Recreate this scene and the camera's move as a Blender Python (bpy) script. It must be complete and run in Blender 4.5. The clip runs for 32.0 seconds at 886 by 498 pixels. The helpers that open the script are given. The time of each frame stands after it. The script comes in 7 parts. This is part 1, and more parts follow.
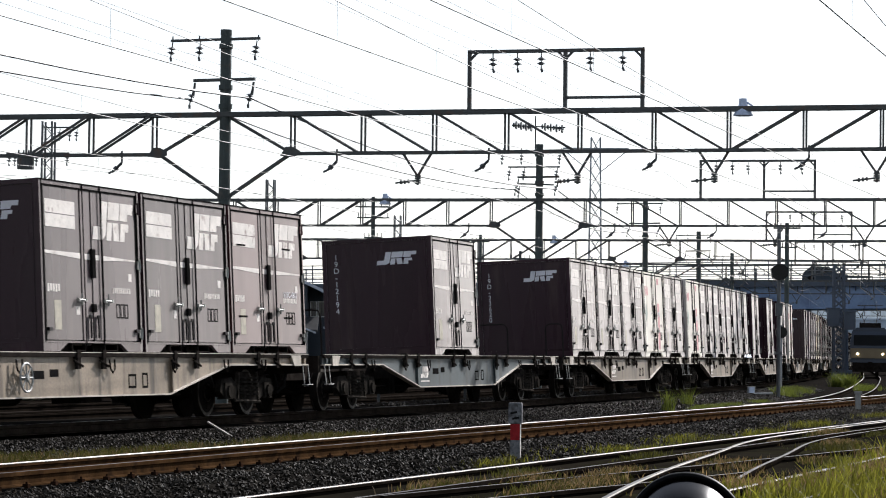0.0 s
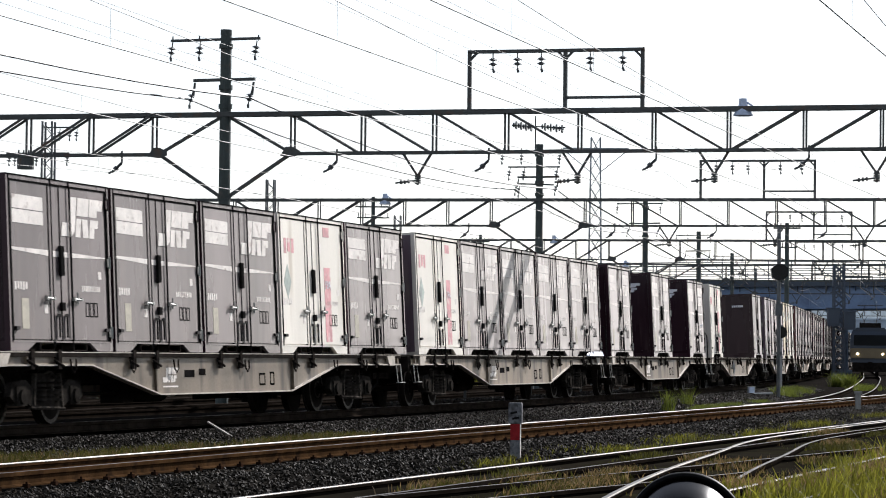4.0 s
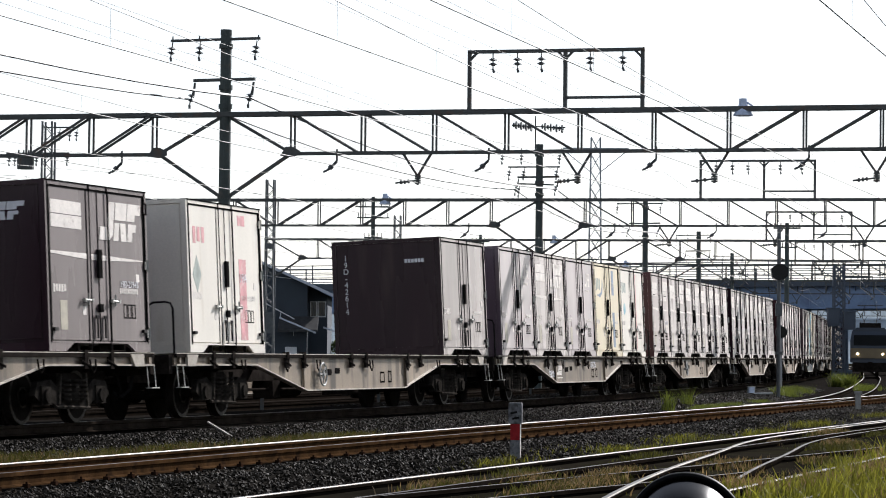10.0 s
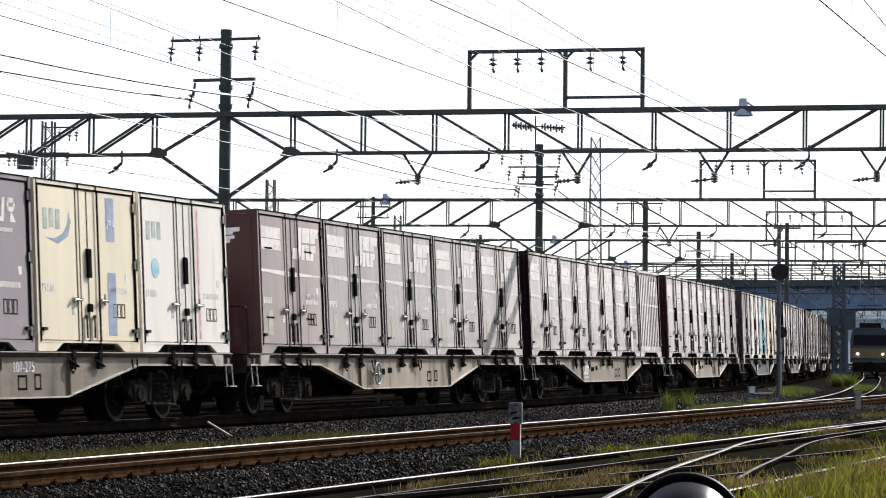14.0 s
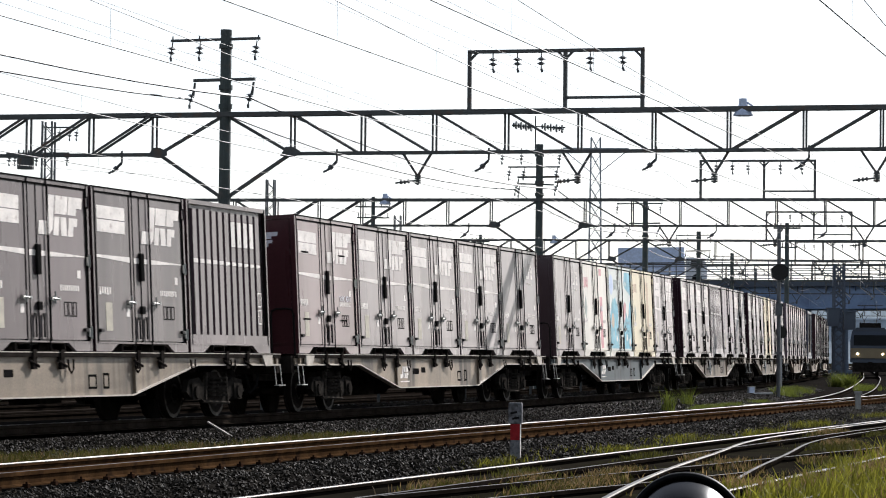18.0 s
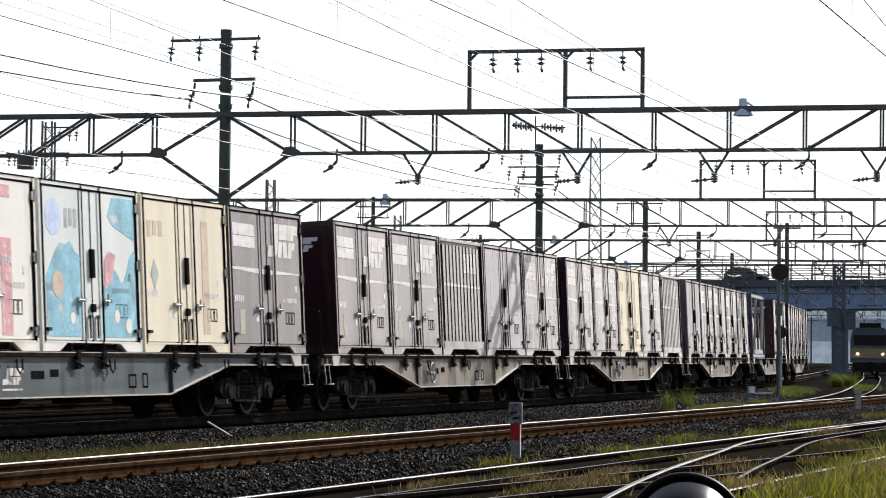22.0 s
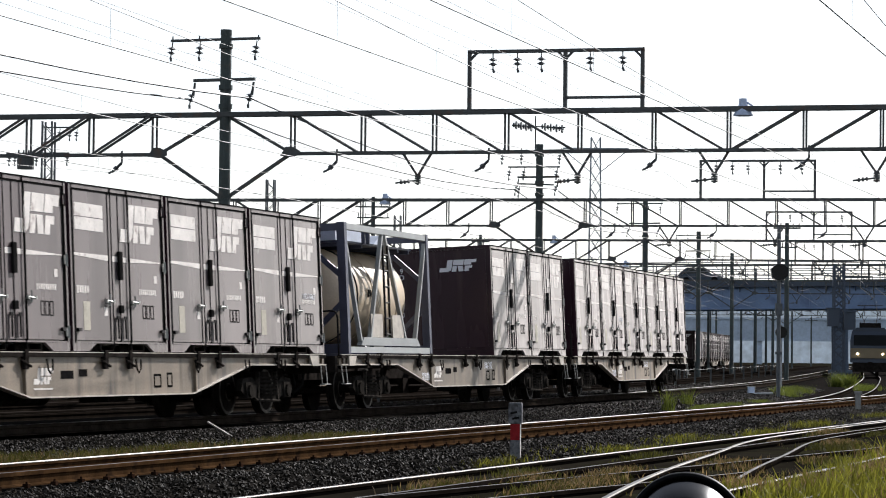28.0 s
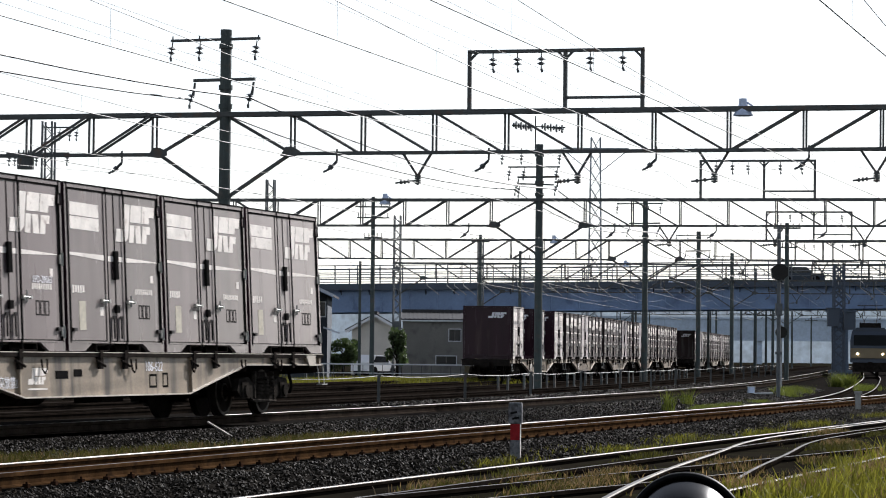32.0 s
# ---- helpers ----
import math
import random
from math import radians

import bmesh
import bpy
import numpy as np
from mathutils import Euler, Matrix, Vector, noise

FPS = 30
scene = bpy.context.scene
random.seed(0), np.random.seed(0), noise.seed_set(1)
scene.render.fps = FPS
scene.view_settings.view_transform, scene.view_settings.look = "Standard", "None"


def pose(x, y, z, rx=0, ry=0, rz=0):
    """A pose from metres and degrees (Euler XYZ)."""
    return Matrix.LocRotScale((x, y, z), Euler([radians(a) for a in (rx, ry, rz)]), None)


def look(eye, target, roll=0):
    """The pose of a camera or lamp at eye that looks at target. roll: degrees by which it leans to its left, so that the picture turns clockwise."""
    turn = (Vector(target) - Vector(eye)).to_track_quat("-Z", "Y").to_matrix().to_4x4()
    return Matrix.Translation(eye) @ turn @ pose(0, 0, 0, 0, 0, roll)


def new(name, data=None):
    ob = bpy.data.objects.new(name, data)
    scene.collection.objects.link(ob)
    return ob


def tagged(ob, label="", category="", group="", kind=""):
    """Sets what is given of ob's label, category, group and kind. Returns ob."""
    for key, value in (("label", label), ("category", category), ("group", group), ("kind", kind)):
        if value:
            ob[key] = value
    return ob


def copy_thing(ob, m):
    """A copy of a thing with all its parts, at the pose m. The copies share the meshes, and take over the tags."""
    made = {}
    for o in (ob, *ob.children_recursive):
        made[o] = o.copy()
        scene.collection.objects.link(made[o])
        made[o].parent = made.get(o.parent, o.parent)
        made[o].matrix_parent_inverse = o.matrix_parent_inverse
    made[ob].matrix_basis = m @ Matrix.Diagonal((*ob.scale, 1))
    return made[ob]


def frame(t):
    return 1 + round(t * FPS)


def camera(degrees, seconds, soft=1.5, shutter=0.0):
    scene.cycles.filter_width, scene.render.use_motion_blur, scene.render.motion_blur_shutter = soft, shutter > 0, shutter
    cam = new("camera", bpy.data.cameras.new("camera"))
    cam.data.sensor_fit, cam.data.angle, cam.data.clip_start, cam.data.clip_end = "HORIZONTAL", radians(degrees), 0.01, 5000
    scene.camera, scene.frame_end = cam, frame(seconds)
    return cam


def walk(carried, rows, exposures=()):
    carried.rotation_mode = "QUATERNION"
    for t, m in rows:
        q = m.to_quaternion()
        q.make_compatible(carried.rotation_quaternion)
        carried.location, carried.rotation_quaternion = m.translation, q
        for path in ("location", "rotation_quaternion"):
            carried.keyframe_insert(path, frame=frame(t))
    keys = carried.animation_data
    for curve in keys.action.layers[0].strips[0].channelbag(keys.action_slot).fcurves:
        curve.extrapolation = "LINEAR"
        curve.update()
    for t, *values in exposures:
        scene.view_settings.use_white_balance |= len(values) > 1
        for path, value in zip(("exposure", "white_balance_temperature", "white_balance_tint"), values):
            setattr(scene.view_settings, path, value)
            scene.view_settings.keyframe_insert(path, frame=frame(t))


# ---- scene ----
cam = camera(17.37, 32.0, soft=1.0, shutter=0.15)
EYE = pose(0.0, 0.0, 1.14, 92.079, 0, 0) @ pose(0, 0, 0, 0, 0, 0.564)
walk(cam, [(0.0, EYE), (32.0, EYE)], exposures=[(0.0, 0.93, 6300, 12), (32.0, 0.93, 6300, 12)])

# ---- world and sun ----
SUN_AZ, SUN_EL = 37.0, 33.0          # degrees clockwise from +y, and above the horizon
world = bpy.data.worlds.new("sky")
scene.world = world
world.use_nodes = True
wn = world.node_tree.nodes
sky = wn.new("ShaderNodeTexSky")
sky.sky_type = "NISHITA"
sky.sun_disc = False
sky.sun_elevation = radians(SUN_EL)
sky.sun_rotation = radians(SUN_AZ)
sky.dust_density = 0.45
sky.air_density = 1.0
sky.ozone_density = 1.0
haze = wn.new("ShaderNodeHueSaturation")          # thin high cloud: the sky loses most of its colour
haze.inputs["Saturation"].default_value = 0.4
haze.inputs["Value"].default_value = 0.88
world.node_tree.links.new(sky.outputs[0], haze.inputs["Color"])
world.node_tree.links.new(haze.outputs[0], wn["Background"].inputs[0])
wn["Background"].inputs[1].default_value = 0.09
sun_data = bpy.data.lights.new("sun", "SUN")
sun_data.energy, sun_data.angle, sun_data.color = 4.5, radians(0.6), (1.0, 0.965, 0.92)
sun = new("sun", sun_data)
sa, se = radians(SUN_AZ), radians(SUN_EL)
sun.matrix_world = look((0, 0, 60), (-math.sin(sa) * math.cos(se), -math.cos(sa) * math.cos(se), 60 - math.sin(se)))

# ---- plan: the line of the running track, and how the train moves along it ----
KS = [-130, -60, 0, 60, 120, 180, 600]
KV = [-0.0021, -0.0021, -0.0016, -0.001, -0.0001, 0.0, 0.0]
S_LO, S_N = -130, 730
s_grid = np.arange(S_LO, S_LO + S_N, 1.0)
k_grid = np.interp(s_grid, KS, KV)
a_grid = np.concatenate([[0], np.cumsum((k_grid[1:] + k_grid[:-1]) / 2)])
a_grid += 0.26858 - a_grid[-S_LO]
a_mid = (a_grid[1:] + a_grid[:-1]) / 2
x_grid = np.concatenate([[0], np.cumsum(np.sin(a_mid))])
y_grid = np.concatenate([[0], np.cumsum(np.cos(a_mid))])
x_grid += -1.125 - x_grid[-S_LO]
y_grid += 62.53 - y_grid[-S_LO]


def rail_line(s, off=0.0):
    """Place and heading (radians from +y towards +x) at s metres, off metres to the right."""
    x, y, a = (float(np.interp(s, s_grid, g)) for g in (x_grid, y_grid, a_grid))
    return x + off * math.cos(a), y - off * math.sin(a), a


def cant(s):
    return float(np.interp(s, [40, 130], [0.0523, 0.0]))


def at_line(s, off, z=0.0):
    """A pose on the plan: local x along the line, y to the left, z up."""
    x, y, a = rail_line(s, off)
    return pose(x, y, z, 0, 0, 90 - math.degrees(a))


V_T = np.arange(0, 33, 4.0)
V_V = [8.458, 9.0062, 8.9692, 9.3604, 9.5866, 9.8251, 9.9976, 10.1384, 10.3565]
d_t = np.arange(0, 32.05, 0.1)
d_v = np.interp(d_t, V_T, V_V)
d_d = np.concatenate([[0], np.cumsum((d_v[1:] + d_v[:-1]) / 2 * 0.1)]) - 114.65


def train_at(u, t):
    """Pose of a wagon whose middle lies u metres down the train, at t seconds."""
    s = u - float(np.interp(t, d_t, d_d))
    ax, ay, _ = rail_line(s - 7.1)
    bx, by, _ = rail_line(s + 7.1)
    a = math.atan2(bx - ax, by - ay)
    return pose((ax + bx) / 2, (ay + by) / 2, 0, -math.degrees(cant(s)), 0, 90 - math.degrees(a))


# ---- materials ----
def mat(name, col, rough=0.6, metal=0.0, var=0.25, scale=2.0, fine=30.0, bump=0.0, bump_scale=60.0,
        stain=None, stain_at=0.6, streak=False, rand=0.0, spec=0.5, island=False, emit=0.0, through_light=0.0, sheen=0.0):
    m = bpy.data.materials.new(name)
    m.use_nodes = True
    nt = m.node_tree
    n, ln = nt.nodes, nt.links
    b = n["Principled BSDF"]
    tc = n.new("ShaderNodeTexCoord")
    src = tc.outputs["Object"]
    info = n.new("ShaderNodeObjectInfo")
    off = n.new("ShaderNodeVectorMath")
    off.operation = "MULTIPLY_ADD"
    comb = n.new("ShaderNodeCombineXYZ")
    for i in range(3):
        ln.new(info.outputs["Random"], comb.inputs[i])
    ln.new(comb.outputs[0], off.inputs[0])
    off.inputs[1].default_value = (37.0, 53.0, 11.0)
    ln.new(src, off.inputs[2])
    src = off.outputs[0]
    big = n.new("ShaderNodeTexNoise")
    big.inputs["Scale"].default_value = scale
    big.inputs["Detail"].default_value = 5.0
    small = n.new("ShaderNodeTexNoise")
    small.inputs["Scale"].default_value = fine
    small.inputs["Detail"].default_value = 3.0
    if streak:
        mp = n.new("ShaderNodeMapping")
        mp.inputs["Scale"].default_value = (1.0, 1.0, 0.12)
        ln.new(src, mp.inputs[0])
        ln.new(mp.outputs[0], big.inputs["Vector"])
    else:
        ln.new(src, big.inputs["Vector"])
    ln.new(src, small.inputs["Vector"])
    ramp = n.new("ShaderNodeMapRange")
    ramp.inputs[1].default_value, ramp.inputs[2].default_value = 0.3, 0.7
    ramp.inputs[3].default_value, ramp.inputs[4].default_value = 1 - var, 1 + var
    ln.new(big.outputs[0], ramp.inputs[0])
    ramp2 = n.new("ShaderNodeMapRange")
    ramp2.inputs[1].default_value, ramp2.inputs[2].default_value = 0.3, 0.7
    ramp2.inputs[3].default_value, ramp2.inputs[4].default_value = 1 - var * 0.5, 1 + var * 0.5
    ln.new(small.outputs[0], ramp2.inputs[0])
    mul = n.new("ShaderNodeMath")
    mul.operation = "MULTIPLY"
    ln.new(ramp.outputs[0], mul.inputs[0])
    ln.new(ramp2.outputs[0], mul.inputs[1])
    val = mul.outputs[0]
    if rand or island:
        r = n.new("ShaderNodeMapRange")
        r.inputs[3].default_value, r.inputs[4].default_value = 1 - (rand or 0.5), 1 + (rand or 0.5)
        if island:
            geo = n.new("ShaderNodeNewGeometry")
            ln.new(geo.outputs["Random Per Island"], r.inputs[0])
        else:
            ln.new(info.outputs["Random"], r.inputs[0])
        m2 = n.new("ShaderNodeMath")
        m2.operation = "MULTIPLY"
        ln.new(val, m2.inputs[0])
        ln.new(r.outputs[0], m2.inputs[1])
        val = m2.outputs[0]
    hsv = n.new("ShaderNodeHueSaturation")
    hsv.inputs["Color"].default_value = (*col, 1)
    ln.new(val, hsv.inputs["Value"])
    out = hsv.outputs[0]
    if stain:
        st = n.new("ShaderNodeTexNoise")
        st.inputs["Scale"].default_value = scale * 1.7
        st.inputs["Detail"].default_value = 8.0
        if streak:
            ln.new(mp.outputs[0], st.inputs["Vector"])
        else:
            ln.new(src, st.inputs["Vector"])
        sr = n.new("ShaderNodeMapRange")
        sr.inputs[1].default_value, sr.inputs[2].default_value = stain_at - 0.06, stain_at + 0.1
        ln.new(st.outputs[0], sr.inputs[0])
        mix = n.new("ShaderNodeMix")
        mix.data_type = "RGBA"
        ln.new(sr.outputs[0], mix.inputs["Factor"])
        ln.new(out, mix.inputs["A"])
        mix.inputs["B"].default_value = (*stain, 1)
        out = mix.outputs["Result"]
    ln.new(out, b.inputs["Base Color"])
    rr = n.new("ShaderNodeMapRange")
    rr.inputs[3].default_value, rr.inputs[4].default_value = max(rough - 0.1, 0.02), min(rough + 0.1, 1)
    ln.new(big.outputs[0], rr.inputs[0])
    ln.new(rr.outputs[0], b.inputs["Roughness"])
    b.inputs["Metallic"].default_value = metal
    b.inputs["Specular IOR Level"].default_value = spec
    b.inputs["Sheen Weight"].default_value, b.inputs["Sheen Roughness"].default_value = sheen, 0.35
    b.inputs["Sheen Tint"].default_value = (1.0, 0.95, 0.905, 1)
    if sheen:                                                    # dusty bloom, uneven in streaks
        sm = n.new("ShaderNodeMapRange")
        sm.inputs[1].default_value, sm.inputs[2].default_value = 0.33, 0.67
        sm.inputs[3].default_value, sm.inputs[4].default_value = sheen * 0.8, min(sheen * 1.3, 1.0)
        ln.new(big.outputs[0], sm.inputs[0])
        ln.new(sm.outputs[0], b.inputs["Sheen Weight"])
    if bump:
        bt = n.new("ShaderNodeTexNoise")
        bt.inputs["Scale"].default_value = bump_scale
        bt.inputs["Detail"].default_value = 4.0
        ln.new(src, bt.inputs["Vector"])
        bp = n.new("ShaderNodeBump")
        bp.inputs["Strength"].default_value = bump
        bp.inputs["Distance"].default_value = 0.02
        ln.new(bt.outputs[0], bp.inputs["Height"])
        ln.new(bp.outputs[0], b.inputs["Normal"])
    if through_light:
        tl = n.new("ShaderNodeBsdfTranslucent")
        ln.new(out, tl.inputs[0])
        mx = n.new("ShaderNodeMixShader")
        mx.inputs[0].default_value = through_light
        ln.new(b.outputs[0], mx.inputs[1])
        ln.new(tl.outputs[0], mx.inputs[2])
        ln.new(mx.outputs[0], n["Material Output"].inputs[0])
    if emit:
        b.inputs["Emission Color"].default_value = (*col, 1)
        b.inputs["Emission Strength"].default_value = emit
    return m


DUST = (0.22, 0.19, 0.17)
M_MAROON = mat("maroon_paint", (0.024, 0.0095, 0.0155), 0.27, spec=0.17, sheen=0.8, var=0.2, scale=1.3, streak=True, rand=0.3, stain=(0.05, 0.03, 0.031), stain_at=0.63, bump=0.05, bump_scale=3)
M_MAROON_RED = mat("reddish_maroon_paint", (0.056, 0.018, 0.021), 0.3, spec=0.18, sheen=0.75, var=0.18, scale=1.3, streak=True, rand=0.2, stain=(0.09, 0.05, 0.05), stain_at=0.63, bump=0.05, bump_scale=3)
M_MAUVE = mat("mauve_paint", (0.12, 0.09, 0.11), 0.3, spec=0.36, sheen=0.6, var=0.12, scale=1.3, streak=True, rand=0.12, stain=DUST, stain_at=0.66, bump=0.05, bump_scale=3)
M_BROWN = mat("dark_brown_mauve_paint", (0.055, 0.036, 0.04), 0.3, spec=0.34, sheen=0.6, var=0.16, scale=1.3, streak=True, rand=0.12, stain=(0.1, 0.075, 0.07), stain_at=0.64, bump=0.05, bump_scale=3)
# Darker, less glossy maroon for most of the parked containers
M_DULL_MAROON = mat("dull_dark_maroon_paint", (0.03, 0.021, 0.021), 0.7, spec=0.12, sheen=0.1, var=0.35, scale=1.6, streak=True, rand=0.5, stain=(0.09, 0.08, 0.075), stain_at=0.6, bump=0.05, bump_scale=3)
M_CREAM = mat("cream_paint", (0.66, 0.58, 0.42), 0.38, var=0.12, scale=1.3, streak=True, stain=(0.45, 0.37, 0.25), stain_at=0.66)
M_WHITE = mat("white_paint", (0.68, 0.64, 0.57), 0.42, var=0.1, scale=1.3, streak=True, stain=(0.48, 0.42, 0.34), stain_at=0.64)
M_SKYBLUE = mat("pale_paint", (0.58, 0.6, 0.56), 0.42, var=0.08, scale=1.3, streak=True, stain=(0.4, 0.4, 0.36), stain_at=0.68)
M_MARK = mat("worn_white_marking", (0.62, 0.58, 0.54), 0.55, var=0.15, scale=4, stain=(0.3, 0.24, 0.22), stain_at=0.64)
M_ENDMARK = mat("white_end_marking", (0.66, 0.66, 0.7), 0.5, var=0.1, scale=4)
M_RED = mat("faded_red_marking", (0.55, 0.26, 0.27), 0.5, var=0.25, scale=4, stain=(0.62, 0.5, 0.47), stain_at=0.6)
M_BLUE_MARK = mat("turquoise_marking", (0.17, 0.38, 0.46), 0.5, var=0.3, scale=3, stain=(0.45, 0.52, 0.5), stain_at=0.62)
M_STRAW_MARK = mat("faded_tan_marking", (0.5, 0.38, 0.27), 0.5, var=0.15, scale=4)
M_GREEN_MARK = mat("pale_green_sticker", (0.36, 0.33, 0.26), 0.5, var=0.2, scale=9)
M_SLATE_MARK = mat("faded_slate_blue_marking", (0.2, 0.26, 0.35), 0.5, var=0.25, scale=5)
M_OLIVE_MARK = mat("grey_green_marking", (0.3, 0.34, 0.31), 0.5, var=0.3, scale=5)
M_RUBBER = mat("black_seal", (0.011, 0.0105, 0.0105), 0.95, spec=0.0, var=0.3, scale=6)
M_ROD = mat("dark_steel_rod", (0.012, 0.01, 0.01), 0.7, spec=0.12, var=0.3, scale=6)
M_BRIGHT = mat("bright_galvanised", (0.3, 0.3, 0.28), 0.5, metal=0.3, var=0.2, scale=12)
M_SILL_BROWN = mat("brownish_wagon_paint", (0.2, 0.16, 0.118), 0.48, spec=0.3, var=0.3, scale=1.6, streak=True, stain=(0.045, 0.034, 0.025), stain_at=0.57, rand=0.25, bump=0.05, bump_scale=5)
M_SILL_GREY = mat("grey_blue_wagon_paint", (0.06, 0.074, 0.078), 0.5, spec=0.22, var=0.25, scale=1.6, streak=True, stain=(0.03, 0.03, 0.03), stain_at=0.58, rand=0.15, bump=0.05, bump_scale=5)
M_EDGE = mat("pale_edge_paint", (0.36, 0.32, 0.27), 0.5, var=0.3, scale=5)
M_HANGER = mat("worn_grey_brake_gear", (0.035, 0.031, 0.027), 0.9, spec=0.0, var=0.6, scale=8)
M_GRIME = mat("oily_grime", (0.018, 0.0155, 0.014), 0.95, spec=0.0, var=0.4, scale=5, bump=0.1, bump_scale=20)
M_BOGIE = mat("bogie_grey", (0.02, 0.018, 0.016), 0.95, spec=0.0, var=0.5, scale=6, bump=0.1, bump_scale=25)
M_WHEEL = mat("wheel_steel", (0.012, 0.01, 0.009), 0.95, spec=0.02, var=0.4, scale=5)
M_TYRE = mat("worn_tyre", (0.045, 0.04, 0.034), 0.6, metal=0.3, spec=0.05, var=0.8, scale=7)
M_STEP = mat("white_step_paint", (0.36, 0.36, 0.34), 0.6, spec=0.2, var=0.25, scale=8)
M_RAIL_TOP = mat("polished_rail_head", (0.13, 0.12, 0.11), 0.42, metal=1.0, var=0.4, scale=0.7, stain=(0.05, 0.03, 0.02), stain_at=0.56)
M_RAIL_WORN = mat("worn_rail_head", (0.085, 0.073, 0.063), 0.5, metal=0.9, var=0.4, scale=0.7, stain=(0.03, 0.02, 0.015), stain_at=0.56)
M_RAIL_SOFT = mat("dull_rail_head", (0.02, 0.017, 0.015), 0.9, spec=0.0, var=0.25, scale=2)
M_RAIL = mat("rusty_rail", (0.042, 0.023, 0.011), 0.95, spec=0.0, var=0.4, scale=3, stain=(0.022, 0.013, 0.008), stain_at=0.58, bump=0.1, bump_scale=30)
M_RAIL_MAIN = mat("dark_running_rail", (0.02, 0.016, 0.013), 1.0, spec=0.0, var=0.4, scale=3)
M_RAIL_DULL = mat("dull_rail", (0.01, 0.008, 0.0065), 1.0, spec=0.0, var=0.3, scale=3)
M_SLEEPER = mat("weathered_sleeper", (0.025, 0.021, 0.017), 0.95, spec=0.0, var=0.35, scale=5, rand=0.25, bump=0.2, bump_scale=30)
M_CLIP = mat("rusty_rail_clip", (0.022, 0.012, 0.008), 0.95, spec=0.0, var=0.4, scale=9)
M_BALLAST = mat("dark_ballast", (0.011, 0.01, 0.009), 1.0, spec=0.0, var=0.5, scale=9, fine=45)
M_STONE = mat("ballast_stone", (0.018, 0.0152, 0.012), 0.6, var=0.3, scale=9, island=True, rand=0.9, spec=0.03)
M_SOIL = mat("dark_yard_soil", (0.011, 0.0098, 0.0075), 1.0, spec=0.0, var=0.4, scale=0.6, fine=14, stain=(0.019, 0.019, 0.01), stain_at=0.58)
M_GRASS = mat("yellow_green_grass", (0.115, 0.113, 0.014), 0.6, var=0.3, scale=1.2, island=True, rand=0.6, spec=0.15, through_light=0.5)
M_STRAW = mat("dry_straw_grass", (0.14, 0.095, 0.042), 0.7, var=0.3, scale=1.2, island=True, rand=0.5, spec=0.15, through_light=0.4)
M_LEAF = mat("dark_leaf", (0.06, 0.09, 0.03), 0.55, var=0.3, scale=1.2, island=True, rand=0.4, through_light=0.35)
M_POLE = mat("dark_green_pole", (0.035, 0.05, 0.048), 0.6, var=0.25, scale=2, stain=(0.07, 0.06, 0.05), stain_at=0.62)
M_STEEL = mat("dark_gantry_steel", (0.05, 0.055, 0.055), 0.6, var=0.3, scale=2, stain=(0.08, 0.05, 0.035), stain_at=0.62)
M_LATTICE = mat("grey_lattice_steel", (0.22, 0.24, 0.26), 0.5, var=0.2, scale=3)
M_MAST = mat("dark_mast_steel", (0.075, 0.085, 0.092), 0.55, var=0.25, scale=3, stain=(0.12, 0.12, 0.12), stain_at=0.62)
M_WIRE = mat("catenary_wire", (0.09, 0.09, 0.085), 0.6, var=0.2, scale=1)
M_WIRE_DARK = mat("dark_cable", (0.02, 0.02, 0.022), 0.6, var=0.2, scale=1)
M_INSUL = mat("brown_grey_insulator", (0.07, 0.075, 0.08), 0.3, var=0.2, scale=20)
M_LAMP = mat("blue_grey_lamp_housing", (0.44, 0.52, 0.68), 0.45, var=0.15, scale=6)
M_BRIDGE = mat("blue_bridge_paint", (0.14, 0.215, 0.36), 0.55, var=0.15, scale=0.4, fine=5, stain=(0.08, 0.12, 0.22), stain_at=0.6)
# Shade under and along the bridge deck put into colour; plain steel elsewhere
M_BRIDGE_DARK = mat("bridge_shade_dark_steel", (0.05, 0.065, 0.09), 0.7, var=0.2, scale=0.5)
M_CONCRETE = mat("grey_concrete", (0.26, 0.26, 0.25), 0.85, var=0.2, scale=1.0, fine=12, stain=(0.14, 0.14, 0.13), stain_at=0.6, bump=0.1)
M_GUARD = mat("grey_guard_rail", (0.07, 0.08, 0.095), 0.5, var=0.2, scale=1)
M_WALL_BLUE = mat("pale_blue_plaster", (0.66, 0.69, 0.73), 0.85, var=0.08, scale=0.8, fine=20, stain=(0.4, 0.43, 0.46), stain_at=0.66)
M_WALL_WHITE = mat("white_plaster", (0.84, 0.86, 0.87), 0.85, var=0.06, scale=0.8, fine=20, stain=(0.5, 0.5, 0.5), stain_at=0.68)
M_WALL_GREY = mat("dark_slate_house_wall", (0.032, 0.042, 0.055), 0.85, var=0.15, scale=0.8, fine=20)
M_WALL_TAN = mat("beige_house_wall", (0.55, 0.52, 0.46), 0.85, var=0.1, scale=0.8, fine=20)
M_TILE = mat("dark_roof_tile", (0.045, 0.046, 0.048), 0.6, spec=0.15, var=0.3, scale=4, rand=0.3)
M_GLASS = mat("dark_window_glass", (0.02, 0.023, 0.026), 0.12, var=0.1, scale=1, spec=0.35)
M_TRIM = mat("pale_trim", (0.6, 0.62, 0.64), 0.6, var=0.1, scale=3)
M_BLACK = mat("black_paint", (0.006, 0.006, 0.0065), 0.3, spec=0.2, var=0.2, scale=8)
M_HOOD = mat("black_hood_paint", (0.004, 0.004, 0.0045), 0.5, spec=0.05, var=0.1, scale=8)
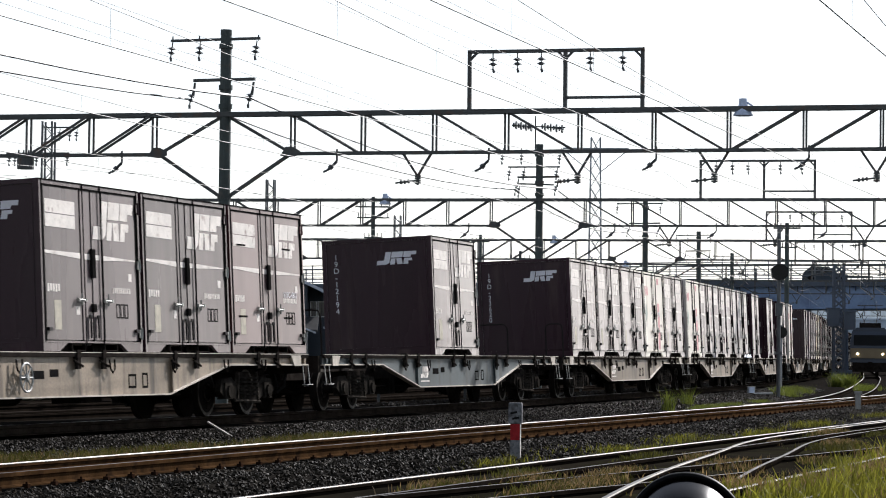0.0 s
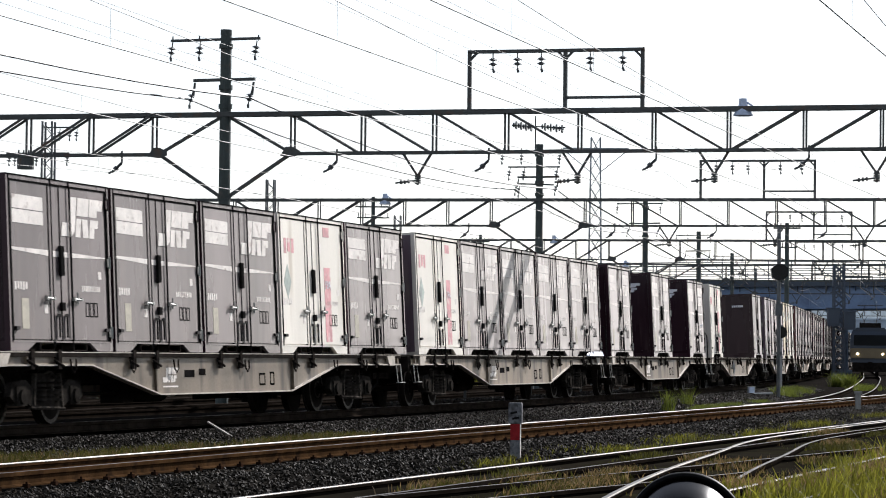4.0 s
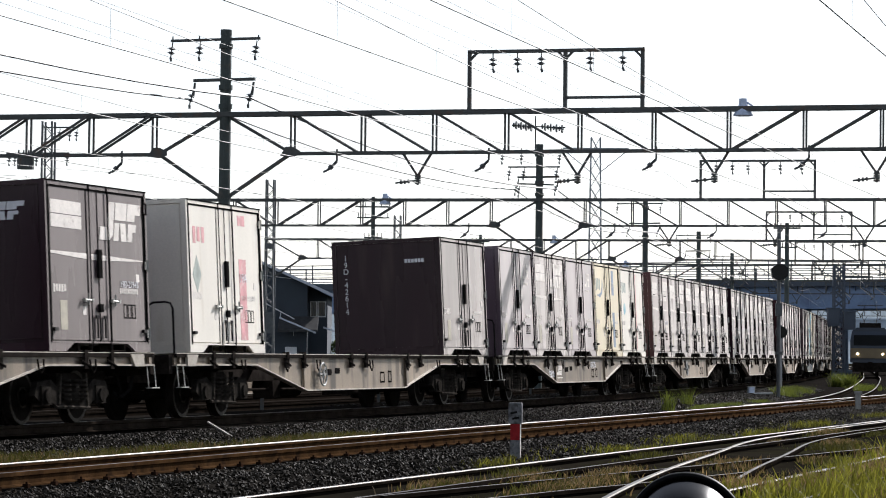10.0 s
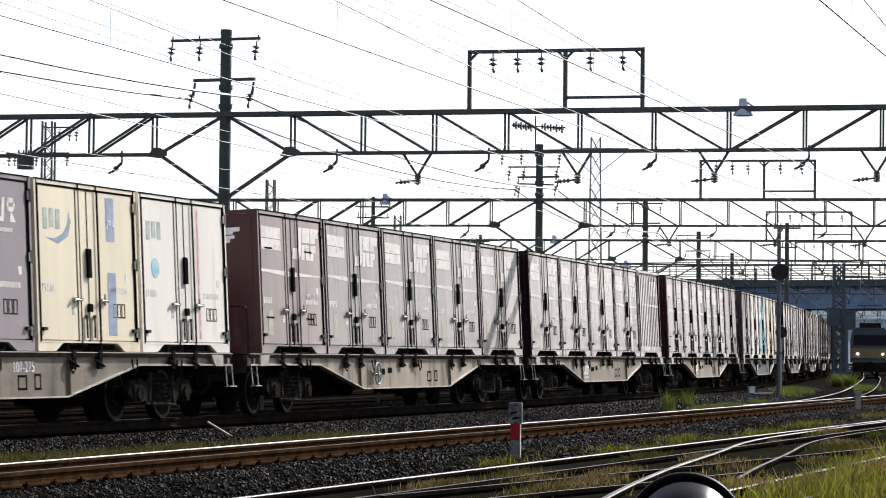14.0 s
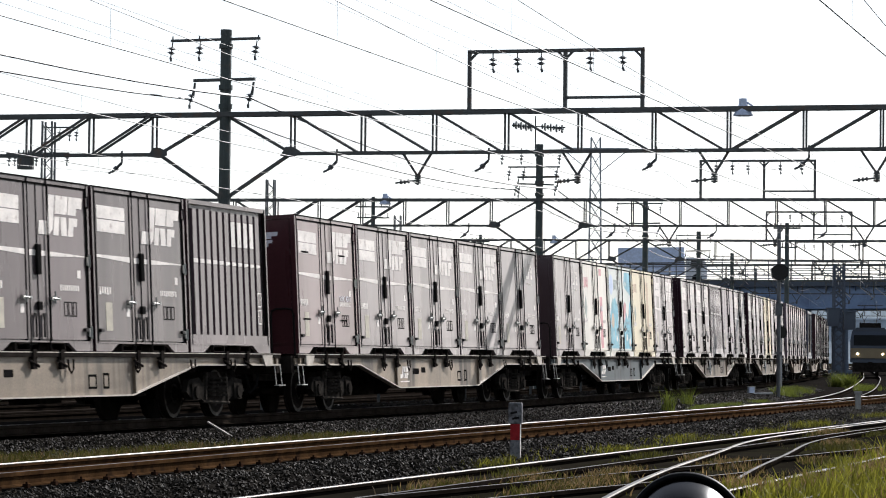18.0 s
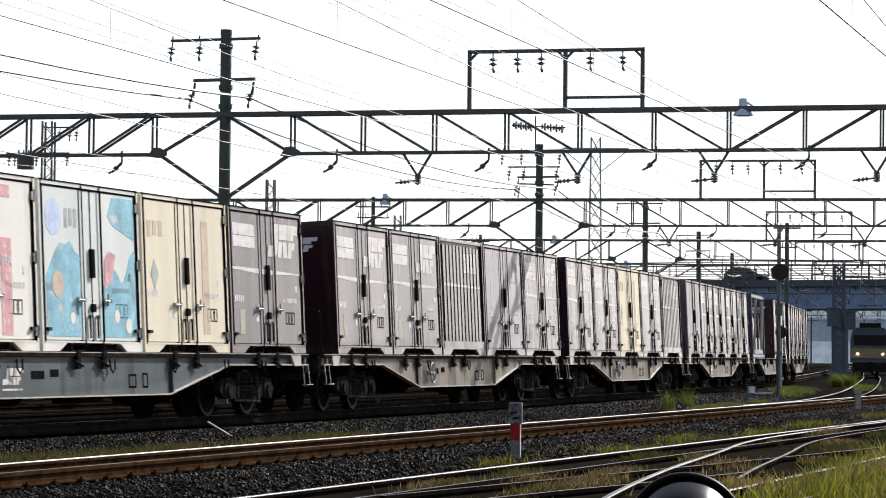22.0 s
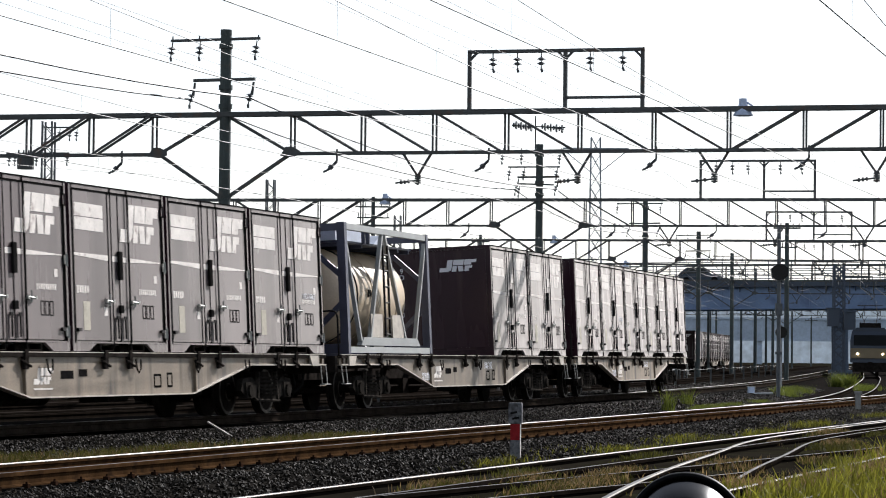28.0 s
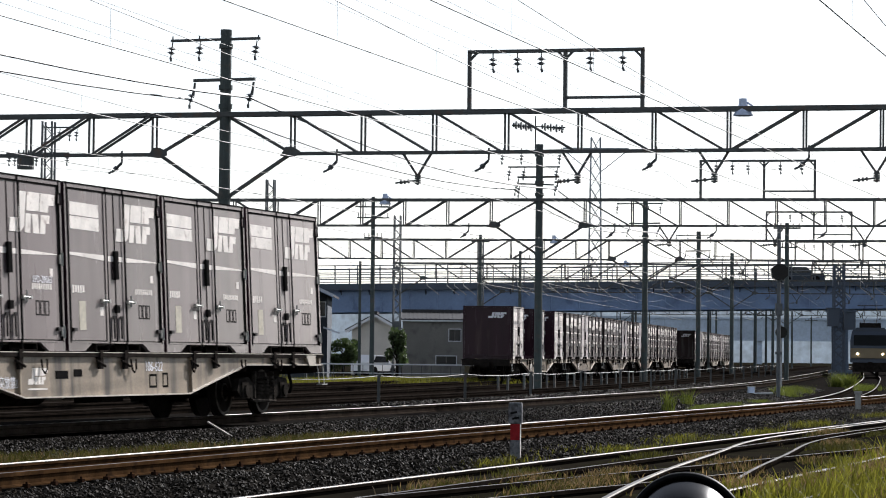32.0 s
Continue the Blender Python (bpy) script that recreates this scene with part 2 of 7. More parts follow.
M_LENS = mat("glossy_black_lens_cone", (0.004, 0.004, 0.0045), 0.24, spec=0.26, var=0.1, scale=8)
M_OLIVE = mat("dull_olive_weed", (0.045, 0.044, 0.01), 0.7, var=0.3, scale=1.2, island=True, rand=0.5, spec=0.1, through_light=0.4)
M_WEED = mat("bright_green_weed", (0.08, 0.098, 0.016), 0.6, var=0.3, scale=1.2, island=True, rand=0.5, spec=0.15, through_light=0.5)
M_SIGNAL_RED = mat("red_marker_paint", (0.28, 0.015, 0.02), 0.6, spec=0.1, var=0.3, scale=8)
M_SIGNAL_GREY = mat("grey_marker_paint", (0.15, 0.155, 0.165), 0.7, spec=0.1, var=0.4, scale=8, stain=(0.07, 0.07, 0.07), stain_at=0.58)
M_LOCO_BLUE = mat("loco_dark_blue", (0.022, 0.034, 0.055), 0.5, var=0.15, scale=1)
M_LOCO_CREAM = mat("loco_cream_band", (0.17, 0.13, 0.07), 0.45, var=0.12, scale=1)
M_HEADLIGHT = mat("lit_headlight", (1.0, 0.93, 0.75), 0.3, emit=14.0)
M_TANK = mat("cream_tank_shell", (0.52, 0.42, 0.3), 0.4, var=0.14, scale=1.2, stain=(0.36, 0.28, 0.19), stain_at=0.62)
# Frame sides paler, ends darker: sun and shade put into two colours
M_FRAME_GREY = mat("tank_frame_grey", (0.27, 0.28, 0.275), 0.5, var=0.15, scale=3)
M_FRAME_DARK = mat("tank_frame_shaded_blue", (0.04, 0.045, 0.075), 0.5, var=0.2, scale=3)
M_SHEET = mat("silver_sheet", (0.42, 0.46, 0.54), 0.5, metal=0.3, var=0.12, scale=3)
M_CAR = mat("white_car_paint", (0.7, 0.72, 0.74), 0.25, var=0.03, scale=1)
M_WALL_STONE = mat("grey_beige_wall", (0.17, 0.165, 0.15), 0.85, var=0.15, scale=0.8, fine=20, stain=(0.1, 0.1, 0.09), stain_at=0.6)
# Distance haze is mixed into the viaduct's pale blue
M_VIADUCT = mat("viaduct_haze_tint", (0.4, 0.48, 0.58), 0.7, var=0.2, scale=0.1, fine=2)
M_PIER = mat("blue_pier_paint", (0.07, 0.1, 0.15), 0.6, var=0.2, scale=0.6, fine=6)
# Haze over the far woods painted as pale blue with a slight glow
M_HILL = mat("woods_haze_glow", (0.4, 0.46, 0.51), 0.95, var=0.45, scale=0.06, fine=0.5, emit=0.18)


# ---- mesh helpers ----
def box(bm, x0, x1, y0, y1, z0, z1):
    v = [bm.verts.new(p) for p in ((x0, y0, z0), (x1, y0, z0), (x1, y1, z0), (x0, y1, z0),
                                   (x0, y0, z1), (x1, y0, z1), (x1, y1, z1), (x0, y1, z1))]
    for f in ((3, 2, 1, 0), (4, 5, 6, 7), (0, 1, 5, 4), (1, 2, 6, 5), (2, 3, 7, 6), (3, 0, 4, 7)):
        bm.faces.new([v[i] for i in f])
    return v


def rod(bm, p, q, r, seg=8, r2=None, cap=True):
    p, q = Vector(p), Vector(q)
    d = q - p
    up = Vector((0, 0, 1)) if abs(d.normalized().z) < 0.95 else Vector((1, 0, 0))
    a = d.cross(up).normalized()
    b = d.cross(a).normalized()
    r2 = r if r2 is None else r2
    rings = []
    for c, rr in ((p, r), (q, r2)):
        rings.append([bm.verts.new(c + a * rr * math.cos(2 * math.pi * i / seg) + b * rr * math.sin(2 * math.pi * i / seg)) for i in range(seg)])
    for i in range(seg):
        bm.faces.new((rings[0][i], rings[0][(i + 1) % seg], rings[1][(i + 1) % seg], rings[1][i]))
    if cap:
        bm.faces.new(rings[0][::-1])
        bm.faces.new(rings[1])


def bar(bm, p, q, w, h, up=(0, 0, 1)):
    """A square bar from p to q, w across and h along up."""
    p, q = Vector(p), Vector(q)
    d = (q - p).normalized()
    u = Vector(up)
    if abs(d.dot(u)) > 0.95:
        u = Vector((0, 1, 0))
    a = d.cross(u).normalized() * (w / 2)
    b = a.cross(d).normalized() * (h / 2)
    r = [[bm.verts.new(c + i * a + j * b) for i, j in ((-1, -1), (1, -1), (1, 1), (-1, 1))] for c in (p, q)]
    for i in range(4):
        bm.faces.new((r[0][i], r[0][(i + 1) % 4], r[1][(i + 1) % 4], r[1][i]))
    bm.faces.new(r[0][::-1])
    bm.faces.new(r[1])


def path_tube(bm, pts, r, seg=6):
    """One unbroken tube along the points."""
    pts = [Vector(p) for p in pts]
    rings, n = [], len(pts)
    for i, p in enumerate(pts):
        d = pts[min(i + 1, n - 1)] - pts[max(i - 1, 0)]
        up = Vector((0, 0, 1)) if abs(d.normalized().z) < 0.9 else Vector((1, 0, 0))
        a = d.cross(up).normalized()
        b = d.cross(a).normalized()
        rings.append([bm.verts.new(p + a * r * math.cos(2 * math.pi * k / seg) + b * r * math.sin(2 * math.pi * k / seg)) for k in range(seg)])
    for u, v in zip(rings[:-1], rings[1:]):
        for k in range(seg):
            bm.faces.new((u[k], u[(k + 1) % seg], v[(k + 1) % seg], v[k]))
    bm.faces.new(rings[0][::-1])
    bm.faces.new(rings[-1])


def slab(bm, outline, y0, y1):
    """An outline in x, z pushed from y0 to y1."""
    a = [bm.verts.new((x, y0, z)) for x, z in outline]
    b = [bm.verts.new((x, y1, z)) for x, z in outline]
    n = len(a)
    for i in range(n):
        bm.faces.new((a[i], a[(i + 1) % n], b[(i + 1) % n], b[i]))
    bm.faces.new(a[::-1])
    bm.faces.new(b)


def prism_x(bm, outline, x0, x1):
    """An outline in y, z pushed along x."""
    a = [bm.verts.new((x0, y, z)) for y, z in outline]
    b = [bm.verts.new((x1, y, z)) for y, z in outline]
    n = len(a)
    for i in range(n):
        bm.faces.new((a[i], a[(i + 1) % n], b[(i + 1) % n], b[i]))
    bm.faces.new(a[::-1])
    bm.faces.new(b)


def soften(bm, w, seg=1):
    bmesh.ops.bevel(bm, geom=list(bm.edges), offset=w, segments=seg, affect="EDGES", clamp_overlap=True)


def finish(name, bm, material, smooth=False):
    bmesh.ops.recalc_face_normals(bm, faces=bm.faces)
    me = bpy.data.meshes.new(name)
    bm.to_mesh(me)
    bm.free()
    me.materials.append(material)
    if smooth:
        for p in me.polygons:
            p.use_smooth = True
    return me


def part(name, bm, material, parent, label="", m=None, smooth=False):
    ob = new(name, finish(name, bm, material, smooth))
    ob.parent = parent
    if m is not None:
        ob.matrix_basis = m
    if label:
        ob["label"] = label
    return ob


def again(ob, m):
    """The same part once more, on the same mesh."""
    c = ob.copy()
    scene.collection.objects.link(c)
    c.matrix_basis = m
    return c


def thing(name, m, label, category, group="", kind=""):
    ob = new(name)
    ob.empty_display_size = 0.3
    ob.matrix_basis = m
    return tagged(ob, label, category, group, kind)


def quick(name, material, parent, fn, label="", smooth=False, m=None):
    bm = bmesh.new()
    fn(bm)
    return part(name, bm, material, parent, label, m, smooth)


def raw(name, verts, faces, material, parent=None, smooth=False):
    me = bpy.data.meshes.new(name)
    me.from_pydata(verts, [], faces)
    me.materials.append(material)
    me.update()
    if smooth:
        for p in me.polygons:
            p.use_smooth = True
    ob = new(name, me)
    ob.parent = parent
    return ob


# ---- ground and track beds ----
ground = raw("ground", [(-2500, -300, -0.5), (2500, -300, -0.5), (2500, 4000, -0.5), (-2500, 4000, -0.5)], [(0, 1, 2, 3)], M_SOIL)
tagged(ground, "dark yard soil with thin weeds reaching the horizon", "ground", kind="structure")


def sweep(name, line, profile, material, label, category, parent=None):
    """A sheet along a line of (x, y, heading) with a cross profile of (offset, z)."""
    verts, faces, n = [], [], len(profile)
    for x, y, a in line:
        for o, z in profile:
            verts.append((x + o * math.cos(a), y - o * math.sin(a), z))
    for i in range(len(line) - 1):
        for j in range(n - 1):
            k = i * n + j
            faces.append((k, k + 1, k + n + 1, k + n))
    ob = raw(name, verts, faces, material, parent)
    if label:
        tagged(ob, label, category, kind="structure")
    return ob


def straight(x, y, deg, d0, d1, step=4.0):
    a = radians(deg)
    n = max(2, int((d1 - d0) / step) + 1)
    return [(x + math.sin(a) * d, y + math.cos(a) * d, a) for d in np.linspace(d0, d1, n)]


def through_points(pts, step=1.5):
    """A smooth line of (x, y, heading) through a few control points."""
    out = []
    P = [Vector(p) for p in pts]
    P = [2 * P[0] - P[1]] + P + [2 * P[-1] - P[-2]]
    for i in range(1, len(P) - 2):
        n = max(2, int((P[i + 1] - P[i]).length / step))
        for k in range(n + (i == len(P) - 3)):
            t = k / n
            a, b, c, d = P[i - 1], P[i], P[i + 1], P[i + 2]
            q = 0.5 * (2 * b + (c - a) * t + (2 * a - 5 * b + 4 * c - d) * t * t + (3 * b - a - 3 * c + d) * t ** 3)
            g = (c - a) + 2 * (2 * a - 5 * b + 4 * c - d) * t + 3 * (3 * b - a - 3 * c + d) * t * t
            out.append((q.x, q.y, math.atan2(g.x, g.y)))
    return out


def shift(line, off):
    return [(x + off * math.cos(a), y - off * math.sin(a), a) for x, y, a in line]


MAIN = [rail_line(s) for s in np.arange(-100, 420, 3.0)]
NEXT = straight(0.54, 48.55, 16.4, -130, 260)
THIRD = straight(0.54, 34.92, 17.5, -60, 230)
FOURTH = straight(3.63, 30.95, 16.9, -45, 220)
BRANCH = through_points([(8.3, 75.0), (11.4, 86.6), (16.4, 114.0), (25.3, 171.0), (30.32, 205.0), (37.5, 255.0), (55.0, 380.0)])
CROSSING = through_points([(1.2, 22.0), (2.3, 30.0), (3.35, 36.5), (4.58, 43.0), (6.0, 50.4), (8.35, 58.6), (10.8, 66.5)])
LEFT_LINES = [[rail_line(s, o) for s in np.arange(-20, 420, 4.0)] for o in (-5.7, -9.4, -13.45, -17.3)]

bed_main = sweep("trackbed", MAIN, [(-22, -0.5), (-19.5, -0.3), (-4.2, -0.29), (-2.9, -0.11), (-1.2, -0.07), (-0.8, -0.2), (0.7, -0.2), (1.45, -0.165), (2.2, -0.21), (3.3, -0.34), (4.0, -0.36), (4.4, -0.5)],
                 M_BALLAST, "bank of dark crushed-stone ballast under the running line", "ballast")
bed_next = sweep("trackbed", NEXT, [(-2.6, -0.5), (-1.7, -0.29), (1.7, -0.3), (2.5, -0.5)], M_BALLAST, "low dark ballast bed under rusty rails", "ballast")
bed_branch = sweep("trackbed", BRANCH, [(-2.6, -0.5), (-1.7, -0.28), (1.7, -0.28), (2.5, -0.5)], M_BALLAST, "dark ballast bed of the branch track", "ballast")

RAIL_HALF = [(-0.064, 0.0), (-0.064, 0.012), (-0.011, 0.028), (-0.008, 0.1), (-0.033, 0.112), (-0.0325, 0.146), (-0.026, 0.153)]


def rails(line, z, material, name, label, gauge=1.067, lean=None, only=None, top=None):
    """The two rails of a track, each with its foot, web, head and polished running face."""
    root = thing(name, pose(0, 0, 0), label, "railway track", kind="structure")
    for side in (-1, 1):
        if only and side != only:
            continue
        verts, faces, tv, tf = [], [], [], []
        prof = RAIL_HALF + [(-y, h) for y, h in RAIL_HALF[::-1]]
        n = len(prof)
        for i, (x, y, a) in enumerate(line):
            off = side * gauge / 2
            dz = z + (side * lean[i] * gauge / 2 if lean else 0.0)
            for o, h in prof:
                verts.append((x + (off + o) * math.cos(a), y - (off + o) * math.sin(a), dz + h - 0.153))
            g = -side                                                 # the inner side, rubbed bright by the flanges
            for o, h in ((-0.027 * g, 0.0015), (0.0275 * g, 0.0015), (0.034 * g, -0.005), (0.035 * g, -0.013)):
                tv.append((x + (off + o) * math.cos(a), y - (off + o) * math.sin(a), dz + h))
        for i in range(len(line) - 1):
            for j in range(n - 1):
                k = i * n + j
                faces.append((k, k + 1, k + n + 1, k + n))
            tf += [(4 * i + q, 4 * i + q + 1, 4 * i + q + 5, 4 * i + q + 4) for q in range(3)]
        r = raw("rail", verts, faces, material, root)
        h = raw("running_face", tv, tf, top or M_RAIL_TOP, r)
        h["label"] = "polished steel rail head"
    return root


SPACING = 0.7


def sleepers(root, line_at, d0, d1, z, clips=False):
    """Sleepers of a track (line_at: distance to x, y, heading), with clips on the near rail."""
    sl = cl = None
    d = d0
    while d < d1:
        x, y, a = line_at(d)
        m = pose(x, y, z, 0, 0, 90 - math.degrees(a))
        if sl is None:
            bm = bmesh.new()
            box(bm, -0.12, 0.12, -1.05, 1.05, -0.17, -0.02)
            soften(bm, 0.012)
            sl = part("sleeper", bm, M_SLEEPER, root, m=m)
        else:
            again(sl, m)
        if clips:
            for o in (-0.64, -0.43):
                mc = m @ pose(0, o, 0)
                if cl is None:
                    bm = bmesh.new()
                    box(bm, -0.035, 0.035, -0.03, 0.03, -0.01, 0.03)
                    rod(bm, (0, 0, 0.03), (0, 0, 0.055), 0.013, 6)
                    cl = part("rail_clip", bm, M_CLIP, root, m=mc)
                else:
                    again(cl, mc)
        d += SPACING


def along(x, y, deg):
    a = radians(deg)
    return lambda d: (x + math.sin(a) * d, y + math.cos(a) * d, a)


t_main = rails(MAIN, 0.0, M_RAIL_MAIN, "track_main", "running line with worn steel rails on dark ballast", lean=[cant(s) for s in np.arange(-100, 420, 3.0)], top=M_RAIL_WORN)
t_next = rails(NEXT, -0.115, M_RAIL, "track_next", "straight track with rusty brown rails and shining heads")
t_third = rails(THIRD, -0.29, M_RAIL_DULL, "track_third", "weedy siding with dull steel rails", top=M_RAIL_WORN)
t_fourth = rails(FOURTH, -0.27, M_RAIL_DULL, "track_fourth", "overgrown siding in yellow-green grass", top=M_RAIL_WORN)
t_branch = rails(BRANCH, -0.1, M_RAIL_DULL, "track_branch", "branch track bending towards the waiting locomotive", top=M_RAIL_WORN)
t_cross = rails(CROSSING, -0.285, M_RAIL_DULL, "track_crossing", "worn crossover rails linking two sidings", gauge=1.067, top=M_RAIL_WORN)
rails(through_points([(-0.6, 29.4), (1.46, 34.05), (3.6, 38.83), (7.25, 47.36)]), -0.295, M_RAIL_DULL, "track_guard", "worn guard rail beside the crossover", gauge=0.0, only=1, top=M_RAIL_WORN)
rails(through_points([(0.2, 28.5), (1.33, 31.03), (2.08, 32.55), (3.93, 36.64)]), -0.297, M_RAIL_DULL, "track_guard", "worn closure rail inside the crossover", gauge=0.0, only=1, top=M_RAIL_WORN)
for i, ln_ in enumerate(LEFT_LINES):
    rails(ln_, -0.11, M_RAIL_DULL, "track_far", "far siding with dull rails beyond the running line", top=M_RAIL_SOFT)
sleepers(t_next, along(0.54, 48.55, 16.4), -22, 60, -0.268, clips=True)


bed_third = sweep("trackbed", THIRD, [(-1.5, -0.5), (-1.0, -0.375), (2.0, -0.37), (5.0, -0.37), (9.0, -0.4), (10.0, -0.5)], M_SOIL, "trodden dark soil half burying the siding rails", "ballast")


# ---- gantries over the tracks ----
PANEL = 1.93
TOP_Z, LOW_Z = 7.5, 6.4
G_OFF = -7.75
G_S = [-29.0, 12.7, 55.0, 96.0, 137.0, 178.0, 219.0, 260.0, 301.0]


def insulator(parent, x, z, tilt=0.0):
    """A hanging string: pin, two ribbed discs and a clamp."""
    bm = bmesh.new()
    rod(bm, (0, 0, 0), (0, 0, -0.46), 0.018, 6)
    for h in (-0.14, -0.26):
        rod(bm, (0, 0, h), (0, 0, h - 0.05), 0.05, 10, 0.125)
        rod(bm, (0, 0, h - 0.05), (0, 0, h - 0.075), 0.06, 10)
    rod(bm, (0, 0, -0.42), (0.03, 0, -0.52), 0.035, 6)
    return part("insulator", bm, M_INSUL, parent, m=pose(x, 0, z, 0, tilt, 0))


def vee_bracket(parent, x, with_arm=True):
    def fn(bm):
        bar(bm, (x - 0.42, 0, LOW_Z), (x, 0, LOW_Z - 0.62), 0.06, 0.06, (0, 1, 0))
        bar(bm, (x + 0.38, 0, LOW_Z), (x, 0, LOW_Z - 0.62), 0.06, 0.06, (0, 1, 0))
        for k in range(4):
            rod(bm, (x - 0.08, 0, LOW_Z - 0.62 - 0.06 * k), (x + 0.08, 0, LOW_Z - 0.62 - 0.06 * k), 0.03, 6)
        rod(bm, (x, 0, LOW_Z - 0.6), (x, 0, LOW_Z - 0.85), 0.035, 6)
        if with_arm:
            rod(bm, (x - 0.05, 0, LOW_Z - 0.74), (x - 0.6, 0.0, LOW_Z - 0.8), 0.025, 8)
            [rod(bm, (x - 0.22 - 0.1 * k, 0, LOW_Z - 0.757 - 0.011 * k), (x - 0.27 - 0.1 * k, 0, LOW_Z - 0.762 - 0.011 * k), 0.055, 8) for k in range(3)]
    return quick("vee_bracket", M_STEEL, parent, fn)


def drop_arm(parent, x, drop=0.45, reach=-0.25):
    def fn(bm):
        rod(bm, (x, 0, LOW_Z + 0.1), (x, 0, LOW_Z - drop * 0.5), 0.03, 6)
        rod(bm, (x, 0, LOW_Z - drop * 0.5), (x + reach, 0, LOW_Z - drop), 0.04, 6)
        rod(bm, (x + reach * 0.5, 0, LOW_Z - drop * 0.75), (x + reach * 0.8, 0, LOW_Z - drop * 0.9), 0.07, 8)
        rod(bm, (x + reach, 0, LOW_Z - drop), (x + reach - 0.12, 0, LOW_Z - drop - 0.05), 0.03, 6)
    return quick("drop_arm", M_INSUL, parent, fn)


def wire_frame(parent, x0, x1, x2):
    zt = TOP_Z + 1.5
    def fn(bm):
        for x in (x0, x1, x2):
            bar(bm, (x, 0, TOP_Z), (x, 0, zt), 0.1, 0.1, (0, 1, 0))
        bar(bm, (x0 - 0.05, 0, zt), (x2 + 0.05, 0, zt), 0.1, 0.09)
        bar(bm, (x1, 0, TOP_Z + 0.28), (x2 + 0.06, 0, TOP_Z + 0.28), 0.07, 0.07)
        for x, k in ((x0, 1), (x1, 1), (x1, -1), (x2, -1)):
            bar(bm, (x, 0, zt - 0.22), (x + 0.2 * k, 0, zt - 0.02), 0.06, 0.06, (0, 1, 0))
    quick("wire_frame", M_STEEL, parent, fn)
    for x in (x0 + 0.62, x0 + 1.27, x0 + 1.9, x1 + 0.65, x1 + 1.5):
        insulator(parent, x, zt - 0.03)


def lamp_on_beam(parent, x, z, s=1.0):
    bm = bmesh.new()
    rod(bm, (0, 0, 0.3), (0, 0, 0.12), 0.1, 12, 0.12)
    rod(bm, (0, 0, 0.12), (0, 0, -0.1), 0.13, 12, 0.24)
    rod(bm, (0, 0, -0.1), (0, 0, -0.14), 0.25, 12)
    rod(bm, (0.1, 0, 0.2), (0.25, 0, 0.1), 0.03, 6)
    return part("floodlight", bm, M_LAMP, parent, "blue-grey bell-shaped floodlight", m=pose(x, 0, z, 0, 0, 0) @ Matrix.Scale(s, 4))


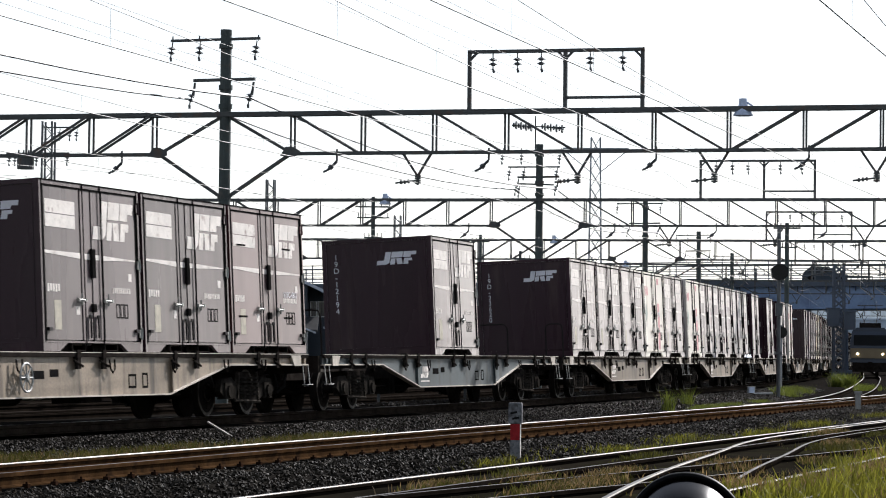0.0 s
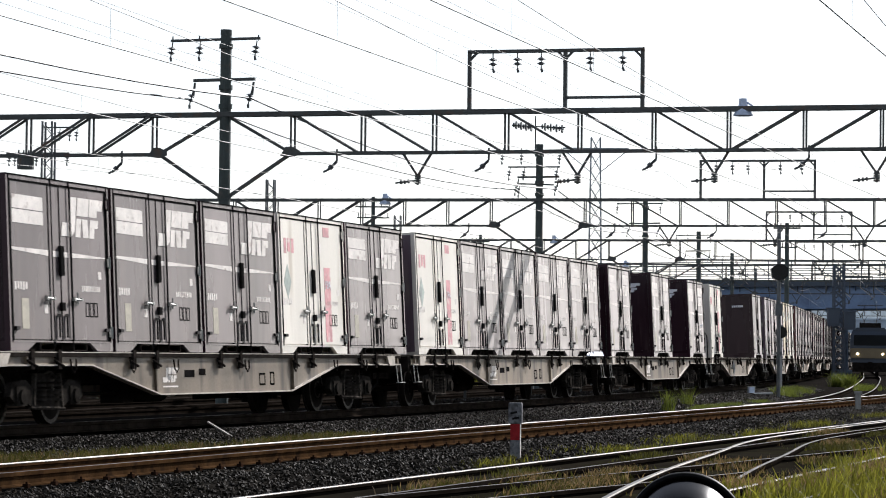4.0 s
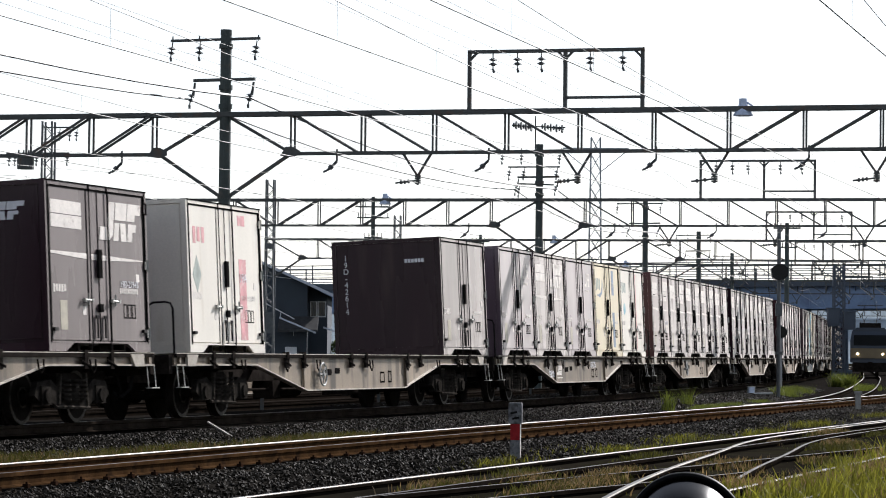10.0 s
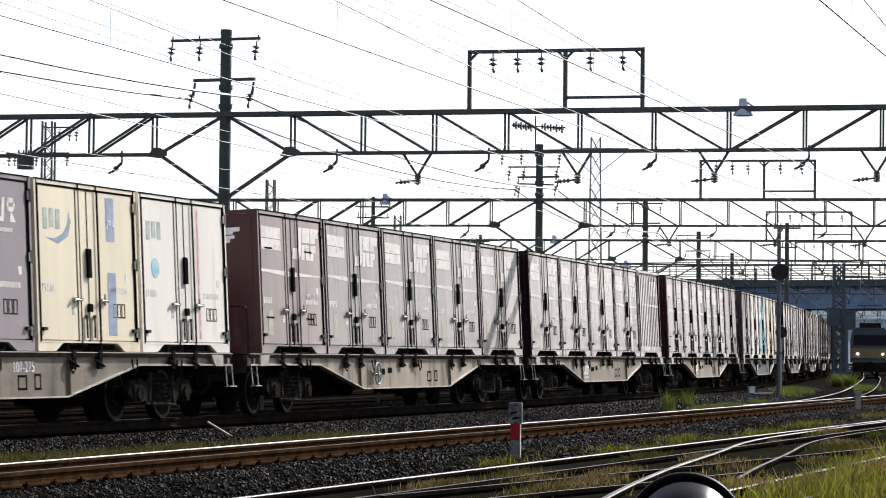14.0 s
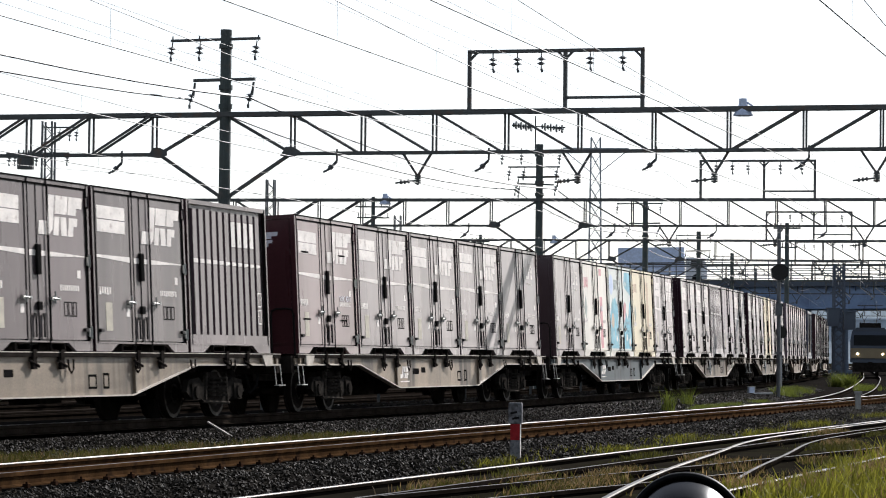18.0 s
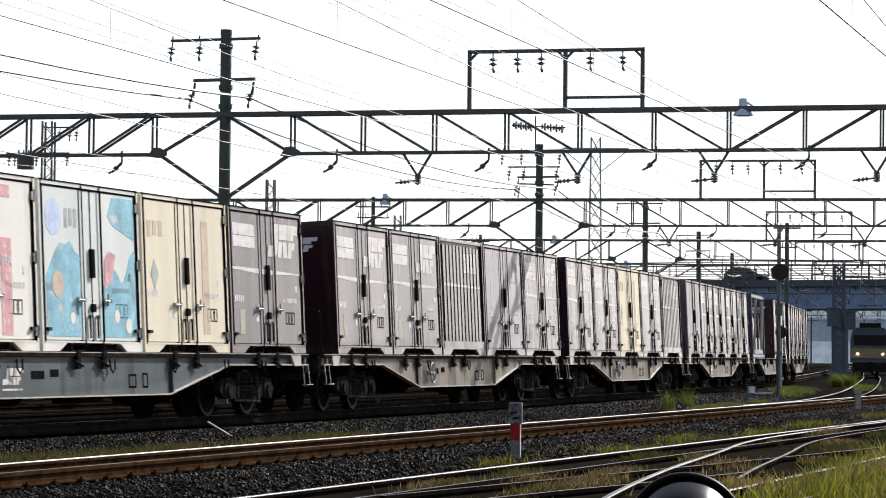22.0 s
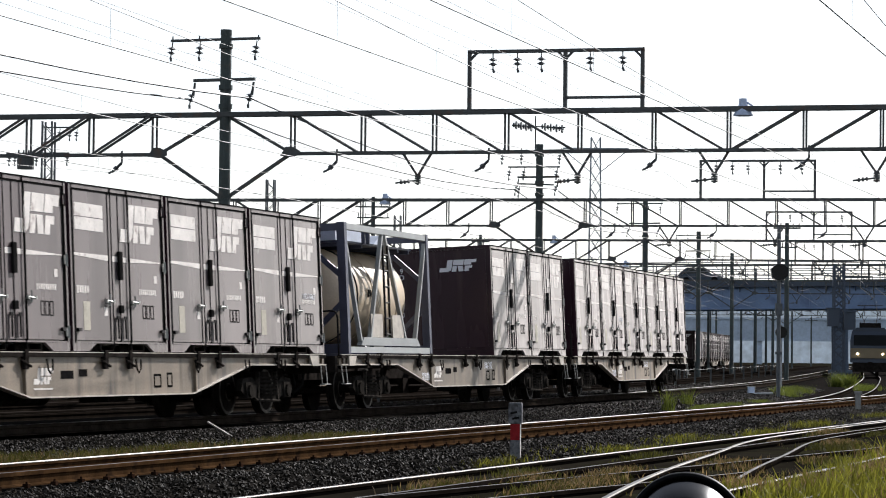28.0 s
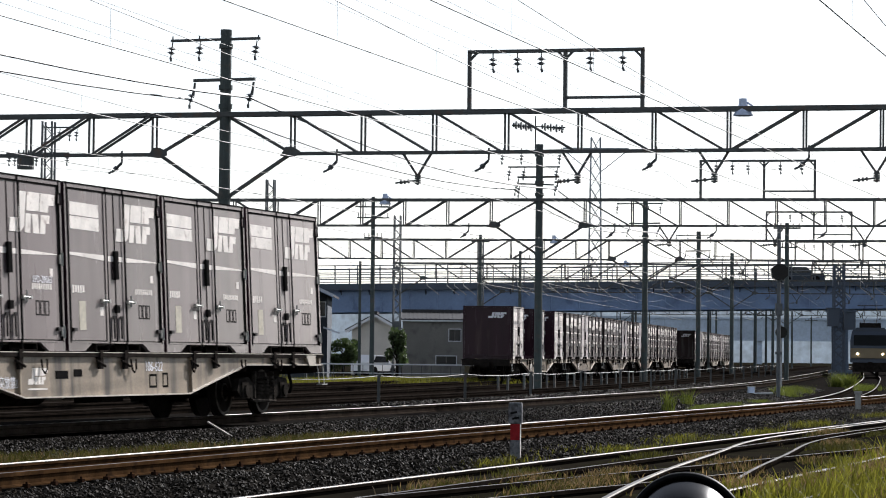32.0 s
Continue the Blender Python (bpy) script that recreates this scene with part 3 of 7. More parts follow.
def gantry(s, shift_=0.0, left=True, frame_on=True, lamp=None, arms=True):
    m = at_line(s, G_OFF + shift_, -0.3) @ pose(0, 0, 0.3, 0, 0, -90)      # local x to the right across the tracks
    g = thing("catenary_gantry", m, "dark steel truss gantry on a round pole, carrying overhead wires", "gantry", "gantries over the yard")
    RIGHT, LEFT = 26.8, -20.9
    def pole(bm):
        rod(bm, (0, 0, -0.4), (0, 0, 9.68), 0.17, 16, 0.145)
        rod(bm, (0, 0, 9.56), (0, 0, 9.7), 0.155, 16)
        for z in (8.1, 9.2, 7.6, 5.2):
            rod(bm, (0, 0, z), (0, 0, z + 0.12), 0.185, 16)
    quick("pole", M_POLE, g, pole, "dark green round pole", smooth=False)
    quick("far_pole", M_POLE, g, lambda bm: rod(bm, (RIGHT, 0, -0.4), (RIGHT, 0, 9.0), 0.17, 12, 0.15))
    for y0 in (-0.17, 0.07):
        quick("top_chord", M_STEEL, g, lambda bm: box(bm, LEFT - 0.3, RIGHT + 0.3, y0, y0 + 0.1, TOP_Z - 0.12, TOP_Z))
        for a, b in ((LEFT + 1.9, -1.9), (1.85, RIGHT - 1.9)):
            quick("bottom_chord", M_STEEL, g, lambda bm: box(bm, a, b, y0 + 0.02, y0 + 0.09, LOW_Z - 0.05, LOW_Z + 0.03))
    mid = 13.4
    for i in range(13):                                          # right span
        x = 1.86 + PANEL * i
        if x > RIGHT - 1.5:
            break
        quick("post", M_STEEL, g, lambda bm: (bar(bm, (x, -0.1, LOW_Z), (x, -0.1, TOP_Z - 0.1), 0.05, 0.05), bar(bm, (x + 0.05, 0.1, LOW_Z), (x + 0.05, 0.1, TOP_Z - 0.1), 0.05, 0.05)))
        if x < mid - 0.5:
            quick("diagonal", M_STEEL, g, lambda bm: (bar(bm, (x + 0.1, -0.1, TOP_Z - 0.1), (x + PANEL - 0.1, -0.1, LOW_Z), 0.06, 0.06), bar(bm, (x + 0.1, 0.1, TOP_Z - 0.1), (x + PANEL - 0.1, 0.1, LOW_Z), 0.06, 0.06)))
        elif x < RIGHT - 3:
            quick("diagonal", M_STEEL, g, lambda bm: (bar(bm, (x + 0.1, -0.1, LOW_Z), (x + PANEL - 0.1, -0.1, TOP_Z - 0.1), 0.06, 0.06), bar(bm, (x + 0.1, 0.1, LOW_Z), (x + PANEL - 0.1, 0.1, TOP_Z - 0.1), 0.06, 0.06)))
    for i in range(10):                                          # left span
        x = -2.0 - 1.8 * i
        if x < LEFT + 1.2:
            break
        quick("post", M_STEEL, g, lambda bm: (bar(bm, (x, -0.1, LOW_Z), (x, -0.1, TOP_Z - 0.1), 0.05, 0.05), bar(bm, (x + 0.05, 0.1, LOW_Z), (x + 0.05, 0.1, TOP_Z - 0.1), 0.05, 0.05)))
        if x > LEFT + 3:
            k = (TOP_Z - 0.1, LOW_Z) if i < 5 else (LOW_Z, TOP_Z - 0.1)
            quick("diagonal", M_STEEL, g, lambda bm: (bar(bm, (x - 0.08, -0.16, k[0]), (x - 1.7, -0.16, k[1]), 0.06, 0.06), bar(bm, (x - 0.08, 0.16, k[0]), (x - 1.7, 0.16, k[1]), 0.06, 0.06)))
    for px_, sgn in ((0, -1), (0, 1), (LEFT, 1), (RIGHT, -1)):          # braces to the poles, with gusset plates
        def brace(bm):
            xk = px_ + sgn * 1.85
            bar(bm, (px_ + sgn * 0.1, 0, TOP_Z - 0.12), (xk, 0, LOW_Z), 0.07, 0.08)
            bar(bm, (xk, 0, LOW_Z), (px_ + sgn * 0.1, 0, LOW_Z - 1.15), 0.08, 0.09)
            slab(bm, [(xk - 0.25, LOW_Z - 0.08), (xk - 0.1, LOW_Z + 0.16), (xk + 0.1, LOW_Z + 0.16), (xk + 0.3, LOW_Z + 0.05), (xk + 0.3, LOW_Z - 0.05), (xk + 0.1, LOW_Z - 0.12)], -0.22, -0.2)
        quick("knee_brace", M_STEEL, g, brace)
    if left:
        def lattice(bm):
            for dx in (-0.22, 0.22):
                for dy in (-0.2, 0.2):
                    bar(bm, (LEFT + dx * 1.15, dy, -0.4), (LEFT + dx * 0.95, dy, 10.75), 0.08, 0.07, (0, 1, 0))
            box(bm, LEFT - 0.24, LEFT + 0.24, -0.2, -0.18, 2.2, 3.4)
            for k in range(27):
                z = -0.2 + k * 0.4
                e = 1 if k % 2 else -1
                for dy in (-0.2, 0.2):
                    bar(bm, (LEFT - 0.2 * e, dy, z), (LEFT + 0.2 * e, dy, z + 0.4), 0.035, 0.03, (0, 1, 0))
            box(bm, LEFT - 0.24, LEFT + 0.24, -0.24, 0.24, 6.9, 7.2)
        quick("lattice_mast", M_MAST, g, lattice, "dark grey lattice mast with cross bracing")
    if arms:
        def arm_set(bm):
            bar(bm, (-1.55, 0, 9.43), (0.95, 0, 9.46), 0.07, 0.07)
            bar(bm, (-0.9, 0, 8.36), (0.82, 0, 8.38), 0.09, 0.08)
            bar(bm, (-0.86, 0, 8.3), (-0.9, 0, 7.95), 0.05, 0.05, (0, 1, 0))
            bar(bm, (0.78, 0, 8.3), (0.74, 0, 7.95), 0.05, 0.05, (0, 1, 0))
            for x in (-1.5, -0.75, 0.9):
                rod(bm, (x, 0, 9.4), (x, 0, 9.55), 0.02, 6)
        quick("cross_arm", M_STEEL, g, arm_set)
        for x, z, t in ((-1.5, 9.4, 8), (-0.72, 9.4, 6), (0.86, 9.4, 8), (-0.9, 8.12, 15), (0.74, 8.12, 15)):
            insulator(g, x, z, t)
    if frame_on:
        wire_frame(g, *((6.67, 9.21, 11.23) if shift_ < -0.1 else (6.56, 9.1, 11.12)))
    if lamp:
        lamp_on_beam(g, lamp, TOP_Z - 0.1)
    for x in (5.3, 9.55, 13.1, 17.2):
        vee_bracket(g, x)
    for x in (-2.9, 3.1, 7.2, 11.6, 15.5, 19.0):
        drop_arm(g, x)
    return g


GANTRIES = [gantry(s, shift_=(-0.44 if i == 1 else (0.1 if i == 2 else 0.0)), left=(i != 1), lamp=(13.82 if i == 1 else (-6.4 if i == 2 else -5.0)), arms=True) for i, s in enumerate(G_S)]


LEFT_X = -20.9


def pole_gear(g):
    """Switches and insulator strings on the third gantry's pole, arms and a transformer on its lattice mast."""
    zt = 9.75
    quick("cross_arm", M_STEEL, g, lambda bm: (bar(bm, (-1.3, 0, 8.78), (0.85, 0, 8.78), 0.06, 0.06), bar(bm, (-0.9, 0, 8.1), (0.6, 0, 8.05), 0.06, 0.06)))
    for x, z in ((-1.2, 8.75), (-0.6, 8.75), (0.75, 8.75), (-0.8, 8.05)):
        insulator(g, x, z, 10)
    quick("mast_head", M_STEEL, g, lambda bm: (rod(bm, (-0.18, 0, zt - 0.5), (-0.18, 0, zt + 1.1), 0.03, 8), bar(bm, (-1.15, 0, zt + 0.72), (1.05, 0, zt + 0.62), 0.05, 0.05)))
    for x0, x1, z in ((-1.12, -0.3, zt + 0.75), (0.05, 0.98, zt + 0.68)):
        def string(bm):
            rod(bm, (x0, 0, z), (x1, 0, z - 0.12), 0.03, 6)
            n = 8
            for k in range(n):
                f = (k + 0.5) / n
                c = Vector((x0 + (x1 - x0) * f, 0, z - 0.12 * f))
                rod(bm, c - Vector((0.03, 0, 0)), c + Vector((0.03, 0, 0)), 0.17 if k % 2 else 0.1, 10)
        quick("insulator_string", M_INSUL, g, string, "dark ribbed insulator string")
    for x0, x1, z in ((-1.86, 0.92, 9.42), (-1.75, 0.65, 8.15), (-0.3, 1.3, 10.5)):
        quick("mast_arm", M_STEEL, g, lambda bm: bar(bm, (LEFT_X + x0, 0, z), (LEFT_X + x1, 0, z), 0.06, 0.06))
    def tank(bm):
        rod(bm, (LEFT_X - 1.0, 0, 8.75), (LEFT_X - 1.0, 0, 9.3), 0.36, 16)
        rod(bm, (LEFT_X - 1.0, 0, 9.3), (LEFT_X - 1.0, 0, 9.36), 0.4, 16)
        for x in (-1.22, -1.0, -0.78):
            rod(bm, (LEFT_X + x, -0.25, 9.36), (LEFT_X + x, -0.25, 9.55), 0.05, 8, 0.03)
    quick("transformer", M_STEEL, g, tank, "dark pole transformer")
    for x, z in ((-1.7, 9.4), (-1.45, 9.4), (-0.5, 9.4), (0.85, 9.4), (-1.6, 8.12), (-1.1, 8.12), (0.6, 8.12), (0.5, 10.45), (0.95, 10.45), (1.25, 10.45)):
        insulator(g, LEFT_X + x, z, 6)


pole_gear(GANTRIES[2])
arms_at = GANTRIES[4].matrix_basis.inverted()
for k in (735, 772, 786, 803, 842, 903, 936, 962, 1010, 1052, 1096, 1165, 1484, 1524, 1551):
    at = arms_at @ Vector(((k - 784) / 5133.3 * 196.0, 196.0, 0))
    quick("pull_off_arm", M_STEP, GANTRIES[4], lambda bm: (rod(bm, (at.x, 0, 5.9), (at.x + 0.85, 0, 5.25), 0.03, 6), rod(bm, (at.x, 0, LOW_Z), (at.x, 0, 5.85), 0.02, 5)), "pale registration arm")


# ---- overhead wires, span by span ----
def span(bm, p, q, sag, r, n=10):
    p, q = Vector(p), Vector(q)
    path_tube(bm, [p.lerp(q, k / n) - Vector((0, 0, 4 * sag * (k / n) * (1 - k / n))) for k in range(n + 1)], r, 4)


def hang(i, x, z):
    if i < 0:
        return 2 * hang(0, x, z) - hang(1, x, z)
    return GANTRIES[i].matrix_basis @ Vector((x, 0, z))


def sagging(ends, sag, n=10):
    pts = []
    for a, b in zip(ends[:-1], ends[1:]):
        pts += [a.lerp(b, k / n) - Vector((0, 0, 4 * sag * (k / n) * (1 - k / n))) for k in range(n)]
    return pts + [ends[-1]]


def line_wire(name, x, z, sag, r, material, label, last=7, rise=0.0):
    bm = bmesh.new()
    path_tube(bm, sagging([hang(i, x, z + (rise if i < 1 else 0.0)) for i in range(-1, last + 1)], sag), r, 5)
    return tagged(new(name, finish(name, bm, material)), label, "wire", "overhead wires")


for x in (-1.62, -0.83, 0.82):
    line_wire("feeder_wire", x, 9.01, 0.1, 0.006, M_WIRE, "thin bare feeder wire strung between pole arms", rise=0.9)
for x, z in ((-1.02, 7.86), (0.64, 7.9), (0.7, 7.87)):
    line_wire("feeder_cable", x, z, 0.5, 0.024, M_WIRE_DARK, "thick dark feeder cable strung between pole arms")
for x in (7.3, 8.0, 8.62, 9.87, 10.69):
    line_wire("feeder_wire", x, 8.51, 0.1, 0.005, M_WIRE, "bare feeder wire hung from the frame insulators", rise=0.55)
TRACK_X = [-9.55, -5.7, -1.65, 2.05, 7.45, 11.8, 14.97, 17.3, 21.6]
for x in TRACK_X:
    line_wire("messenger_wire", x, 5.84, 0.5, 0.006, M_WIRE, "sagging messenger wire over a track")
    line_wire("contact_wire", x, 5.15, 0.02, 0.009, M_WIRE, "level contact wire over a track")
    bm = bmesh.new()
    ends = [hang(i, x, 0) for i in range(-1, 8)]
    for a, b in zip(ends[:-1], ends[1:]):
        for k in range(1, 9):
            f = k / 9
            c = a.lerp(b, f)
            rod(bm, c + Vector((0, 0, 5.15)), c + Vector((0, 0, 5.84 - 4 * 0.5 * f * (1 - f))), 0.002, 3, cap=False)
    tagged(new("droppers", finish("droppers", bm, M_WIRE)), "thin droppers between messenger and contact wire", "wire", kind="stuff")


# ---- road bridge across the yard ----
BR = pose(14.0, 258.0, -0.13, 0, -0.9, -6.0)


def bridge():
    b = thing("road_bridge", BR, "blue steel girder road bridge across the railway yard", "bridge")
    quick("girder", M_BRIDGE, b, lambda bm: (box(bm, -430, 430, -4.2, -4.0, 5.3, 7.1), box(bm, -430, 430, -4.35, -3.85, 5.22, 5.3), box(bm, -430, 430, -4.35, -3.85, 7.1, 7.18)), "blue painted plate girder")
    quick("girder", M_BRIDGE, b, lambda bm: (box(bm, -430, 430, 4.0, 4.2, 5.3, 7.1), box(bm, -430, 430, 3.85, 4.35, 5.22, 5.3)))
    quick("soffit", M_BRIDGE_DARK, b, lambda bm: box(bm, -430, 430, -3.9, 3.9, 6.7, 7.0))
    # The overhang's shade band is painted as the edge's dark colour
    quick("deck_edge", M_BRIDGE_DARK, b, lambda bm: (box(bm, -430, 430, -4.9, -4.4, 7.18, 7.75), box(bm, -430, 430, -4.4, 4.9, 7.2, 7.6)), "concrete parapet edge with overhang shade put into its colour")
    stiff = None
    for k in range(60):
        x = -74 + 2.5 * k
        if stiff is None:
            stiff = quick("stiffener", M_BRIDGE, b, lambda bm: box(bm, -0.04, 0.04, -4.33, -4.2, 5.3, 7.1), m=pose(x, 0, 0))
        else:
            again(stiff, pose(x, 0, 0))
    post = None
    for k in range(76):
        x = -75 + 2.0 * k
        if post is None:
            post = quick("guard_post", M_GUARD, b, lambda bm: box(bm, -0.05, 0.05, -4.75, -4.6, 7.7, 9.4), m=pose(x, 0, 0))
        else:
            again(post, pose(x, 0, 0))
        if k % 2 == 0:
            again(post, pose(x, 9.3, 0))
    for z in (8.1, 8.5, 8.95, 9.3):
        quick("guard_rail", M_GUARD, b, lambda bm: box(bm, -430, 430, -4.72, -4.66, z, z + 0.08))
        quick("guard_rail", M_GUARD, b, lambda bm: box(bm, -430, 430, 4.6, 4.66, z, z + 0.08))
    for x in (-150.0, -110.0, -70.0, -33.0, 21.2, 52.0, 90.0, 130.0, 170.0):
        def pier(bm):
            for y in (-2.6, 2.6):
                box(bm, x - 0.62, x + 0.62, y - 0.6, y + 0.6, -1.2, 4.5)
                for u in (-0.64, 0.52):
                    box(bm, x + u, x + u + 0.12, y - 0.68, y - 0.6, -1.2, 4.5)
                box(bm, x - 0.95, x + 0.95, y - 0.8, y + 0.8, -1.2, -0.1)
            box(bm, x - 0.85, x + 0.85, -3.9, 3.9, 4.5, 5.2)
            slab(bm, [(x - 1.5, 5.2), (x - 0.85, 4.5), (x + 0.85, 4.5), (x + 1.5, 5.2)], -4.1, -3.9)
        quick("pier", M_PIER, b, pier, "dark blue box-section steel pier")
    bracket = None
    for k in range(36):
        m = pose(-40 + 2.5 * k, 0, 0)
        if bracket is None:
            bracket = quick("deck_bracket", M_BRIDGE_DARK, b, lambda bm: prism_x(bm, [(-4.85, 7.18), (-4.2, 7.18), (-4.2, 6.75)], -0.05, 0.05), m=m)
        else:
            again(bracket, m)
    return b


bridge()


def far_viaduct():
    v = thing("viaduct", pose(36.0, 700.0, 0.0, 0, 0, -3.0), "far viaduct behind the yard, haze painted into its blue-grey", "viaduct")
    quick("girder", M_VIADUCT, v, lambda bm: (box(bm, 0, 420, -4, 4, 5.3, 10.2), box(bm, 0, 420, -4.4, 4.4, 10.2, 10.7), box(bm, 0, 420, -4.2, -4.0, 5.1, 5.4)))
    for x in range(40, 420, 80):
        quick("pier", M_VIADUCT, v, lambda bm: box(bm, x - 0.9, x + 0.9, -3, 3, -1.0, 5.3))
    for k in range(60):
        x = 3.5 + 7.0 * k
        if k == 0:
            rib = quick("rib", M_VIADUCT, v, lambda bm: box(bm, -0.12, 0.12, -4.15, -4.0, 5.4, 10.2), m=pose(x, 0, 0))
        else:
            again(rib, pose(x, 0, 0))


far_viaduct()


# ---- freight containers ----
CL, CH, CW = 3.68, 2.55, 1.225          # length, height, half width
PITCH = 3.805
PROTO = {}


def slanted(bm, x0, x1, z0, z1, y, lean=0.12, t=0.004):
    """A thin slanted plate on the near side."""
    slab(bm, [(x0, z0), (x1, z0), (x1 + lean, z1), (x0 + lean, z1)], y - t, y)


def logo(bm, x, z, w, h, y):
    """Three slanted letter-like blocks, cut by a thin line."""
    k = w / 3.3
    def put(pts):
        slab(bm, [(x + u * k + 0.2 * h * v, z + h * v) for u, v in pts], y - 0.004, y)
    put([(0.0, 0.0), (0.85, 0.0), (1.12, 0.14), (1.12, 1.0), (0.62, 1.0), (0.62, 0.34), (0.0, 0.34)])
    put([(1.2, 0.0), (1.62, 0.0), (1.62, 0.47), (1.2, 0.47)])
    put([(1.68, 0.47), (1.86, 0.0), (2.34, 0.0), (2.16, 0.47)])
    put([(1.2, 0.54), (2.2, 0.54), (2.2, 1.0), (1.2, 1.0)])
    put([(2.4, 0.0), (2.82, 0.0), (2.82, 0.26), (3.1, 0.26), (3.1, 0.47), (2.4, 0.47)])
    put([(2.26, 0.54), (2.95, 0.54), (2.95, 0.72), (3.4, 0.72), (3.4, 1.0), (2.26, 1.0)])


def bars(bm, x0, x1, z0, z1, n, y):
    """A line of small upright bars in place of lettering."""
    p = (x1 - x0) / n
    for i in range(n):
        h = (z1 - z0) * (0.0, 0.12, 0.05)[i % 3]
        slab(bm, [(x0 + i * p, z0 + h), (x0 + (i + 0.66) * p, z0 + h), (x0 + (i + 0.66) * p, z1), (x0 + i * p, z1)], y - 0.004, y)


def frame_mark(bm, x0, x1, z0, z1, y, t=0.02):
    for a in ((x0, x1, z0, z0 + t), (x0, x1, z1 - t, z1), (x0, x0 + t, z0, z1), (x1 - t, x1, z0, z1)):
        slab(bm, [(a[0], a[2]), (a[1], a[2]), (a[1], a[3]), (a[0], a[3])], y - 0.004, y)


def disc(bm, x, z, r, y, seg=20):
    slab(bm, [(x + r * math.cos(2 * math.pi * i / seg), z + r * math.sin(2 * math.pi * i / seg)) for i in range(seg)], y - 0.004, y)


LOOK = {
    "maroon": (M_MAROON, "dusty maroon twelve-foot freight container with white markings"),
    "maroon_slat": (M_MAROON_RED, "reddish maroon freight container with slotted vents and white markings"),
    "maroon_plain": (M_MAROON, "maroon freight container with a plain end and small lettering"),
    "maroon_dull": (M_DULL_MAROON, "dull dark maroon freight container with worn markings"),
    "mauve": (M_MAUVE, "dull mauve freight container with a small white emblem"),
    "dark_mauve": (M_BROWN, "dark brownish mauve freight container with a small white emblem"),
    "cream": (M_CREAM, "cream freight container with faded blue squares"),
    "cream_plain": (M_CREAM, "cream private freight container with faded markings"),
    "white_red": (M_WHITE, "white private freight container with a red stripe"),
    "white": (M_WHITE, "dirty white private freight container with faint red line"),
    "skyblue": (M_SKYBLUE, "pale blue freight container with faded pictures"),
    "ribbed": (M_MAROON, "maroon freight container with vertically ribbed side"),
}


def door_text(text, parent, x, z, size, y):
    """White figures on a door."""
    cu = bpy.data.curves.new("figure", "FONT")
    cu.body, cu.size, cu.align_x, cu.extrude = text, size, "CENTER", 0.002
    ob = new("figure", cu)
    me = bpy.data.meshes.new_from_object(ob.evaluated_get(bpy.context.evaluated_depsgraph_get()))
    bpy.data.objects.remove(ob)
    me.materials.clear()
    me.materials.append(M_ENDMARK)
    f = new("figures", me)
    f.parent = parent
    f.matrix_basis = pose(x, y - 0.008, z, 90, 0, 0)


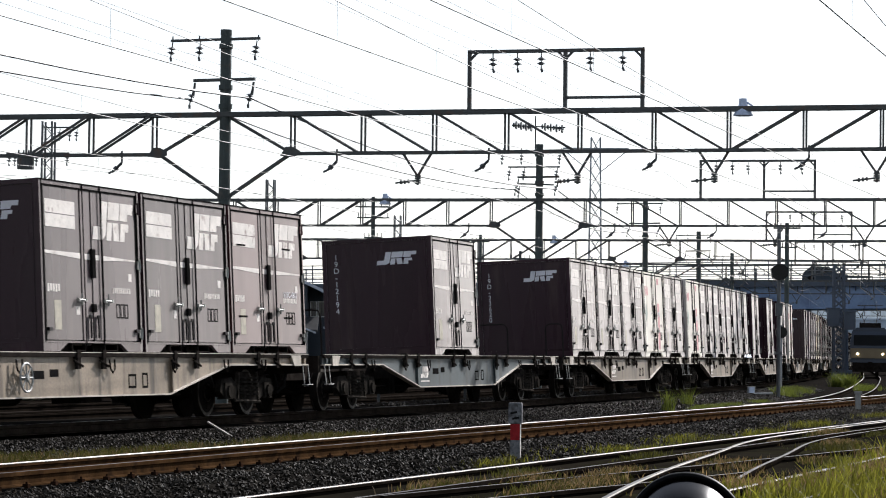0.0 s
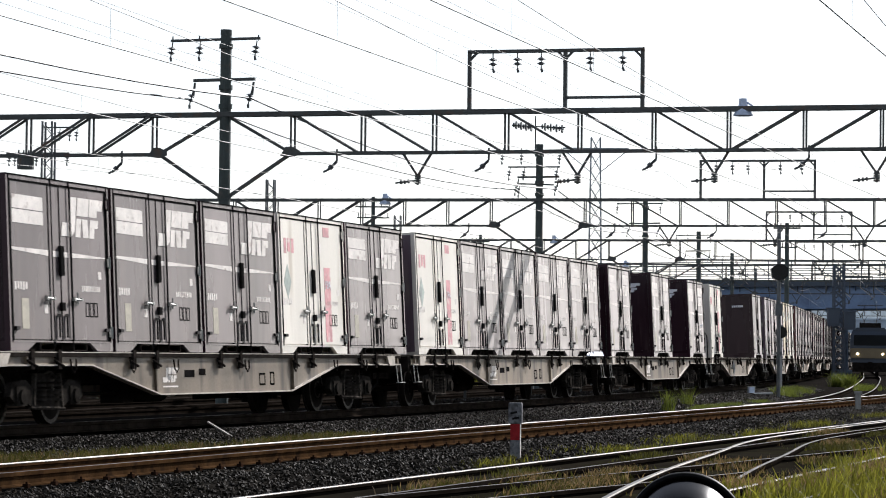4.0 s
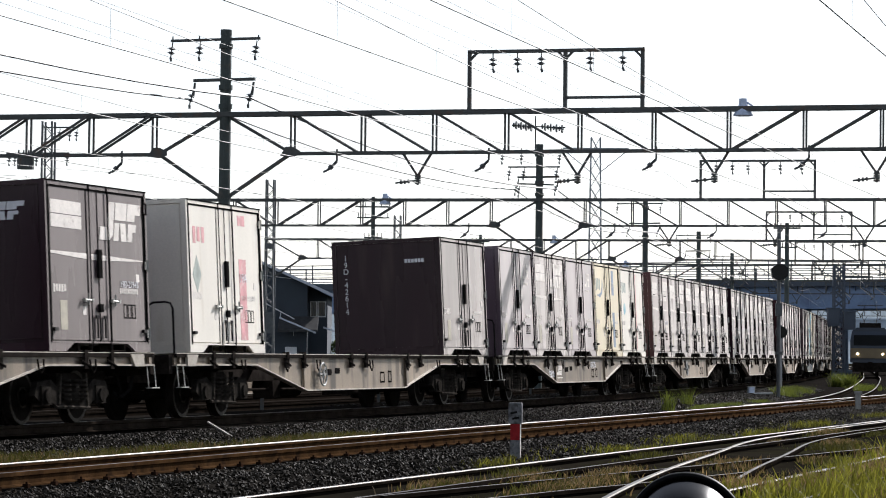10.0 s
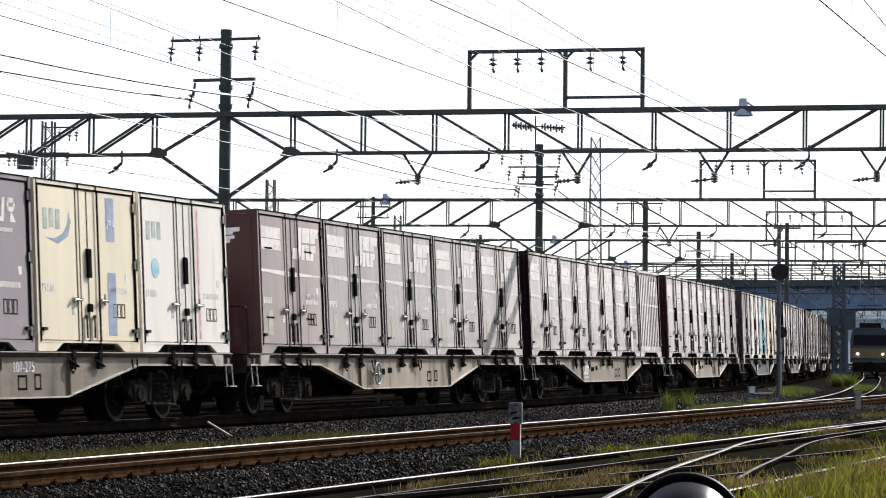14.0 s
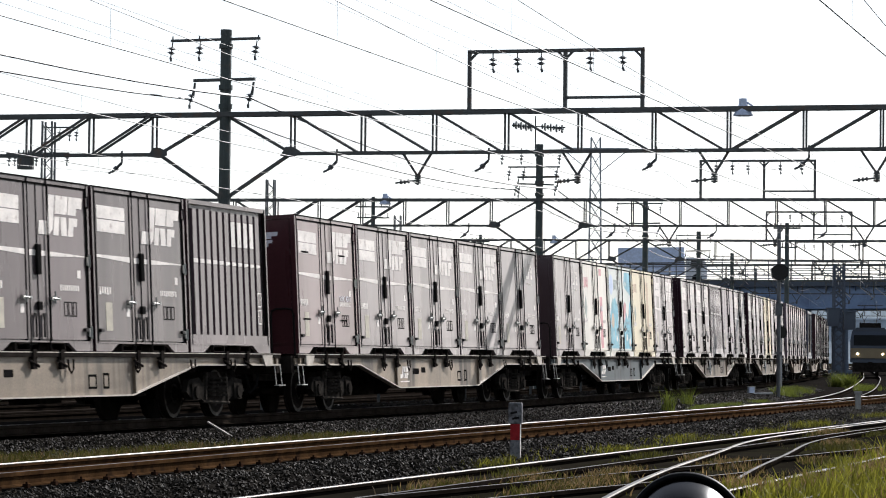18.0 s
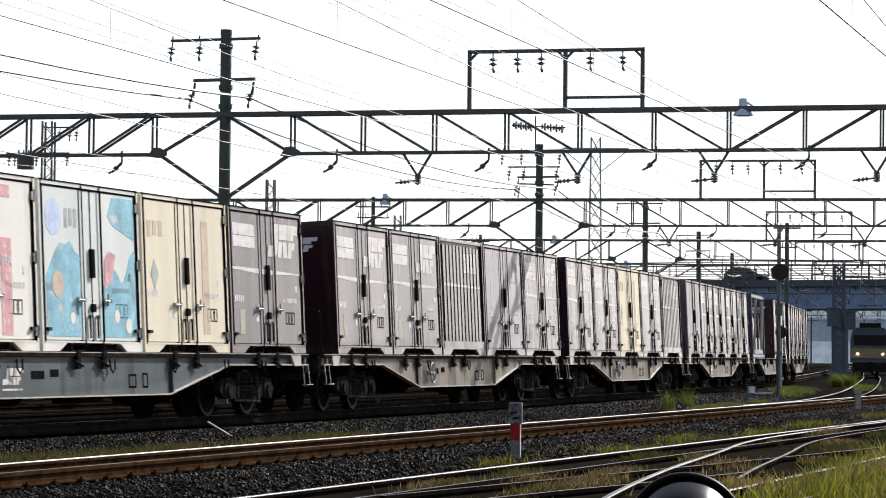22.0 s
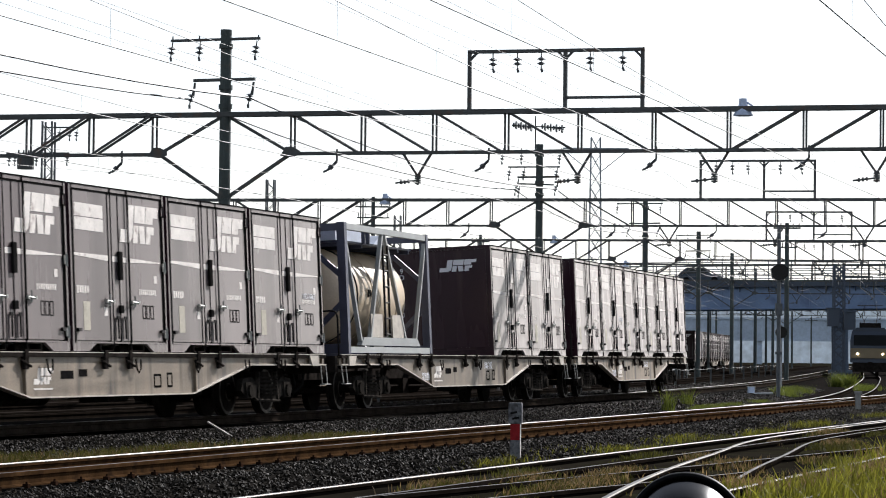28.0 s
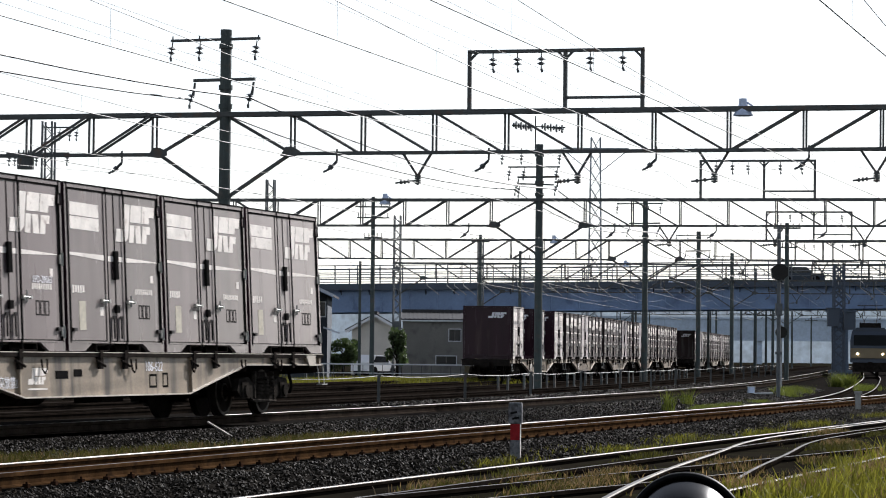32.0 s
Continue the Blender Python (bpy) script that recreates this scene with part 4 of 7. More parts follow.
def build_container(kind):
    paint, label = LOOK[kind]
    c = thing("freight_container", pose(0, 0, 0), label, "container", "containers on the train")
    y = -CW
    def body(bm):
        box(bm, 0.03, CL - 0.03, -CW + 0.05, CW - 0.05, 0.14, CH - 0.05)
    quick("body", paint, c, body)
    def end(bm):
        box(bm, 0.02, 0.035, -CW + 0.12, CW - 0.12, 0.2, CH - 0.1)
    quick("end_panel", paint, c, end)
    for x0 in (0.0, CL - 0.09):
        for y0 in (-CW, CW - 0.09):
            quick("corner_post", paint, c, lambda bm: box(bm, x0, x0 + 0.09, y0, y0 + 0.09, 0.0, CH))
        # Black strip in place of shade beside the recessed corner post
        quick("corner_seal", M_RUBBER, c, lambda bm: box(bm, x0 + (0.065 if x0 < 1 else -0.002), x0 + (0.092 if x0 < 1 else 0.025), y - 0.006, y + 0.03, 0.13, CH - 0.02), "black strip painted for shade at the recessed corner post")
    def toprail(bm):
        for y0 in (-CW, CW - 0.08):
            box(bm, 0.09, CL - 0.09, y0, y0 + 0.08, CH - 0.075, CH - 0.005)
        for x0 in (0.0, CL - 0.07):
            box(bm, x0, x0 + 0.07, -CW + 0.09, CW - 0.09, CH - 0.075, CH - 0.003)
        box(bm, 0.07, CL - 0.07, -CW + 0.08, CW - 0.08, CH - 0.05, CH - 0.02)
    quick("roof", paint, c, toprail)
    def base(bm):
        for s in (-1, 1):
            y0, y1 = (-CW, -CW + 0.06) if s < 0 else (CW - 0.06, CW)
            slab(bm, [(0.09, 0.0), (0.58, 0.0), (0.86, 0.125), (0.09, 0.125)], y0, y1)
            slab(bm, [(CL - 0.09, 0.0), (CL - 0.09, 0.125), (CL - 0.86, 0.125), (CL - 0.58, 0.0)], y0, y1)
            slab(bm, [(0.09, 0.125), (CL - 0.09, 0.125), (CL - 0.09, 0.15), (0.09, 0.15)], y0 - 0.004 * (s < 0), y1)
        box(bm, 0.02, 0.06, -CW + 0.09, CW - 0.09, 0.0, 0.14)
        box(bm, CL - 0.06, CL - 0.02, -CW + 0.09, CW - 0.09, 0.0, 0.14)
    quick("base_rail", paint if paint is not M_SKYBLUE else M_WHITE, c, base)
    for x0 in (1.0, 2.2):
        def pocket(bm):
            frame = ((x0, x0 + 0.5, 0.005, 0.02), (x0, x0 + 0.5, 0.105, 0.12), (x0, x0 + 0.02, 0.005, 0.12), (x0 + 0.48, x0 + 0.5, 0.005, 0.12))
            for a in frame:
                box(bm, a[0], a[1], y + 0.0, y + 0.05, a[2], a[3])
            box(bm, x0, x0 + 0.5, y + 0.2, y + 0.22, 0.0, 0.13)
        quick("fork_pocket", M_GRIME, c, pocket)
    if kind == "ribbed":
        def ribs(bm):
            n = 11
            q = (CL - 0.5) / n
            out = [(0.09, y + 0.05)]
            for i in range(n):
                x0 = 0.25 + i * q
                out += [(x0 - 0.03, y + 0.05), (x0, y), (x0 + q * 0.62, y), (x0 + q * 0.62 + 0.03, y + 0.05)]
            out += [(CL - 0.09, y + 0.05), (CL - 0.09, y + 0.055), (0.09, y + 0.055)]
            lo = [bm.verts.new((a, b, 0.3)) for a, b in out]
            hi = [bm.verts.new((a, b, 2.4)) for a, b in out]
            for i in range(len(out)):
                k = (i + 1) % len(out)
                bm.faces.new((lo[i], lo[k], hi[k], hi[i]))
            box(bm, 0.09, CL - 0.09, y + 0.004, y + 0.05, 0.15, 0.3)
        quick("ribbed_panel", paint, c, ribs, "vertically ribbed steel side")
        quick("stripe", M_MARK, c, lambda bm: [slab(bm, [(0.25 + i * 0.289, 1.5 - i * 0.002), (0.25 + i * 0.289 + 0.18, 1.5), (0.25 + i * 0.289 + 0.18, 1.57 - i * 0.003), (0.25 + i * 0.289, 1.57 - i * 0.003)], y - 0.004, y) for i in range(11)], "tapered white stripe")
        quick("emblem", M_MARK, c, lambda bm: [slab(bm, [(x, 1.82), (x + 0.17, 1.82), (x + 0.17, 2.25), (x, 2.25)], y - 0.004, y) for x in (1.985, 2.274, 2.563, 2.852)], "white emblem blocks")
        quick("data_mark", M_MARK, c, lambda bm: (frame_mark(bm, 3.14, 3.32, 0.5, 0.75, y), frame_mark(bm, 3.14, 3.32, 0.8, 1.05, y)))
    else:
        for x0, x1 in ((0.15, 1.425), (2.265, CL - 0.15)):
            quick("door", paint, c, lambda bm: box(bm, x0, x1, y + 0.012, y + 0.05, 0.17, CH - 0.09))
        quick("centre_panel", paint, c, lambda bm: (box(bm, 1.441, 1.84, y + 0.016, y + 0.05, 0.17, CH - 0.09), box(bm, 1.85, 2.249, y + 0.016, y + 0.05, 0.17, CH - 0.09)))
        for x0 in (1.515, 2.175):
            quick("lock_rod", M_ROD, c, lambda bm: rod(bm, (x0, y - 0.008, 0.05), (x0, y - 0.008, CH - 0.02), 0.011, 6))
        # Door seals; the outermost teeth also paint the corner posts' shade
        comb = [(0.115, CH - 0.075)]
        for x0, x1 in ((0.115, 0.15), (1.425, 1.441), (1.84, 1.85), (2.249, 2.265), (CL - 0.15, CL - 0.115)):
            comb += [(x0, CH - 0.105), (x0, 0.15), (x1, 0.15), (x1, CH - 0.105)]
        comb += [(CL - 0.115, CH - 0.075)]
        # The extra box is a thin dark line along the roof edge
        quick("door_seal", M_RUBBER, c, lambda bm: (slab(bm, comb, y + 0.006, y + 0.05), box(bm, 0.0, CL, y - 0.008, y, CH - 0.022, CH - 0.002)), "black rubber door seals, end shade strips and dark roof edge line")
        def lever(bm, x, k):
            rod(bm, (x - 0.13, y - 0.03, 0.78), (x + 0.13, y - 0.03, 0.77), 0.016, 6)
            [box(bm, x + d - 0.022, x + d + 0.022, y - 0.05, y - 0.01, 0.75, 0.8) for d in (-0.13, 0.13)]
            rod(bm, (x, y - 0.03, 0.7), (x, y - 0.03, 0.88), 0.014, 6)
            box(bm, x - 0.05, x + 0.05, y - 0.025, y, 0.74, 0.81)
        quick("lever", M_BRIGHT, c, lambda bm: lever(bm, 1.36, 1), "bright locking lever")
        quick("lever", M_BRIGHT, c, lambda bm: lever(bm, 2.34, 1), "bright locking lever")
        quick("grip_cover", M_RUBBER, c, lambda bm: box(bm, 1.78, 1.9, y - 0.03, y + 0.02, 1.12, 1.56), "long dark grip cover")
        quick("lock_box", M_RUBBER, c, lambda bm: box(bm, 1.78, 1.9, y - 0.03, y + 0.02, 0.6, 0.72))
        for x0 in (1.7, 1.98):
            quick("catch", M_ROD, c, lambda bm: (rod(bm, (x0, y - 0.01, 0.2), (x0, y - 0.01, 0.55), 0.016, 6), box(bm, x0 - 0.04, x0 + 0.04, y - 0.02, y, 0.5, 0.55)))
        for x0 in (0.16, CL - 0.28):
            quick("door_stop", M_ROD, c, lambda bm: box(bm, x0, x0 + 0.12, y - 0.03, y + 0.01, 0.3, 0.35))
        for z0 in (0.22, 1.3, 2.2):
            quick("hinge", M_BRIGHT if z0 < 2 else paint, c, lambda bm: (box(bm, CL - 0.13, CL - 0.02, y - 0.02, y, z0, z0 + 0.13), rod(bm, (CL - 0.06, y - 0.02, z0 - 0.03), (CL - 0.06, y - 0.02, z0 + 0.16), 0.02, 6)))
        yd = y + 0.012
        if kind.startswith("maroon"):
            if kind != "maroon_plain":
                quick("stripe", M_MARK, c, lambda bm: (slab(bm, [(0.14, 1.455), (1.41, 1.4), (1.41, 1.485), (0.14, 1.495)], yd - 0.004, yd), slab(bm, [(1.56, 1.395), (2.14, 1.4), (2.14, 1.475), (1.56, 1.485)], yd, yd + 0.004), slab(bm, [(2.28, 1.4), (3.5, 1.425), (3.5, 1.44), (2.28, 1.472)], yd - 0.004, yd)), "tapered white stripe")
                quick("emblem", M_MARK, c, lambda bm: logo(bm, 1.9, 1.72, 1.42, 0.6, yd), "white slanted emblem on the door")
                quick("label_block", M_MARK, c, lambda bm: (slab(bm, [(0.2, 2.06), (1.26, 2.05), (1.26, 2.25), (0.2, 2.26)], yd - 0.004, yd), slab(bm, [(0.2, 1.85), (1.26, 1.84), (1.26, 2.035), (0.2, 2.045)], yd - 0.004, yd)), "solid white lettering block")
            if kind == "maroon_plain":
                quick("end_lettering", M_ENDMARK, c, lambda bm: [box(bm, 0.014, 0.02, -0.85 + 0.075 * k, -0.79 + 0.075 * k, 2.02, 2.1) for k in range(6)], "small white lettering bars on the end")
            else:
                quick("end_emblem", M_ENDMARK, c, lambda bm: end_logo(bm), "white slanted emblem on the end wall")
            quick("sticker", M_GREEN_MARK, c, lambda bm: slab(bm, [(0.44, 0.32), (0.68, 0.32), (0.68, 0.76), (0.44, 0.76)], yd - 0.004, yd), "faded pale sticker")
        elif kind.endswith("mauve"):
            quick("end_lettering", M_ENDMARK, c, lambda bm: [box(bm, 0.014, 0.02, -0.75 + 0.1 * k, -0.68 + 0.1 * k, 2.05, 2.15) for k in range(4)], "small white lettering bars on the end")
            quick("emblem", M_MARK, c, lambda bm: (slab(bm, [(2.72, 1.85), (2.8, 1.85), (2.85, 2.2), (2.77, 2.2)], yd - 0.004, yd), slab(bm, [(2.55, 1.85), (2.72, 1.85), (2.72, 1.92), (2.55, 1.92)], yd - 0.004, yd),
                                                   frame_mark(bm, 2.9, 3.18, 2.0, 2.2, yd, 0.07), slab(bm, [(3.0, 1.85), (3.1, 1.85), (3.2, 1.85), (3.05, 2.02)], yd - 0.004, yd), bars(bm, 2.62, 3.1, 1.7, 1.76, 7, yd)), "white emblem")
            quick("sticker", M_GREEN_MARK, c, lambda bm: slab(bm, [(0.42, 0.3), (0.68, 0.3), (0.68, 0.76), (0.42, 0.76)], yd - 0.004, yd), "faded pale sticker")
        elif kind == "cream":
            quick("blue_square", M_SLATE_MARK, c, lambda bm: slab(bm, [(2.55, 1.7), (2.85, 1.7), (2.85, 2.38), (2.55, 2.38)], yd - 0.004, yd), "faded slate-blue square")
            quick("blue_square", M_SLATE_MARK, c, lambda bm: slab(bm, [(2.55, 0.25), (2.85, 0.25), (2.85, 1.22), (2.55, 1.22)], yd - 0.004, yd), "faded slate-blue square")
            quick("lettering_bars", M_OLIVE_MARK, c, lambda bm: bars(bm, 0.3, 0.95, 1.8, 2.12, 3, yd), "faded grey lettering bars")
            quick("swoosh", M_SLATE_MARK, c, lambda bm: slab(bm, [(0.4, 1.68), (0.8, 1.6), (1.15, 1.72), (1.26, 1.95), (1.2, 2.1), (1.14, 1.9), (0.98, 1.76), (0.7, 1.68)], yd - 0.004, yd), "faded blue-grey curved mark")
            door_text("19A", c, 2.7, 1.9, 0.2, yd)
        elif kind == "cream_plain":
            quick("diamond", M_OLIVE_MARK, c, lambda bm: slab(bm, [(0.5, 1.0), (0.66, 1.25), (0.5, 1.5), (0.34, 1.25)], yd - 0.004, yd), "faded olive diamond mark")
            quick("red_lettering", M_STRAW_MARK, c, lambda bm: (bars(bm, 0.25, 0.95, 1.85, 2.12, 3, yd), slab(bm, [(2.55, 0.3), (2.85, 0.3), (2.85, 2.2), (2.55, 2.2)], yd - 0.004, yd)), "faded tan markings")
        elif kind == "white_red":
            quick("red_stripe", M_RED, c, lambda bm: (slab(bm, [(2.5, 0.22), (2.85, 0.22), (2.85, 1.62), (2.5, 1.62)], yd - 0.004, yd), slab(bm, [(2.5, 2.2), (2.85, 2.2), (2.85, 2.38), (2.5, 2.38)], yd - 0.004, yd)), "broad red stripe")
            quick("diamond", M_OLIVE_MARK, c, lambda bm: slab(bm, [(0.45, 1.0), (0.65, 1.3), (0.45, 1.62), (0.25, 1.3)], yd - 0.004, yd), "olive diamond mark")
            quick("lettering_bars", M_RED, c, lambda bm: bars(bm, 0.3, 0.9, 1.82, 2.1, 3, yd), "faded red lettering bars")
            door_text("19A", c, 2.675, 1.22, 0.22, yd)
        elif kind == "white":
            quick("red_line", M_RED, c, lambda bm: slab(bm, [(2.4, 0.22), (2.47, 0.22), (2.47, 2.38), (2.4, 2.38)], yd - 0.004, yd))
            quick("lettering_bars", M_OLIVE_MARK, c, lambda bm: bars(bm, 0.3, 0.95, 1.8, 2.1, 3, yd), "faded grey lettering bars")
            quick("round_mark", M_BLUE_MARK, c, lambda bm: disc(bm, 0.62, 1.35, 0.16, yd))
        elif kind == "skyblue":
            def wave(bm, x0, x1, z0, tops):
                n = len(tops) - 1
                slab(bm, [(x0, z0), (x1, z0)] + [(x1 + (x0 - x1) * i / n, tops[n - i]) for i in range(n + 1)], yd - 0.004, yd)
            quick("picture_patch", M_BLUE_MARK, c, lambda bm: wave(bm, 0.2, 1.42, 0.22, (1.1, 1.3, 1.5, 1.62, 1.6, 1.66, 1.5, 1.45)), "faded turquoise picture")
            quick("picture_patch", M_BLUE_MARK, c, lambda bm: wave(bm, 2.28, 3.5, 0.22, (1.0, 1.15, 1.3, 1.22, 1.05, 1.2, 1.5, 1.6)), "faded turquoise picture")
            quick("picture_patch", M_BLUE_MARK, c, lambda bm: slab(bm, [(2.5, 2.1), (2.7, 1.95), (3.5, 1.75), (3.5, 2.4), (2.7, 2.4)], yd - 0.004, yd), "faded turquoise picture")
            quick("cloud_patch", M_WHITE, c, lambda bm: (disc(bm, 2.75, 0.55, 0.1, yd - 0.004), disc(bm, 3.2, 0.4, 0.12, yd - 0.004), disc(bm, 1.1, 0.5, 0.09, yd - 0.004)), "pale cloud marks")
            quick("picture_patch", M_STRAW_MARK, c, lambda bm: disc(bm, 0.6, 1.0, 0.2, yd - 0.004), "faded tan mark")
            quick("picture_patch", M_RED, c, lambda bm: slab(bm, [(2.32, 0.95), (2.6, 1.1), (2.75, 1.5), (2.5, 1.55), (2.32, 1.4)], yd - 0.008, yd - 0.004), "faded pink mark")
            quick("picture_patch", M_LAMP, c, lambda bm: disc(bm, 0.5, 2.0, 0.28, yd), "faded dark blue disc")
            quick("lettering_bars", M_OLIVE_MARK, c, lambda bm: bars(bm, 0.9, 1.4, 1.85, 2.15, 3, yd))
        if kind == "maroon_slat":
            quick("vent", M_RUBBER, c, lambda bm: [box(bm, a, a + 0.42, yd - 0.008, yd, z, z + 0.03) for a in (0.35, 2.6) for z in (0.62, 1.86)], "narrow dark vent slots")
        quick("data_mark", M_RUBBER, c, lambda bm: [frame_mark(bm, a, a + 0.13, 0.52, 0.74, yd, 0.018) for a in (2.72, 2.88, 3.04)] and None)
        quick("lettering", M_MARK, c, lambda bm: (bars(bm, 0.22, 0.68, 0.88, 1.0, 5, yd), bars(bm, 2.6, 3.3, 0.9, 0.99, 9, yd), slab(bm, [(1.22, 0.55), (1.34, 0.55), (1.34, 0.68), (1.22, 0.68)], yd - 0.004, yd), slab(bm, [(3.22, 1.1), (3.34, 1.1), (3.34, 1.22), (3.22, 1.22)], yd - 0.004, yd)), "white lettering bars")
    return c


def end_logo(bm):
    """The emblem and a column of marks on the front end, built facing -x."""
    tmp = bmesh.new()
    logo(tmp, 0.0, 0.0, 0.82, 0.27, 0.0)
    m = Matrix(((0, 1, 0, 0.02), (-1, 0, 0, 0), (0, 0, 1, 0), (0, 0, 0, 1)))
    me = bpy.data.meshes.new("tmp")
    for v in tmp.verts:
        x, y, z = v.co
        v.co = (0.02 + y, 0.28 - 1.0 * x - 0.27, z + 1.97)
    tmp.to_mesh(me)
    bm.from_mesh(me)
    tmp.free()
    bpy.data.meshes.remove(me)


def container(kind):
    for o in PROTO[kind].children if kind in PROTO else ():
        if o.name.split(".")[0] in ("emblem", "end_emblem", "end_lettering", "lettering", "data_mark", "red_lettering", "label_block", "stripe", "vent", "catch", "door_seal"):
            o["kind"] = "stuff"
    if kind in PROTO:
        return copy_thing(PROTO[kind], pose(0, 0, 0))
    PROTO[kind] = build_container(kind)
    return PROTO[kind]


def end_number(text, parent):
    """Figures set one below the other on the container's end."""
    for i, ch in enumerate(text):
        cu = bpy.data.curves.new("figure", "FONT")
        cu.body, cu.size, cu.align_x, cu.extrude = ch, 0.17, "CENTER", 0.002
        ob = new("figure", cu)
        dg = bpy.context.evaluated_depsgraph_get()
        me = bpy.data.meshes.new_from_object(ob.evaluated_get(dg))
        bpy.data.objects.remove(ob)
        me.materials.clear()
        me.materials.append(M_ENDMARK)
        f = new("figure", me)
        f.parent = parent
        f.matrix_basis = pose(0.016, 0.92, 2.12 - 0.145 * i, 90, 0, -90)


def tank_container():
    L, W, H = 6.06, 1.219, 2.55
    c = thing("tank_container", pose(0, 0, 0), "cream tank in a steel frame with shade-darkened ends and ladder", "tank container", "containers on the train")
    bm = bmesh.new()
    prof = [(0.4, 0.0), (0.44, 0.4), (0.56, 0.68), (0.78, 0.88), (1.08, 0.97), (L - 1.08, 0.97), (L - 0.78, 0.88), (L - 0.56, 0.68), (L - 0.44, 0.4), (L - 0.4, 0.0)]
    seg = 36
    rings = [[bm.verts.new((x, r * math.cos(2 * math.pi * i / seg), 1.2 + r * math.sin(2 * math.pi * i / seg))) for i in range(seg)] for x, r in prof[1:-1]]
    for a, b in zip(rings[:-1], rings[1:]):
        for i in range(seg):
            bm.faces.new((a[i], a[(i + 1) % seg], b[(i + 1) % seg], b[i]))
    for r, x in ((rings[0], prof[0][0]), (rings[-1], prof[-1][0])):
        v = bm.verts.new((x, 0, 1.2))
        for i in range(seg):
            bm.faces.new((r[i], r[(i + 1) % seg], v))
    part("shell", bm, M_TANK, c, "cream cylindrical tank shell", smooth=True)
    for x in (1.5, 2.6, 4.4):
        quick("band", M_RUBBER if x == 1.5 else M_TANK, c, lambda bm: rod(bm, (x, 0, 1.2), (x + 0.06, 0, 1.2), 0.985, 36))
    for x0 in (0.0, L - 0.16):
        def endframe(bm):
            for y0 in (-W, W - 0.16):
                box(bm, x0, x0 + 0.16, y0, y0 + 0.16, 0.0, H)
            box(bm, x0, x0 + 0.14, -W + 0.16, W - 0.16, 0.02, 0.2)
            box(bm, x0, x0 + 0.12, -W + 0.16, W - 0.16, H - 0.16, H - 0.02)
            bar(bm, (x0 + 0.06, -W + 0.1, 1.5), (x0 + 0.06, -0.1, H - 0.1), 0.1, 0.1, (1, 0, 0))
            bar(bm, (x0 + 0.06, W - 0.1, 1.5), (x0 + 0.06, 0.1, H - 0.1), 0.1, 0.1, (1, 0, 0))
            bar(bm, (x0 + 0.06, -W + 0.1, 1.0), (x0 + 0.06, -0.2, 0.15), 0.1, 0.1, (1, 0, 0))
            bar(bm, (x0 + 0.06, W - 0.1, 1.0), (x0 + 0.06, 0.2, 0.15), 0.1, 0.1, (1, 0, 0))
        quick("end_frame", M_FRAME_DARK, c, endframe, "end frame, its shade put into dark blue")
    for s in (-1, 1):
        y0 = s * (W - 0.06)
        quick("top_rail", M_FRAME_GREY, c, lambda bm: box(bm, 0.16, L - 0.16, y0 - 0.05, y0 + 0.05, H - 0.14, H - 0.02))
        quick("bottom_rail", M_FRAME_GREY, c, lambda bm: (slab(bm, [(0.16, 0.02), (L - 0.16, 0.02), (L - 0.16, 0.14), (0.16, 0.14)], y0 - 0.05, y0 + 0.05), slab(bm, [(0.9, 0.17), (L - 0.9, 0.17), (L - 1.1, 0.33), (1.1, 0.33)], y0 - 0.05, y0 + 0.05)))
        for x0, x1 in ((0.1, 1.0), (2.7, 1.6), (2.9, 4.2), (L - 0.1, 4.9)):
            za, zb = H - 0.15, 0.25
            quick("strut", M_FRAME_GREY, c, lambda bm: bar(bm, (x0, y0, za), (x1, y0, zb), 0.07, 0.08, (0, 1, 0)))
    quick("ladder", M_ROD, c, lambda bm: ([bar(bm, (x, -W + 0.02, 0.36), (x, -W + 0.02, 2.2), 0.04, 0.04, (0, 1, 0)) for x in (2.66, 2.98)], [rod(bm, (2.66, -W + 0.02, 0.4 + 0.32 * k), (2.98, -W + 0.02, 0.4 + 0.32 * k), 0.02, 6) for k in range(6)]))
    quick("walkway", M_FRAME_DARK, c, lambda bm: (box(bm, 0.5, L - 0.5, -0.98, 0.98, 2.19, 2.23), [box(bm, x, x + 0.08, -0.98, 0.98, 2.12, 2.19) for x in (0.6, 1.9, 3.2, 4.5, 5.3)]), "dark plate walkway over the tank")
    quick("sun_sheet", M_SHEET, c, lambda bm: (box(bm, 0.45, 2.5, -0.9, 0.9, 2.235, 2.46), slab(bm, [(3.9, 2.235), (4.7, 2.235), (4.7, 2.5), (4.55, 2.5)], -0.6, 0.6)), "folded silver-blue cover sheet")
    for x in (1.75, 2.05):
        quick("sheet_post", M_FRAME_DARK, c, lambda bm: box(bm, x, x + 0.07, -1.1, -1.03, 2.2, 2.44))
    quick("side_plate", M_EDGE, c, lambda bm: (box(bm, 1.7, 2.5, -W + 0.03, -W + 0.05, 0.335, 0.8), box(bm, 3.2, 4.0, -W + 0.03, -W + 0.05, 0.335, 0.8)))
    quick("lettering", M_RUBBER, c, lambda bm: bars(bm, 2.2, 2.9, 1.15, 1.3, 5, -0.985))
    return c


